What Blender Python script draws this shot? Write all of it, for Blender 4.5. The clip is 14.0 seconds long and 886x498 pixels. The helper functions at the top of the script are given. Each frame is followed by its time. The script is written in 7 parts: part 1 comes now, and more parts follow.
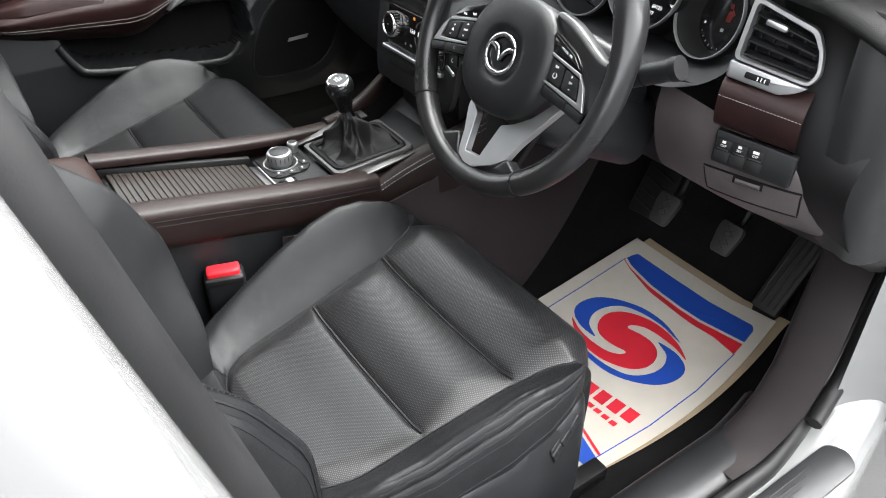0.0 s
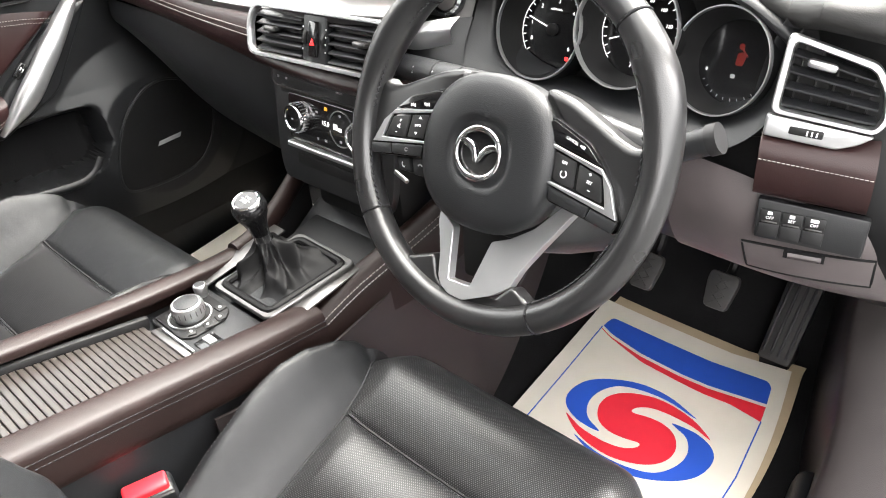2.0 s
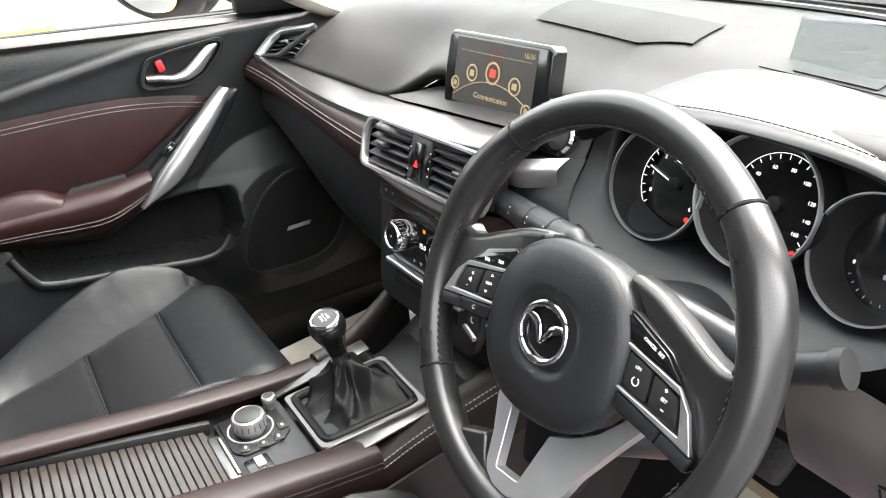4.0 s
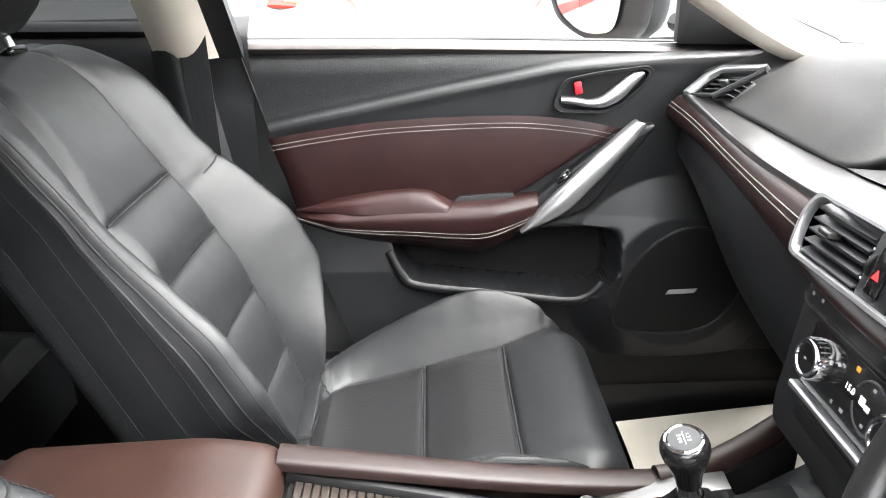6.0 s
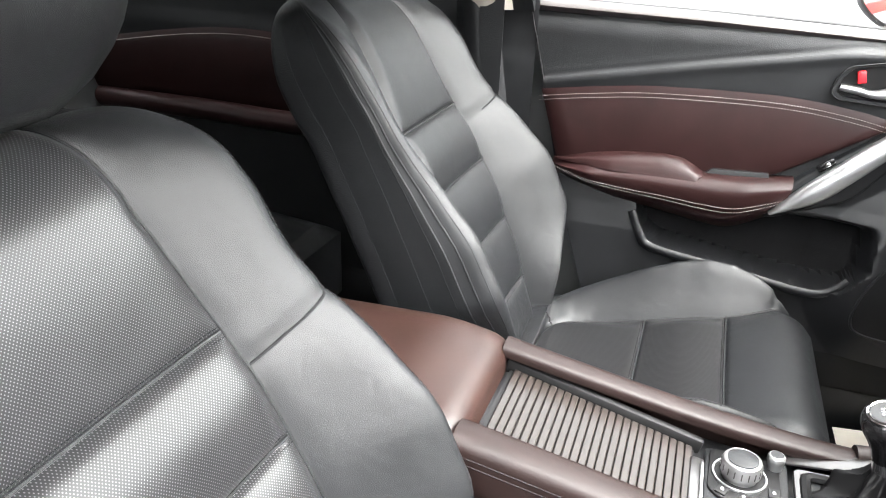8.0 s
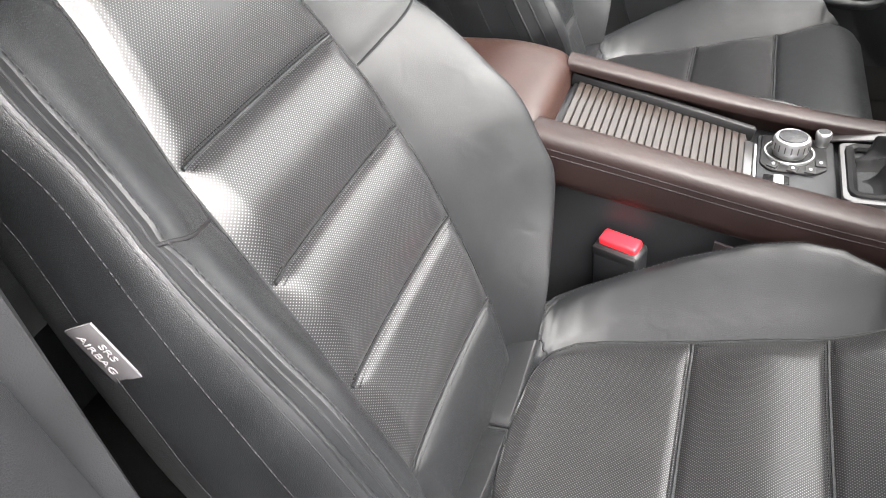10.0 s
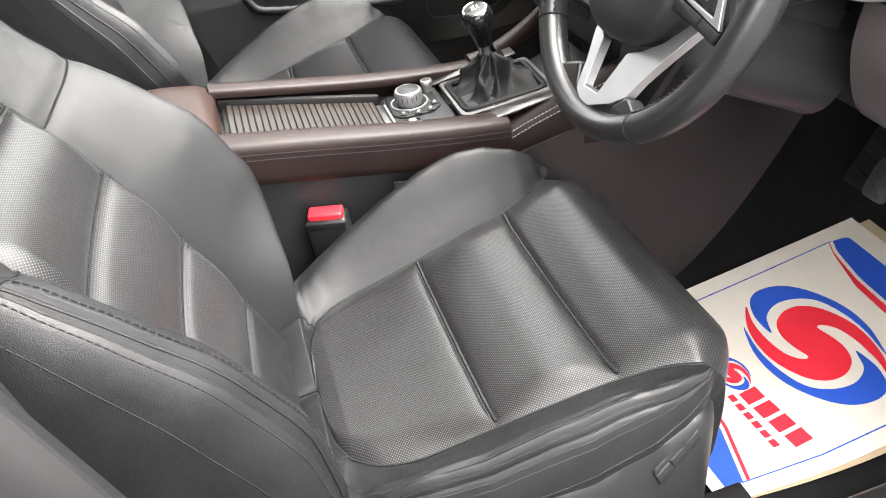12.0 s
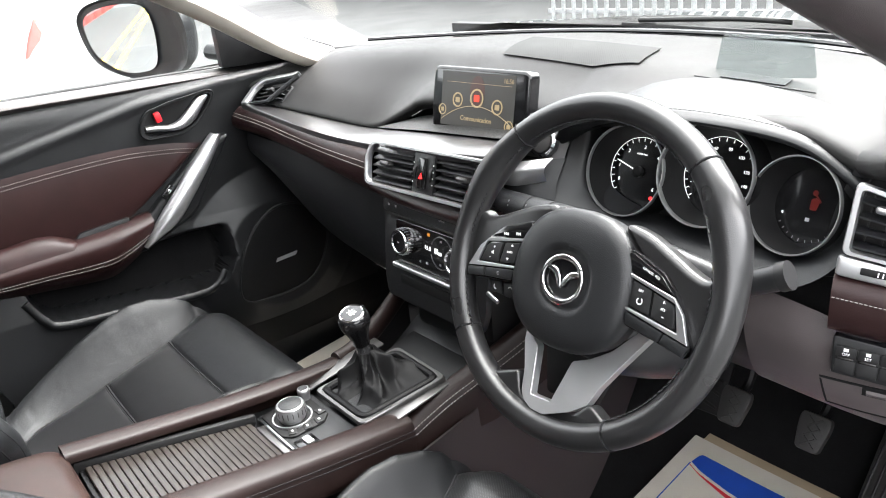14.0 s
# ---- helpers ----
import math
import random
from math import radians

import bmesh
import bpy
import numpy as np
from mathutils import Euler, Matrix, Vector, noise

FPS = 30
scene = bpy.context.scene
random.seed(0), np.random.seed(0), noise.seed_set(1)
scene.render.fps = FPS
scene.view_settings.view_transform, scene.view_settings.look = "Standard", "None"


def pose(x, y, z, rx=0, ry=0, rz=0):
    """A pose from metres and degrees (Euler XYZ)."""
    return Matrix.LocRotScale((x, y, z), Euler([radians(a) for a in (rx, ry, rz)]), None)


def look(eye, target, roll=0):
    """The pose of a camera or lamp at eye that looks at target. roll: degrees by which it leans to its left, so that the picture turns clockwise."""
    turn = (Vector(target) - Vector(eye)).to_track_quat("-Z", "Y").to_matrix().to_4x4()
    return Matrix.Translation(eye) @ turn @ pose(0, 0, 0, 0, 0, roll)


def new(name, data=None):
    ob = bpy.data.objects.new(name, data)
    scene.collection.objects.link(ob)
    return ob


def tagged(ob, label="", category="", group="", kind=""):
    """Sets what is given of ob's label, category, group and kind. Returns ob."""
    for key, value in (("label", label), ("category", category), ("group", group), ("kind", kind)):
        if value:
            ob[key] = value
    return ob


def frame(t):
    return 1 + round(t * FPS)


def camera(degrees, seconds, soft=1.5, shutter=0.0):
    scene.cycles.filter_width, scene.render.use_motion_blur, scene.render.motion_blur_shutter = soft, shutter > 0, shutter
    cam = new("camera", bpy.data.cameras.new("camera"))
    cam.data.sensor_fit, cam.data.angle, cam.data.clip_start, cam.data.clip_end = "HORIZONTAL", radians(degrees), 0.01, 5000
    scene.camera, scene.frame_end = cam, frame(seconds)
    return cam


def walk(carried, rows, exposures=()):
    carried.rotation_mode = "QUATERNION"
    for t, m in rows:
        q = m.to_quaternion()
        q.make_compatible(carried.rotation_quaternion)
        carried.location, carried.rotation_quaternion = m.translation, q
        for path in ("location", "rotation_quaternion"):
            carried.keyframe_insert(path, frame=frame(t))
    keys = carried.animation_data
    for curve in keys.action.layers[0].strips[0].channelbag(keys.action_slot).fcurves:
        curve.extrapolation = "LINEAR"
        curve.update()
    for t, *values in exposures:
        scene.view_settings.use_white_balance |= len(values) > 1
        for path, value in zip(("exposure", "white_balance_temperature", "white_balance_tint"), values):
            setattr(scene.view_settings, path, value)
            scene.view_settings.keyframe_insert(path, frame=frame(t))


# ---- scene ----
from mathutils.bvhtree import BVHTree

cam = camera(61.2, 14.0, soft=1.0)
PATH = [
    (0, (1.076, -0.6, 1.146), (-0.272, 0.316, -0.013), -0.6),
    (0.5, (0.932, -0.573, 1.098), (-0.337, 0.387, -0.114), -2.4),
    (1, (0.812, -0.575, 1.078), (-0.407, 0.434, -0.145), -5.1),
    (1.5, (0.808, -0.56, 1.096), (-0.389, 0.523, -0.084), -6.1),
    (2, (0.802, -0.511, 1.119), (-0.393, 0.659, 0.023), -6.1),
    (2.2, (0.801, -0.489, 1.126), (-0.4, 0.705, 0.062), -6.0),
    (4.3, (0.754, -0.341, 1.133), (-0.851, 0.496, 0.284), -3.4),
    (4.5, (0.73, -0.326, 1.122), (-0.915, 0.442, 0.282), -2.9),
    (5, (0.615, -0.295, 1.088), (-1.103, 0.314, 0.264), -2.3),
    (5.5, (0.556, -0.289, 1.079), (-1.244, 0.071, 0.285), -1.9),
    (6, (0.585, -0.306, 1.094), (-1.267, -0.288, 0.34), -1.3),
    (6.5, (0.624, -0.329, 1.104), (-1.22, -0.608, 0.382), -0.6),
    (7, (0.65, -0.331, 1.109), (-1.158, -0.779, 0.381), 0.1),
    (7.5, (0.677, -0.297, 1.083), (-1.094, -0.826, 0.32), 1.0),
    (8, (0.72, -0.296, 1.084), (-1.008, -0.886, 0.268), 2.2),
    (8.2, (0.743, -0.315, 1.091), (-0.954, -0.969, 0.259), 2.3),
    (10.3, (0.875, -0.291, 1.04), (-0.533, -0.809, -0.283), -5.6),
    (10.5, (0.88, -0.288, 1.039), (-0.54, -0.727, -0.3), -6.5),
    (11, (0.908, -0.318, 1.005), (-0.577, -0.472, -0.324), -8.4),
    (11.5, (0.958, -0.374, 1.005), (-0.535, -0.253, -0.321), -8.7),
    (12, (1.037, -0.408, 1.036), (-0.526, -0.058, -0.162), -8.5),
    (12.5, (1.093, -0.463, 1.1), (-0.546, 0.113, 0.109), -7.3),
    (13, (1.027, -0.507, 1.129), (-0.595, 0.295, 0.276), -6.3),
    (13.5, (0.901, -0.533, 1.144), (-0.64, 0.464, 0.351), -6.7),
    (14, (0.862, -0.556, 1.146), (-0.606, 0.563, 0.375), -6.3),
]
walk(cam, [(t, look(eye, target, roll)) for t, eye, target, roll in PATH], [(0, 3.45, 6350, 10), (0.5, 3.85, 6500, 10), (1, 4.1, 6600, 11), (1.5, 4.3, 6700, 11), (2, 4.45, 6700, 11), (4.5, 4.0, 6500, 11), (5, 4.08, 6500, 11), (6.5, 4.6, 6450, 11), (8, 4.55, 6450, 11), (11, 4.35, 6700, 13), (12, 4.35, 6700, 12), (12.5, 4.3, 6650, 11), (13, 4.12, 6450, 11), (14, 3.9, 6400, 11)])

# ---------- sky, sun ----------
world = bpy.data.worlds.new("overcast_sky")
scene.world = world
world.use_nodes = True
wn = world.node_tree.nodes
sky = wn.new("ShaderNodeTexSky")
sky.sky_type, sky.sun_disc = "NISHITA", False
sky.sun_elevation, sky.sun_rotation = radians(55), radians(10)
sky.air_density, sky.dust_density, sky.ozone_density = 1.0, 3.0, 1.0
cloud = wn.new("ShaderNodeHueSaturation")
cloud.inputs["Saturation"].default_value = 0.03
world.node_tree.links.new(sky.outputs[0], cloud.inputs["Color"])
world.node_tree.links.new(cloud.outputs[0], wn["Background"].inputs[0])
wn["Background"].inputs[1].default_value = 0.15
sun = new("sun", bpy.data.lights.new("sun", "SUN"))
sun.data.energy, sun.data.angle, sun.data.color = 0.85, radians(80), (1.0, 0.94, 0.86)
sun.matrix_world = look((0, 0, 0), (-0.10, -0.56, -0.82))

# ---------- materials ----------
def material(name, color, rough=0.5, metal=0.0, coat=0.0, grain=0.0, size=0.001, mottle=0.15, mottle_size=0.05,
             dots=0.0, spec=0.5, cells=False, wear=0.0, ribs=False, pit=(0.095, 0.096, 0.098), crease=0.0):
    """Base colour with mottling at one scale and a relief at a finer one; dots: spacing of a perforation in metres."""
    m = bpy.data.materials.new(name)
    m.use_nodes = True
    t, n = m.node_tree, m.node_tree.nodes
    b = n["Principled BSDF"]
    b.inputs["Roughness"].default_value = rough
    b.inputs["Metallic"].default_value = metal
    b.inputs["Coat Weight"].default_value = coat
    b.inputs["Coat Roughness"].default_value = 0.05
    b.inputs["Specular IOR Level"].default_value = spec
    where = n.new("ShaderNodeTexCoord")
    big = n.new("ShaderNodeTexNoise")
    big.inputs["Scale"].default_value, big.inputs["Detail"].default_value = 1 / mottle_size, 1.5
    t.links.new(where.outputs["Object"], big.inputs["Vector"])
    ramp = n.new("ShaderNodeMapRange")
    ramp.inputs[1].default_value, ramp.inputs[2].default_value = 0.3, 0.7
    ramp.inputs[3].default_value, ramp.inputs[4].default_value = 1 - mottle, 1 + mottle
    t.links.new(big.outputs[0], ramp.inputs[0])
    mul = n.new("ShaderNodeVectorMath")
    mul.operation = "MULTIPLY"
    mul.inputs[0].default_value = color
    t.links.new(ramp.outputs[0], mul.inputs[1])
    colour = mul.outputs[0]
    rr = n.new("ShaderNodeMapRange")
    rr.inputs[1].default_value, rr.inputs[2].default_value = 0.3, 0.7
    rr.inputs[3].default_value, rr.inputs[4].default_value = max(0.02, rough * (0.95 - 0.3 * wear)), rough * (1.05 + 0.3 * wear)
    t.links.new(big.outputs[0], rr.inputs[0])
    t.links.new(rr.outputs[0], b.inputs["Roughness"])
    relief = None
    if grain:
        if cells:
            fine = n.new("ShaderNodeTexVoronoi")
            fine.feature = "DISTANCE_TO_EDGE"
            fine.inputs["Scale"].default_value = 1 / size
            cap = n.new("ShaderNodeMapRange")
            cap.inputs[2].default_value = 0.25
            t.links.new(fine.outputs[0], cap.inputs[0])
            t.links.new(where.outputs["Object"], fine.inputs["Vector"])
            relief = cap.outputs[0]
        else:
            fine = n.new("ShaderNodeTexNoise")
            fine.inputs["Scale"].default_value, fine.inputs["Detail"].default_value = 1 / size, 3
            t.links.new(where.outputs["Object"], fine.inputs["Vector"])
            relief = fine.outputs[0]
    if dots:
        sep = n.new("ShaderNodeSeparateXYZ")
        t.links.new(where.outputs["Object"], sep.inputs[0])

        def maths(op, a, c=None):
            k = n.new("ShaderNodeMath")
            k.operation = op
            for s, v in enumerate((a, c)):
                if v is None:
                    continue
                if isinstance(v, (int, float)):
                    k.inputs[s].default_value = v
                else:
                    t.links.new(v, k.inputs[s])
            return k.outputs[0]
        row = maths("DIVIDE", sep.outputs[1], dots * 0.55)
        shift = maths("MULTIPLY", maths("MODULO", maths("FLOOR", row), 2.0), 0.0 if ribs else 0.5)
        col = maths("ADD", maths("DIVIDE", sep.outputs[0], dots), shift)
        fx = maths("SUBTRACT", maths("FRACT", col), 0.5)
        fy = maths("MULTIPLY", maths("SUBTRACT", maths("FRACT", row), 0.5), 0.0 if ribs else 0.55)
        dist = maths("SQRT", maths("ADD", maths("MULTIPLY", fx, fx), maths("MULTIPLY", fy, fy)))
        hole = maths("SMOOTH_MIN", maths("MULTIPLY", maths("MAXIMUM", maths("SUBTRACT", dist, 0.080), 0.0), 8.0), 1.0)
        mix = n.new("ShaderNodeMix")
        mix.data_type = "RGBA"
        t.links.new(hole, mix.inputs[0])
        mix.inputs[6].default_value = (*pit, 1)
        t.links.new(colour, mix.inputs[7])
        colour = mix.outputs[2]
        relief = hole if relief is None else maths("ADD", maths("MULTIPLY", hole, 1.5), relief)
    t.links.new(colour, b.inputs["Base Color"])
    soft = None
    if crease:
        fold = n.new("ShaderNodeTexNoise")
        fold.inputs["Scale"].default_value, fold.inputs["Detail"].default_value = 26, 2.5
        fold.inputs["Distortion"].default_value = 0.4
        t.links.new(where.outputs["Object"], fold.inputs["Vector"])
        soft = n.new("ShaderNodeBump")
        soft.inputs["Strength"].default_value, soft.inputs["Distance"].default_value = 1.0, crease
        t.links.new(fold.outputs[0], soft.inputs["Height"])
        t.links.new(soft.outputs[0], b.inputs["Normal"])
    if relief is not None:
        bump = n.new("ShaderNodeBump")
        bump.inputs["Strength"].default_value = min(1.0, grain if grain else 0.5)
        bump.inputs["Distance"].default_value = size * 0.16 if not dots else 0.00018
        t.links.new(relief, bump.inputs["Height"])
        if soft is not None:
            t.links.new(soft.outputs[0], bump.inputs["Normal"])
        t.links.new(bump.outputs[0], b.inputs["Normal"])
    return m


def glowing(name, color, strength):
    m = bpy.data.materials.new(name)
    m.use_nodes = True
    b = m.node_tree.nodes["Principled BSDF"]
    b.inputs["Base Color"].default_value = (*color, 1)
    b.inputs["Emission Color"].default_value = (*color, 1)
    b.inputs["Emission Strength"].default_value = strength
    b.inputs["Roughness"].default_value = 0.3
    return m


def clear(name, color, gloss=0.06):
    """A thin clear pane: mostly see-through, with a little mirror."""
    m = bpy.data.materials.new(name)
    m.use_nodes = True
    t, n = m.node_tree, m.node_tree.nodes
    n.remove(n["Principled BSDF"])
    see, shine, mix = n.new("ShaderNodeBsdfTransparent"), n.new("ShaderNodeBsdfGlossy"), n.new("ShaderNodeMixShader")
    see.inputs[0].default_value = (*color, 1)
    shine.inputs["Roughness"].default_value = 0.02
    mix.inputs[0].default_value = gloss
    t.links.new(see.outputs[0], mix.inputs[1])
    t.links.new(shine.outputs[0], mix.inputs[2])
    t.links.new(mix.outputs[0], n["Material Output"].inputs[0])
    return m


LEATHER = material("black_leather", (0.0074, 0.0080, 0.0088), 0.39, grain=0.55, size=0.0013, cells=True, wear=0.05, spec=0.37, crease=0.0014)
PERF = material("perforated_black_leather", (0.0064, 0.0066, 0.0072), 0.30, grain=0.12, size=0.0016, dots=0.0031, spec=0.39, wear=0.0, crease=0.0004)
RIBBED = material("ribbed_black_leather", (0.0064, 0.0066, 0.0072), 0.32, grain=0.12, size=0.0016, dots=0.0036, spec=0.40, wear=0.0, crease=0.0004, ribs=True, pit=(0.018, 0.0182, 0.0185))
VINYL = material("grained_black_vinyl", (0.0112, 0.0118, 0.0128), 0.40, grain=0.5, size=0.0025, cells=True, spec=0.42)
MAROON = material("maroon_leather", (0.0180, 0.0072, 0.0070), 0.36, grain=0.25, size=0.0014, cells=True, spec=0.28)
MAROON_GREY = material("grey_brown_vinyl", (0.035, 0.028, 0.027), 0.4, grain=0.4, size=0.002, cells=True, spec=0.6)
TAN = material("brown_armrest_leather", (0.020, 0.0098, 0.0076), 0.36, grain=0.35, size=0.0014, cells=True, spec=0.4)
BROWN = material("dark_brown_leather", (0.0125, 0.0070, 0.0062), 0.40, grain=0.3, size=0.0014, cells=True, spec=0.24)
PLASTIC = material("soft_black_plastic", (0.0100, 0.0105, 0.0115), 0.38, grain=0.3, size=0.0016, cells=True, spec=0.42)
PADTOP = material("dash_pad_plastic", (0.020, 0.0198, 0.0197), 0.46, grain=0.35, size=0.0018, cells=True, spec=0.16)
DARK = material("dark_plastic", (0.007, 0.007, 0.0074), 0.5, grain=0.3, size=0.002, spec=0.25)
KNEE = material("warm_grey_plastic", (0.066, 0.055, 0.056), 0.42, grain=0.35, size=0.0016, cells=True)
CONSOLE = material("brown_grey_console_plastic", (0.020, 0.0160, 0.0162), 0.45, grain=0.35, size=0.0016, cells=True, spec=0.35)
GLOSS = material("gloss_black", (0.006, 0.006, 0.0065), 0.14, coat=0.15, mottle=0.05)
RUBBER = material("black_rubber", (0.010, 0.010, 0.0105), 0.55, grain=0.3, size=0.002, spec=0.35)
SILVER = material("satin_silver", (0.45, 0.455, 0.46), 0.36, metal=0.9, mottle=0.06, grain=0.05, size=0.0006)
SPOKE = material("brushed_spoke_silver", (0.46, 0.465, 0.47), 0.42, metal=0.86, mottle=0.08, grain=0.08, size=0.0008)
GUNMETAL = material("gunmetal_trim", (0.135, 0.132, 0.131), 0.30, metal=0.9, mottle=0.02)
CHROME = material("chrome", (0.82, 0.82, 0.83), 0.07, metal=1.0, mottle=0.03)
CARPET = material("black_carpet", (0.010, 0.010, 0.0105), 0.95, grain=1.0, size=0.004, spec=0.1)
SEATTHREAD = material("grey_seat_thread", (0.026, 0.026, 0.028), 0.8, spec=0.1)
THREAD = material("grey_thread", (0.24, 0.225, 0.21), 0.8, spec=0.1)
DTHREAD = material("dark_thread", (0.014, 0.014, 0.015), 0.8, spec=0.1)
PAPER = material("cream_paper", (0.62, 0.575, 0.50), 0.85, mottle=0.03, grain=0.15, size=0.003, spec=0.2)
KRAFT = material("brown_paper", (0.42, 0.33, 0.22), 0.85, mottle=0.05, spec=0.2)
INK_BLUE = material("blue_ink", (0.012, 0.07, 0.42), 0.7, mottle=0.05)
INK_RED = material("red_ink", (0.66, 0.015, 0.035), 0.7, mottle=0.05)
TAGTEXT = material("pale_grey_print", (0.30, 0.29, 0.30), 0.7)
PRINT = material("white_print", (0.75, 0.75, 0.75), 0.6, mottle=0.02)
GREYPRINT = material("grey_tag_cloth", (0.085, 0.08, 0.085), 0.8, grain=0.3, size=0.001)
BUTTON_RED = material("red_button", (0.75, 0.02, 0.03), 0.35, mottle=0.05)
PAINT = material("white_car_paint", (0.19, 0.193, 0.192), 0.25, coat=1.0, mottle=0.02)
BEIGE = material("beige_pillar_cloth", (0.50, 0.46, 0.40), 0.85, grain=0.4, size=0.002, mottle=0.05)
HEADLINER = material("grey_headliner", (0.5, 0.48, 0.45), 0.9, grain=0.4, size=0.003, mottle=0.05)
ASPHALT = material("asphalt", (0.055, 0.056, 0.056), 0.9, grain=0.8, size=0.01, mottle=0.25, mottle_size=0.6)
YELLOW = material("yellow_road_paint", (0.72, 0.52, 0.05), 0.7, grain=0.3, size=0.01, mottle=0.15)
SCUTTLE = material("grey_scuttle_plastic", (0.045, 0.048, 0.048), 0.6, grain=0.3, size=0.004)
PEDAL = material("worn_pedal_rubber", (0.032, 0.031, 0.030), 0.6, grain=0.4, size=0.003)
STEEL = material("galvanised_steel", (0.42, 0.43, 0.43), 0.45, metal=0.5)
CLAD = material("grey_cladding", (0.10, 0.112, 0.115), 0.55, mottle=0.1, mottle_size=0.4)
REDPAINT = material("red_paint", (0.5, 0.03, 0.03), 0.4, mottle=0.1)
LAMPRED = material("red_lamp_lens", (0.55, 0.03, 0.02), 0.15, coat=0.6)
LAMPAMBER = material("amber_lamp_lens", (0.75, 0.3, 0.12), 0.15, coat=0.6)
NAVY = material("dark_blue_paint", (0.02, 0.025, 0.035), 0.2, coat=1.0)
DGLASS = material("dark_window_glass", (0.02, 0.025, 0.028), 0.05, coat=0.6)
PLATE = material("yellow_plate", (0.75, 0.58, 0.05), 0.4)
MIRROR = material("mirror_glass", (0.9, 0.92, 0.92), 0.01, metal=1.0, mottle=0.0)
GLASS = clear("window_glass", (0.80, 0.83, 0.82))
SCREENGLASS = clear("windscreen_glass", (0.82, 0.84, 0.83))
# rear panes let little through, to keep daylight off the rear bench
TINT = clear("darkened_rear_glass", (0.09, 0.095, 0.095), 0.05)
SMOKE = clear("smoked_clear_plastic", (0.76, 0.80, 0.80), 0.08)
SCREEN = glowing("screen_ground", (0.022, 0.021, 0.019), 0.08)
SCREEN_TAN = glowing("screen_tan", (0.20, 0.155, 0.085), 0.10)
SCREEN_RED = glowing("screen_red", (0.42, 0.03, 0.015), 0.12)
SCREEN_GLOW = glowing("screen_dim_red", (0.035, 0.016, 0.013), 0.06)
DIM_RED = glowing("dim_red_glyph", (0.05, 0.004, 0.003), 0.06)
GLYPH = glowing("lit_glyph", (0.8, 0.8, 0.78), 0.10)
GLYPH_RED = glowing("lit_red_glyph", (0.9, 0.02, 0.02), 0.16)
GLYPH_AMBER = glowing("lit_amber_glyph", (0.45, 0.17, 0.015), 0.10)


# ---------- shape tools ----------
def thing(name, label, category, at=(0, 0, 0), group="", kind=""):
    ob = new(name)
    ob.location = at
    return tagged(ob, label, category, group, kind)


def part(name, bm, mat, parent=None, label="", flat=False, m=None):
    me = bpy.data.meshes.new(name)
    bm.normal_update()
    bm.to_mesh(me)
    bm.free()
    if not flat:
        for p in me.polygons:
            p.use_smooth = True
        me.set_sharp_from_angle(angle=radians(38))
    me.materials.append(mat)
    ob = new(name, me)
    if parent is not None:
        ob.parent = parent
    if m is not None:
        ob.matrix_basis = m
    return tagged(ob, label)


def spline(pts, n, closed=False):
    """n + 1 points on a smooth curve through pts (n when closed)."""
    p = np.array(pts, float)
    k = len(p)
    if closed:
        at = np.arange(n) * k / n
        get = lambda i: p[i % k]
    else:
        at = np.linspace(0, k - 1, n + 1)
        get = lambda i: p[min(max(i, 0), k - 1)]
    out = []
    for a in at:
        i = int(min(a, k - 1 if closed else k - 2 + 1e-9)) if k > 1 else 0
        f = a - i
        p0, p1, p2, p3 = get(i - 1), get(i), get(i + 1), get(i + 2)
        out.append(0.5 * (2 * p1 + (p2 - p0) * f + (2 * p0 - 5 * p1 + 4 * p2 - p3) * f * f + (3 * p1 - p0 - 3 * p2 + p3) * f ** 3))
    return np.array(out)


def lerp(x, xs, ys):
    return float(np.interp(x, xs, ys))


def sheet(P, keep=None, close_u=False):
    """A bmesh from an array of points [i][j], of the cells for which keep(i, j) holds."""
    bm = bmesh.new()
    P = np.asarray(P, float)
    nu, nv = P.shape[:2]
    made = {}

    def v(i, j):
        key = (i % nu, j)
        if key not in made:
            made[key] = bm.verts.new(P[key])
        return made[key]
    for i in range(nu if close_u else nu - 1):
        for j in range(nv - 1):
            if keep is None or keep(i, j):
                vs = [v(i, j), v(i + 1, j), v(i + 1, j + 1), v(i, j + 1)]
                if len(set(vs)) == 4:
                    bm.faces.new(vs)
    return bm


def slab(P, thick, keep=None):
    """A sheet with its own thickness, laid below the given side."""
    bm = sheet(P, keep)
    bmesh.ops.recalc_face_normals(bm, faces=bm.faces)
    bmesh.ops.solidify(bm, geom=bm.faces[:], thickness=thick)
    return bm


def loft(rings, caps=True):
    bm = bmesh.new()
    rows = [[bm.verts.new(p) for p in r] for r in rings]
    k = len(rows[0])
    for a, b in zip(rows, rows[1:]):
        for i in range(k):
            bm.faces.new((a[i], a[(i + 1) % k], b[(i + 1) % k], b[i]))
    if caps:
        bm.faces.new(rows[0][::-1])
        bm.faces.new(rows[-1])
    bmesh.ops.recalc_face_normals(bm, faces=bm.faces)
    return bm


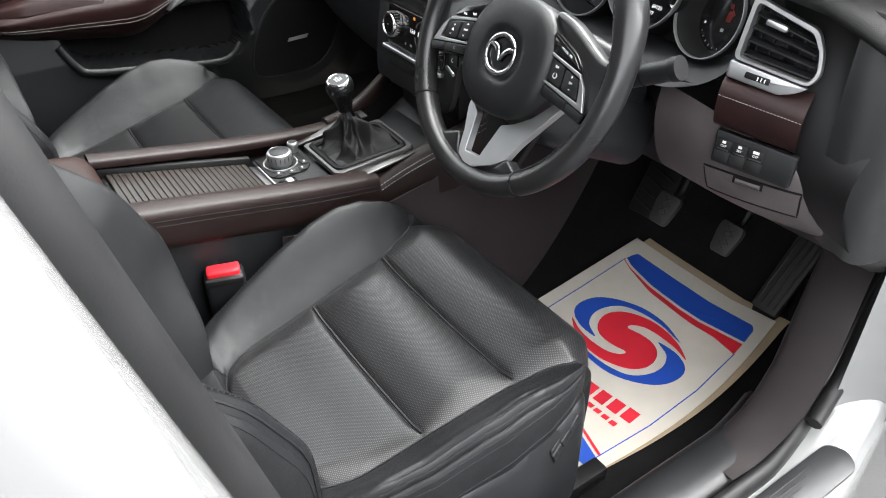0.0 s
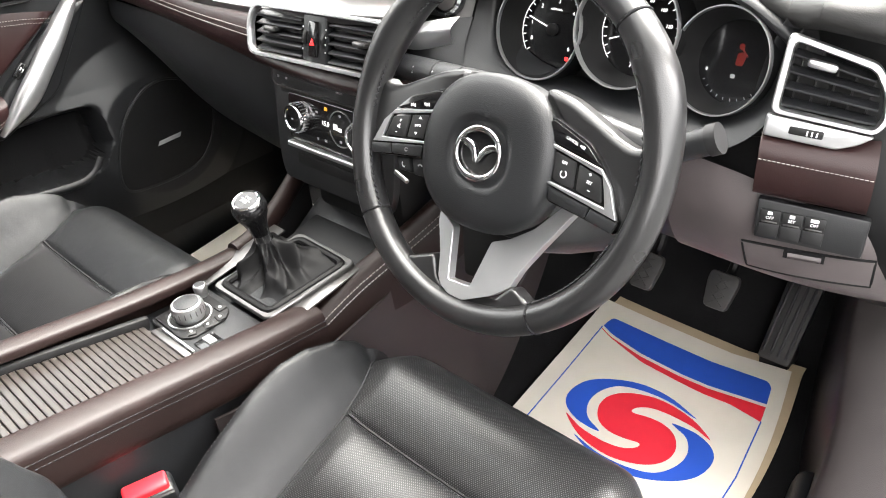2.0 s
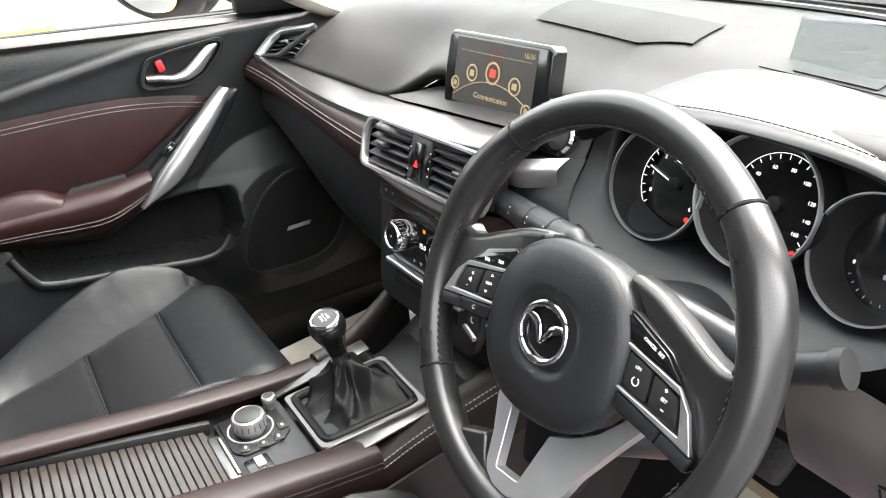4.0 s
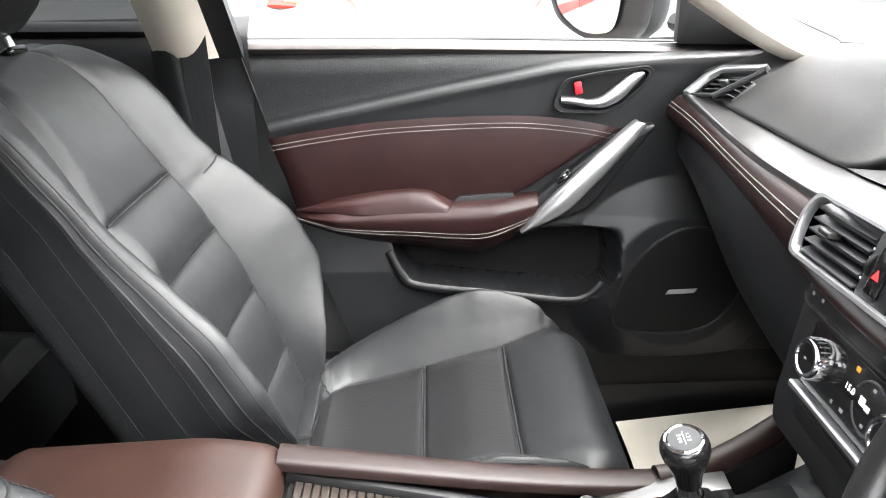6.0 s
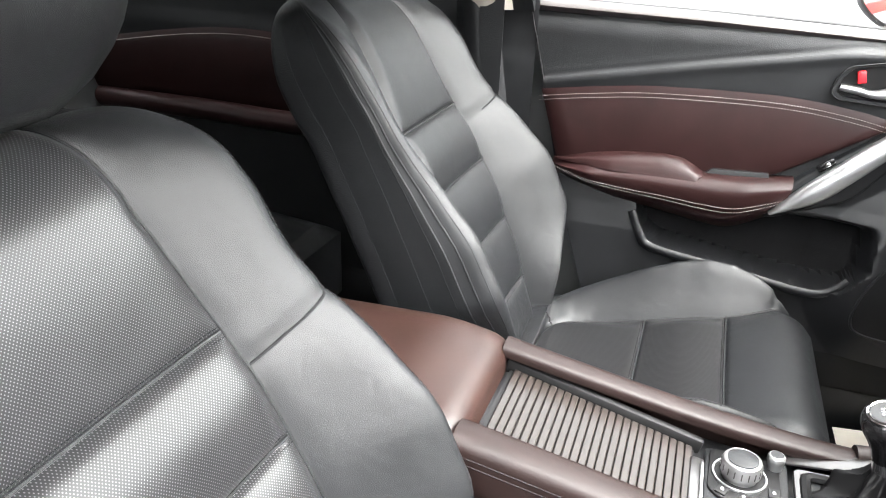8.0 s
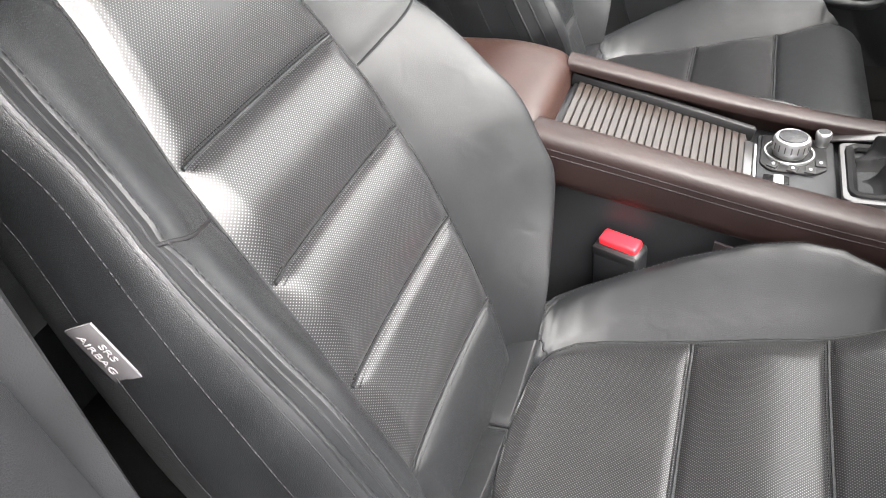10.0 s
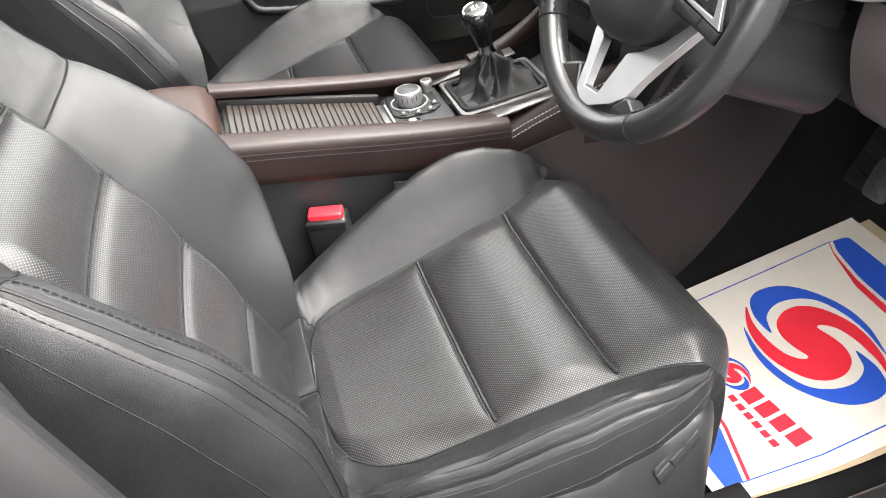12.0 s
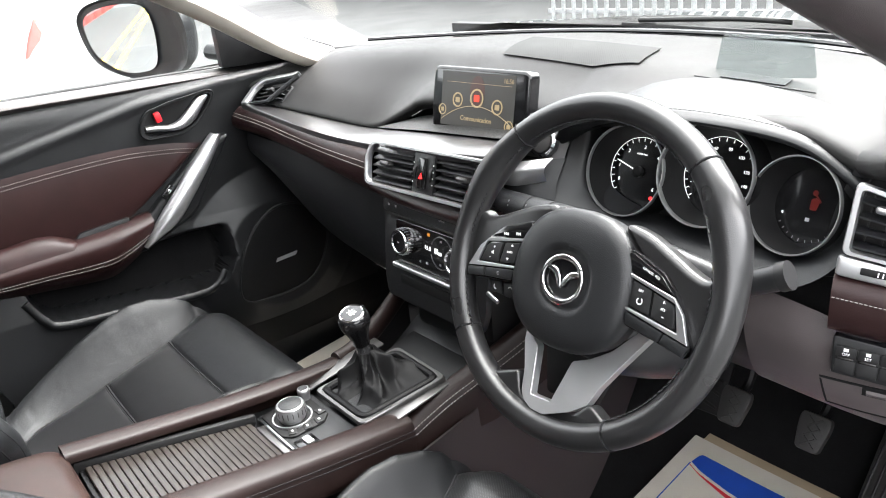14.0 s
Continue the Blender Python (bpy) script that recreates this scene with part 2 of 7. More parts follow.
def tube(pts, rx, ry=None, n=10, closed=False, up=(0, 0, 1)):
    """A bar of elliptic section along pts; rx across, ry along up. rx may be a list."""
    pts = np.array(pts, float)
    k = len(pts)
    rings = []
    for i in range(k):
        a, b = (pts[(i - 1) % k], pts[(i + 1) % k]) if closed else (pts[max(i - 1, 0)], pts[min(i + 1, k - 1)])
        d = (b - a) / (np.linalg.norm(b - a) + 1e-12)
        s = np.cross(d, up)
        s /= np.linalg.norm(s) + 1e-9
        w = np.cross(s, d)
        r1 = rx[i] if hasattr(rx, "__len__") else rx
        r2 = r1 if ry is None else (ry[i] if hasattr(ry, "__len__") else ry)
        rings.append([pts[i] + s * r1 * math.cos(q) + w * r2 * math.sin(q) for q in np.linspace(0, 2 * math.pi, n, endpoint=False)])
    if closed:
        rings.append(rings[0])
        bm = loft(rings, caps=False)
        bmesh.ops.remove_doubles(bm, verts=bm.verts, dist=1e-6)
        return bm
    return loft(rings)


def lathe(profile, n=28, m=None):
    """A turned body: profile of (radius, height) about z."""
    rings = [[(r * math.cos(q), r * math.sin(q), h) for q in np.linspace(0, 2 * math.pi, n, endpoint=False)] for r, h in profile]
    bm = loft(rings)
    if m is not None:
        bm.transform(m)
    return bm


def box(sx, sy, sz, m=None, bevel=0.003, seg=2):
    bm = bmesh.new()
    bmesh.ops.create_cube(bm, size=1)
    bm.transform(Matrix.Diagonal((sx, sy, sz, 1)))
    if bevel:
        bmesh.ops.bevel(bm, geom=bm.edges[:], offset=min(bevel, 0.45 * min(sx, sy, sz)), segments=seg, affect="EDGES", profile=0.5)
    if m is not None:
        bm.transform(m)
    return bm


def plate(outline, thick, m=None, bevel=0.0015, seg=2):
    """A flat piece of that outline in the xy plane, thick along +z, with a rounded upper edge."""
    bm = bmesh.new()
    low = [bm.verts.new((x, y, 0)) for x, y in outline]
    f = bm.faces.new(low)
    if f.calc_area() and f.normal.length == 0:
        f.normal_update()
    res = bmesh.ops.extrude_face_region(bm, geom=[f])
    top = [g for g in res["geom"] if isinstance(g, bmesh.types.BMVert)]
    bmesh.ops.translate(bm, verts=top, vec=(0, 0, thick))
    bmesh.ops.recalc_face_normals(bm, faces=bm.faces)
    if bevel:
        es = [e for e in bm.edges if all(v in top for v in e.verts)]
        bmesh.ops.bevel(bm, geom=es, offset=bevel, segments=seg, affect="EDGES", profile=0.5)
    bm.normal_update()
    bmesh.ops.triangulate(bm, faces=[f for f in bm.faces if len(f.verts) > 4])
    if m is not None:
        bm.transform(m)
    return bm


def rounded(pts, r=0.006, n=4):
    """An outline with its corners rounded."""
    out, k = [], len(pts)
    for i in range(k):
        a, b, c = (np.array(pts[j % k], float) for j in (i - 1, i, i + 1))
        da, dc = (a - b), (c - b)
        la, lc = np.linalg.norm(da), np.linalg.norm(dc)
        q = min(r, 0.45 * la, 0.45 * lc)
        p, s = b + da / la * q, b + dc / lc * q
        for f in np.linspace(0, 1, n + 1):
            out.append(tuple((1 - f) ** 2 * p + 2 * f * (1 - f) * b + f * f * s))
    return out


def stitches(pts, step=0.0065, length=0.0042, r=0.0008, lift=(0, 0, 0)):
    """A row of thread stitches along a smooth curve."""
    p = np.array(pts, float) + np.array(lift)
    seg = np.linalg.norm(np.diff(p, axis=0), axis=1)
    s = np.r_[0, np.cumsum(seg)]
    bm = bmesh.new()
    for a in np.arange(0, s[-1] - length, step):
        e = [np.array([np.interp(q, s, p[:, c]) for c in range(3)]) for q in (a, a + length)]
        d = e[1] - e[0]
        d /= np.linalg.norm(d) + 1e-9
        u = np.cross(d, (0.3, 0.2, 0.93))
        u /= np.linalg.norm(u) + 1e-9
        w = np.cross(d, u)
        ring = [[bm.verts.new(c + r * f * (u * math.cos(q) + w * math.sin(q))) for q in (0.8, 2.37, 3.94, 5.5)] for c, f in zip(e, (1, 1))]
        for k in range(4):
            bm.faces.new((ring[0][k], ring[0][(k + 1) % 4], ring[1][(k + 1) % 4], ring[1][k]))
        bm.faces.new(ring[0][::-1])
        bm.faces.new(ring[1])
    return bm


def writing(name, body, size, m, mat, parent, thick=0.0002, align="CENTER", label=""):
    cu = bpy.data.curves.new(name, "FONT")
    cu.body, cu.size, cu.extrude = body, size, thick
    cu.align_x, cu.align_y = align, "CENTER"
    tmp = bpy.data.objects.new(name, cu)
    scene.collection.objects.link(tmp)
    dg = bpy.context.evaluated_depsgraph_get()
    me = bpy.data.meshes.new_from_object(tmp.evaluated_get(dg))
    bpy.data.objects.remove(tmp)
    me.materials.clear()
    me.materials.append(mat)
    ob = new(name, me)
    ob.parent = parent
    ob.matrix_basis = m
    return tagged(ob, label)


def plane_at(at, right, up):
    """A pose whose x runs along right and y nearly along up, its z out of that plane."""
    x = Vector(right).normalized()
    z = x.cross(Vector(up)).normalized()
    y = z.cross(x)
    m = Matrix((x, y, z)).transposed().to_4x4()
    m.translation = Vector(at)
    return m


def ease(t):
    t = min(1.0, max(0.0, t))
    return t * t * (3 - 2 * t)


def merge(*bms):
    out = bms[0]
    for b in bms[1:]:
        me = bpy.data.meshes.new("tmp")
        b.to_mesh(me)
        b.free()
        out.from_mesh(me)
        bpy.data.meshes.remove(me)
    return out


# ---------- car shell ----------
GROUND = -0.13
ground = part("ground", sheet([[(x, y, GROUND) for y in (-60, -3, 3, 60)] for x in (-60, -3, 3, 60)]), ASPHALT, label="grey asphalt ground of a street", flat=True)
tagged(ground, category="ground", kind="structure")

shell = thing("car_body_shell", "white painted body of a parked car with beige headliner", "car")


def pillar(name, pts, w, d, mat, label=""):
    return part(name, tube(spline(pts, 14), w, d, n=12, up=(0, 1, 0.3)), mat, shell, label)


# floor pan and tunnel, one carpeted sheet
def floor_z(x, y):
    return 0.128 + 0.125 * max(0.0, y) + 1.6 * max(0.0, y - 0.56)


xs, ys = np.linspace(-0.76, 0.66, 60), np.linspace(-1.9, 0.78, 90)
part("carpet", sheet([[(x, y, floor_z(x, y) + 0.004 * noise.noise((x * 9, y * 9, 0))) for y in ys] for x in xs]), CARPET, shell, "black carpet on the car floor")
part("firewall", box(1.5, 0.03, 0.75, pose(0, 0.80, 0.55)), DARK, shell)
part("rear_bulkhead", box(1.5, 0.04, 0.75, pose(0, -1.97, 0.5)), DARK, shell)

# roof with headliner, glass openings left free
def roof_z(x, y):
    return 1.30 - 0.12 * (x / 0.6) ** 2 * 0.35 - 0.10 * ((y + 0.65) / 0.7) ** 2


xs, ys = np.linspace(-0.56, 0.56, 24), np.linspace(-1.5, -0.28, 24)
part("headliner", sheet([[(x, y, roof_z(x, y)) for y in ys] for x in xs]), HEADLINER, shell, "pale grey cloth headliner")
xs, ys = np.linspace(-0.6, 0.6, 24), np.linspace(-1.6, -0.26, 24)
part("roof_skin", sheet([[(x, y, roof_z(x, y) + 0.03) for y in ys] for x in xs]), PAINT, shell)

for s in (-1, 1):
    # front pillar, side rail, centre pillar, rear pillar
    out = 0.014 if s > 0 else 0.0
    # same trim both sides; the driver's one is coloured dark to stand for its shade
    pillar("a_pillar_trim", [(s * (0.72 + out), 0.42, 0.88), (s * (0.655 + out), 0.22, 0.965 + out), (s * (0.585 + out), 0.02, 1.08 + out), (s * (0.53 + out), -0.22, 1.20 + out), (s * 0.53, -0.35, 1.27)], 0.042, 0.03, BEIGE if s < 0 else KNEE, "beige cloth pillar trim beside the windscreen" if s < 0 else "windscreen pillar trim on the driver's side, shade put into its dark colour")
    pillar("roof_rail", [(s * 0.545, -0.22, 1.235), (s * 0.56, -0.6, 1.27), (s * 0.56, -1.1, 1.24), (s * 0.56, -1.5, 1.12)], 0.04, 0.04, BEIGE)
    pillar("c_pillar_trim", [(s * 0.56, -1.45, 1.14), (s * 0.68, -1.75, 0.93)], 0.05, 0.12, BEIGE)
    pillar("door_seal", [(s * 0.765, 0.42, 0.89), (s * 0.70, 0.22, 0.99), (s * 0.63, 0.02, 1.11), (s * 0.575, -0.24, 1.25), (s * 0.60, -0.6, 1.30), (s * 0.6, -1.1, 1.27)], 0.016, 0.016, RUBBER)


# ---------- seats ----------
SEAM_Y = (-0.265, -0.13)
SEAM_V = (0.12, 0.236, 0.351, 0.46)


def groove(d, w=0.004):
    return math.exp(-(d / w) ** 2)


def puff(x, cuts, lo, hi, depth=0.007, w=0.0045):
    """Padding between seams, falling into each of them."""
    knots = [lo, *cuts, hi]
    for a, b in zip(knots, knots[1:]):
        if a <= x <= b:
            f = (x - a) / (b - a)
            z = depth * (math.sin(math.pi * f) ** 0.75)
            break
    else:
        z = 0
    return z - sum(0.004 * groove(x - c, w) for c in cuts)


def knots_between(stops, counts):
    out = []
    for a, b, n in zip(stops, stops[1:], counts):
        f = np.linspace(0, 1, n, endpoint=False)
        out += list(a + (b - a) * (0.5 - 0.5 * np.cos(math.pi * f)))
    return out + [stops[-1]]


def seat(name, label, cx, dy, dz, side, driver):
    """side: +1 when its door is towards +x. Cushion, backrest and head restraint, in the seat's own axes."""
    root = thing(name, label, "car seat", (cx, dy, dz), group="front seats")
    # --- cushion: rows along y over the front roll, columns across
    yz = spline([(-0.53, 0.340), (-0.48, 0.372), (-0.435, 0.379), (-0.35, 0.386), (-0.265, 0.404), (-0.19, 0.421), (-0.13, 0.433), (-0.075, 0.447), (-0.038, 0.450), (-0.010, 0.439), (0.005, 0.41), (0.008, 0.36), (-0.002, 0.30)], 400)
    arc = np.r_[0, np.cumsum(np.linalg.norm(np.diff(yz, axis=0), axis=1))]
    top = np.argmax(yz[:, 0])
    cut = [float(np.interp(s, yz[:top, 0], arc[:top])) for s in SEAM_Y]
    rear = [float(np.interp(s, yz[:top, 0], arc[:top])) for s in (-0.442, -0.40)]
    rows = knots_between([0, *rear, cut[0], cut[1], arc[-1]], [6, 36, 18, 22, 44])
    yf = np.linspace(-0.54, 0.06, 601)
    soft_ = lambda ys, vs: np.convolve(np.pad(np.interp(yf, ys, vs), 2, mode="edge"), np.ones(5) / 5, mode="valid")
    half_of = soft_((-0.50, -0.4390, -0.4382, -0.4362, -0.4310, -0.4210, -0.395, -0.36, -0.268, -0.139, -0.09, -0.05, 0.05), (0.003, 0.003, 0.055, 0.078, 0.100, 0.119, 0.140, 0.151, 0.158, 0.171, 0.183, 0.200, 0.202))
    wide_of = soft_((-0.50, -0.47, -0.44, -0.40, -0.30, -0.20, -0.13, -0.09, -0.06, -0.03, 0.02), (0.165, 0.185, 0.205, 0.222, 0.243, 0.254, 0.250, 0.240, 0.227, 0.216, 0.210))
    cols = list(np.linspace(-1, 0, 44, endpoint=False)) + list(np.linspace(0, 1, 49)) + list(np.linspace(1, 2, 45)[1:])
    sect = spline([(0, 0), (0.30, 0.42), (0.60, 0.92), (0.76, 1.0), (0.92, 0.72), (1.0, 0.1), (1.02, -0.6), (0.97, -1.25)], 200)

    def cushion_point(c, s):
        y, z = np.interp(s, arc, yz[:, 0]), np.interp(s, arc, yz[:, 1])
        roll = max(0.0, (s - cut[1] - 0.10) / 0.12)
        half = lerp(y, yf, half_of)
        crest = lerp(y, (-0.5, -0.43, -0.356, -0.293, -0.23, -0.17, -0.130, -0.09, -0.06, -0.03), (0.01, 0.02, 0.052, 0.070, 0.082, 0.083, 0.072, 0.050, 0.028, 0.006))
        tilt_y, tilt_z = (0.0, 1.0) if roll <= 0 else (math.sin(min(roll, 1) * 1.5), math.cos(min(roll, 1) * 1.5))
        lift = puff(s, cut, -0.03, arc[-1] - 0.05, 0.012)
        if 0 <= c <= 1:
            u = 2 * c - 1
            x = u * half
            edge = 1 - abs(u)
            lift = lift * min(1.0, max(0.0, (y + 0.4395) / 0.022)) ** 0.5 * ease(edge * 4.5) - 0.004 * groove(edge * half, 0.005) - 0.006 * (1 - u * u) * (1 if y < 0 else 0)
            h = lift
            y -= 0.030 * max(0.0, (abs(u) - 0.72) / 0.28) ** 2 * min(1.0, max(0.0, (y + 0.06) / 0.05))
        else:
            sgn, k = (-1, -c) if c < 0 else (1, c - 1)
            wid = max(0.008, lerp(y, yf, wide_of) - half)
            y -= 0.030 * min(1.0, max(0.0, (y + 0.06) / 0.05))
            if driver and sgn == side:
                crest *= lerp(y, (-0.40, -0.30, -0.14, -0.08, -0.05), (1.0, 0.62, 0.52, 0.30, 0.1))
            e = sect[int(round(k * 200))]
            x = sgn * (half + e[0] * wid)
            h = e[1] * max(crest, 0.002 if driver and sgn == side else 0.012) if e[1] > 0 else e[1] * (0.030 if driver and sgn == side else 0.055)
            h -= 0.004 * groove(k * wid, 0.004)
            if k > 0.3:
                h += 0.0012 * noise.noise((y * 26, x * 40, 3.1))
                if driver and sgn == side and k < 0.5:
                    h += 0.0042 * noise.noise((y * 16, x * 150, 7.7)) * math.sin(math.pi * min(1, k / 0.5)) * min(1.0, max(0.0, (-0.05 - y) / 0.06))
            h -= 0.0032 * (groove((k - 0.50) * wid * 1.2, 0.0026) + groove((k - 0.773) * wid * 1.3, 0.0028))
            if driver and sgn == side:
                h -= 0.0060 * (groove((k - 0.50) * wid * 1.2, 0.0045) + groove((k - 0.773) * wid * 1.3, 0.0045)) * min(1.0, wid / 0.05)
            h += 0.0022 * (groove((k - 0.45) * wid * 1.2, 0.004) + groove((k - 0.55) * wid * 1.2, 0.004))
            # towards the front the flank turns in
            x -= sgn * max(0, (y + 0.03)) * 0.35
        return (x, y + tilt_y * h, z + tilt_z * h)

    P = np.array([[cushion_point(c, s) for s in rows] for c in cols])
    ins = [i for i, c in enumerate(cols) if 0 <= c <= 1]
    lo, hi = ins[0], ins[-1]
    jc = [min(range(len(rows)), key=lambda j: abs(rows[j] - q)) for q in cut]
    jr = min(range(len(rows)), key=lambda j: abs(P[(lo + hi) // 2, j, 1] + 0.4388))
    part("rear_border", sheet(P, lambda i, j: lo <= i < hi and j < jr), LEATHER, root)
    # cross seams where the side bolsters meet the roll behind the pad
    jx = min(range(len(rows)), key=lambda j: abs(P[(lo + hi) // 2, j, 1] + 0.424))
    for i0, d in ((lo, -1), (hi, 1)):
        line = np.array([P[i0 + d * round(20 * f), max(0, jx - round(0.8 * jx * f))] for f in np.linspace(0, 1, 14)])
        part("cross_seam", tube(spline(line + np.array([0, 0, 0.0004]), 30), 0.0016, n=6), DTHREAD, root)
    bounds = [jr, jc[0], jc[1], len(rows) - 1]
    for n, (a, b) in enumerate(zip(bounds, bounds[1:])):
        plain = n == 2 and not driver
        part("seat_pad", sheet(P, lambda i, j: lo <= i < hi and a <= j < b), LEATHER if plain else PERF if driver else RIBBED, root, "" if plain else "perforated black leather pad" if driver else "finely ribbed black leather pad")
    fl, fh = lo - 34, hi + 34
    for a, b, mat, nm in ((fl, lo, LEATHER, "bolster"), (hi, fh, LEATHER, "bolster"), (0, fl, LEATHER, "side_skirt"), (fh, len(cols) - 1, LEATHER, "side_skirt")):
        part(nm, sheet(P, lambda i, j: a <= i < b), mat, root)
    for j in jc:
        line = P[lo + 1:hi, j] + np.array([0, 0, 0.0012])
        part("seam", tube(line, 0.0021, n=6), LEATHER, root)
        for off in (-1, 1):
            part("stitching", stitches(P[lo + 1:hi, j] + np.array([0, off * 0.005, 0.0042]), 0.005, 0.0034, 0.0005), DTHREAD, root)
    for i in (lo, hi):
        part("piping", tube(P[i, 4:-14:2] + np.array([0, 0, 0.0008]), 0.0018, n=6), LEATHER, root)
    for k in (28, 35):
        for i in (lo - k, hi + k):
            part("stitching", stitches(P[i, 12:-26], 0.006, 0.004, 0.0006, (0, 0, 0.0008)), SEATTHREAD, root)
    for k in (21, 23):
        for i in (lo - k, hi + k):
            part("welt", tube(P[i, 10:-40:2], 0.0015, n=6), LEATHER, root)
    for k in (19, 25):
        part("stitching", stitches(P[lo - k if side > 0 else hi + k, 12:-26], 0.006, 0.004, 0.0006, (0, 0, 0.0008)), DTHREAD, root)
    if driver:
        for k in (18, 26):
            part("stitching", stitches(P[hi + k if side > 0 else lo - k, 12:-26], 0.006, 0.004, 0.0006, (0, 0, 0.0008)), SEATTHREAD, root)
    # seat base under the cushion
    part("seat_base", box(0.42, 0.42, 0.12, pose(0, -0.24, 0.25), 0.03, 3), DARK, root)
    for sx in (-0.2, 0.2):
        part("slide_rail", box(0.03, 0.56, 0.03, pose(sx, -0.24, 0.165), 0.005), DARK, root)
    # --- backrest, in axes lying in its plane
    lean = Matrix.Translation(((0.012 if driver else 0.024) * side, -0.426, 0.355)) @ Matrix(((1, 0, 0, 0), (0, -0.4695, 0.883, 0), (0, 0.883, 0.4695, 0), (0, 0, 0, 1)))
    vs = [0, 0.04, 0.10, 0.20, 0.30, 0.40, 0.46, 0.50, 0.55, 0.60, 0.635, 0.665, 0.688, 0.700]
    half_at = [0.110, 0.118, 0.126, 0.128, 0.128, 0.128, 0.124, 0.118, 0.112, 0.103, 0.094, 0.086, 0.080, 0.078]
    low_at = [0.130, 0.136, 0.160, 0.247, 0.250, 0.238, 0.224, 0.217, 0.222, 0.216, 0.200, 0.176, 0.148, 0.122]
    out_at = [0.18, 0.205, 0.232, 0.249, 0.250, 0.238, 0.224, 0.217, 0.222, 0.216, 0.200, 0.176, 0.148, 0.122]
    fwd_at = [0.02, 0.035, 0.062, 0.090, 0.084, 0.056, 0.041, 0.036, 0.036, 0.030, 0.020, 0.010, 0.004, 0.0]
    face_at = [-0.034, -0.028, -0.016, -0.002, 0.007, 0.006, 0.0, -0.002, -0.004, -0.007, -0.012, -0.021, -0.036, -0.058]
    vs_fine = np.linspace(0, 0.700, 281)
    smooth = lambda col: np.convolve(np.pad(np.interp(vs_fine, vs, col), 8, mode="edge"), np.ones(17) / 17, mode="valid")
    half_at, out_at, low_at, fwd_at, face_at, vs = smooth(half_at), smooth(out_at), smooth(low_at), smooth(fwd_at), smooth(face_at), vs_fine
    vt = 0.672 if driver else 0.700
    dome = np.sqrt(1 - np.clip((vs - 0.575) / (vt - 0.574), 0, 1) ** 2)
    top_ = vs > 0.575
    low_at = np.where(top_, 0.135 + (np.interp(0.575, vs, low_at) - 0.135) * dome, low_at)
    out_at = np.where(top_, 0.135 + (np.interp(0.575, vs, out_at) - 0.135) * dome, out_at)
    face_at = np.where(top_, -0.006 - 0.050 * (1 - dome), face_at)
    fwd_at = fwd_at * np.where(top_, dome, 1)
    half_at = np.where(top_, 0.072 + (np.interp(0.575, vs, half_at) - 0.072) * dome, half_at)
    rows = knots_between([0, *SEAM_V, vt], [14, 16, 16, 16, 44])
    sect = spline([(0, 0), (0.28, 0.40), (0.60, 0.86), (0.82, 1.0), (0.97, 0.62), (1.0, 0.0), (1.01, -0.8), (0.97, -1.7), (0.8, -2.0)], 200)
    sect_out = spline([(0, 0), (0.26, 0.42), (0.52, 0.88), (0.68, 1.0), (0.83, 0.97), (0.98, 0.60), (1.06, -0.30), (1.02, -1.5), (0.8, -2.0)], 200)

    def back_point(c, v):
        outer = (c > 0.5) == (side > 0)
        half, wide = lerp(v, vs, half_at), lerp(v, vs, out_at if driver and outer else low_at)
        b, n0 = lerp(v, vs, fwd_at), lerp(v, vs, face_at)
        if 0 <= c <= 1:
            u = 2 * c - 1
            edge = 1 - abs(u)
            x = u * half
            h = puff(v, SEAM_V, -0.03, 0.74, 0.011) * lerp(v, vs, dome) * ease(edge * 5) - 0.004 * groove(edge * half, 0.005) - 0.006 * (1 - u * u)
        else:
            sgn, k = (-1, -c) if c < 0 else (1, c - 1)
            e = (sect_out if driver and outer else sect)[int(round(k * 200))]
            x = sgn * (half + e[0] * (wide - half))
            h = e[1] * b if e[1] > 0 else e[1] * 0.05 * (0.06 + 0.94 * lerp(v, vs, dome))
            h -= 0.004 * groove(k * (wide - half), 0.004)
            if k > 0.15:
                h += 0.0012 * noise.noise((v * 24, x * 40, 5.3))
            h -= (0.0079 if driver and outer else 0.0058) * (groove((k - 0.50) * (wide - half), 0.0033) + groove((k - 0.727) * (wide - half) * 1.2, 0.0036)) * lerp(v, vs, dome)
            h += 0.0022 * (groove((k - 0.45) * (wide - half), 0.004) + groove((k - 0.55) * (wide - half), 0.004)) * lerp(v, vs, dome)
            if driver or outer:
                h -= 0.004 * groove(v - 0.42 - 0.055 * k, 0.008) * min(1.0, max(0.0, (0.60 - k) / 0.15))
        return (x, v, n0 + h)

    P = np.array([[back_point(c, v) for v in rows] for c in cols])
    jc = [min(range(len(rows)), key=lambda j: abs(rows[j] - q)) for q in SEAM_V]
    bounds = [0, *jc, len(rows) - 1]
    for n, (a, b) in enumerate(zip(bounds, bounds[1:])):
        part("back_pad", sheet(P, lambda i, j: lo <= i < hi and a <= j < b), PERF if n and driver else LEATHER, root, "perforated black leather pad" if n and driver else "", m=lean)
    wj = min(range(len(rows)), key=lambda j: abs(rows[j] - 0.475))
    fl, fh = lo - 35, hi + 35
    for a, b in ((fl, lo), (hi, fh)):
        part("back_bolster", sheet(P, lambda i, j: a <= i < b and j < wj), LEATHER, root, m=lean)
        part("shoulder_bolster", sheet(P, lambda i, j: a <= i < b and j >= wj), LEATHER, root, m=lean)
    for a, b in ((0, fl), (fh, len(cols) - 1)):
        part("back_side", sheet(P, lambda i, j: a <= i < b), VINYL, root, m=lean)
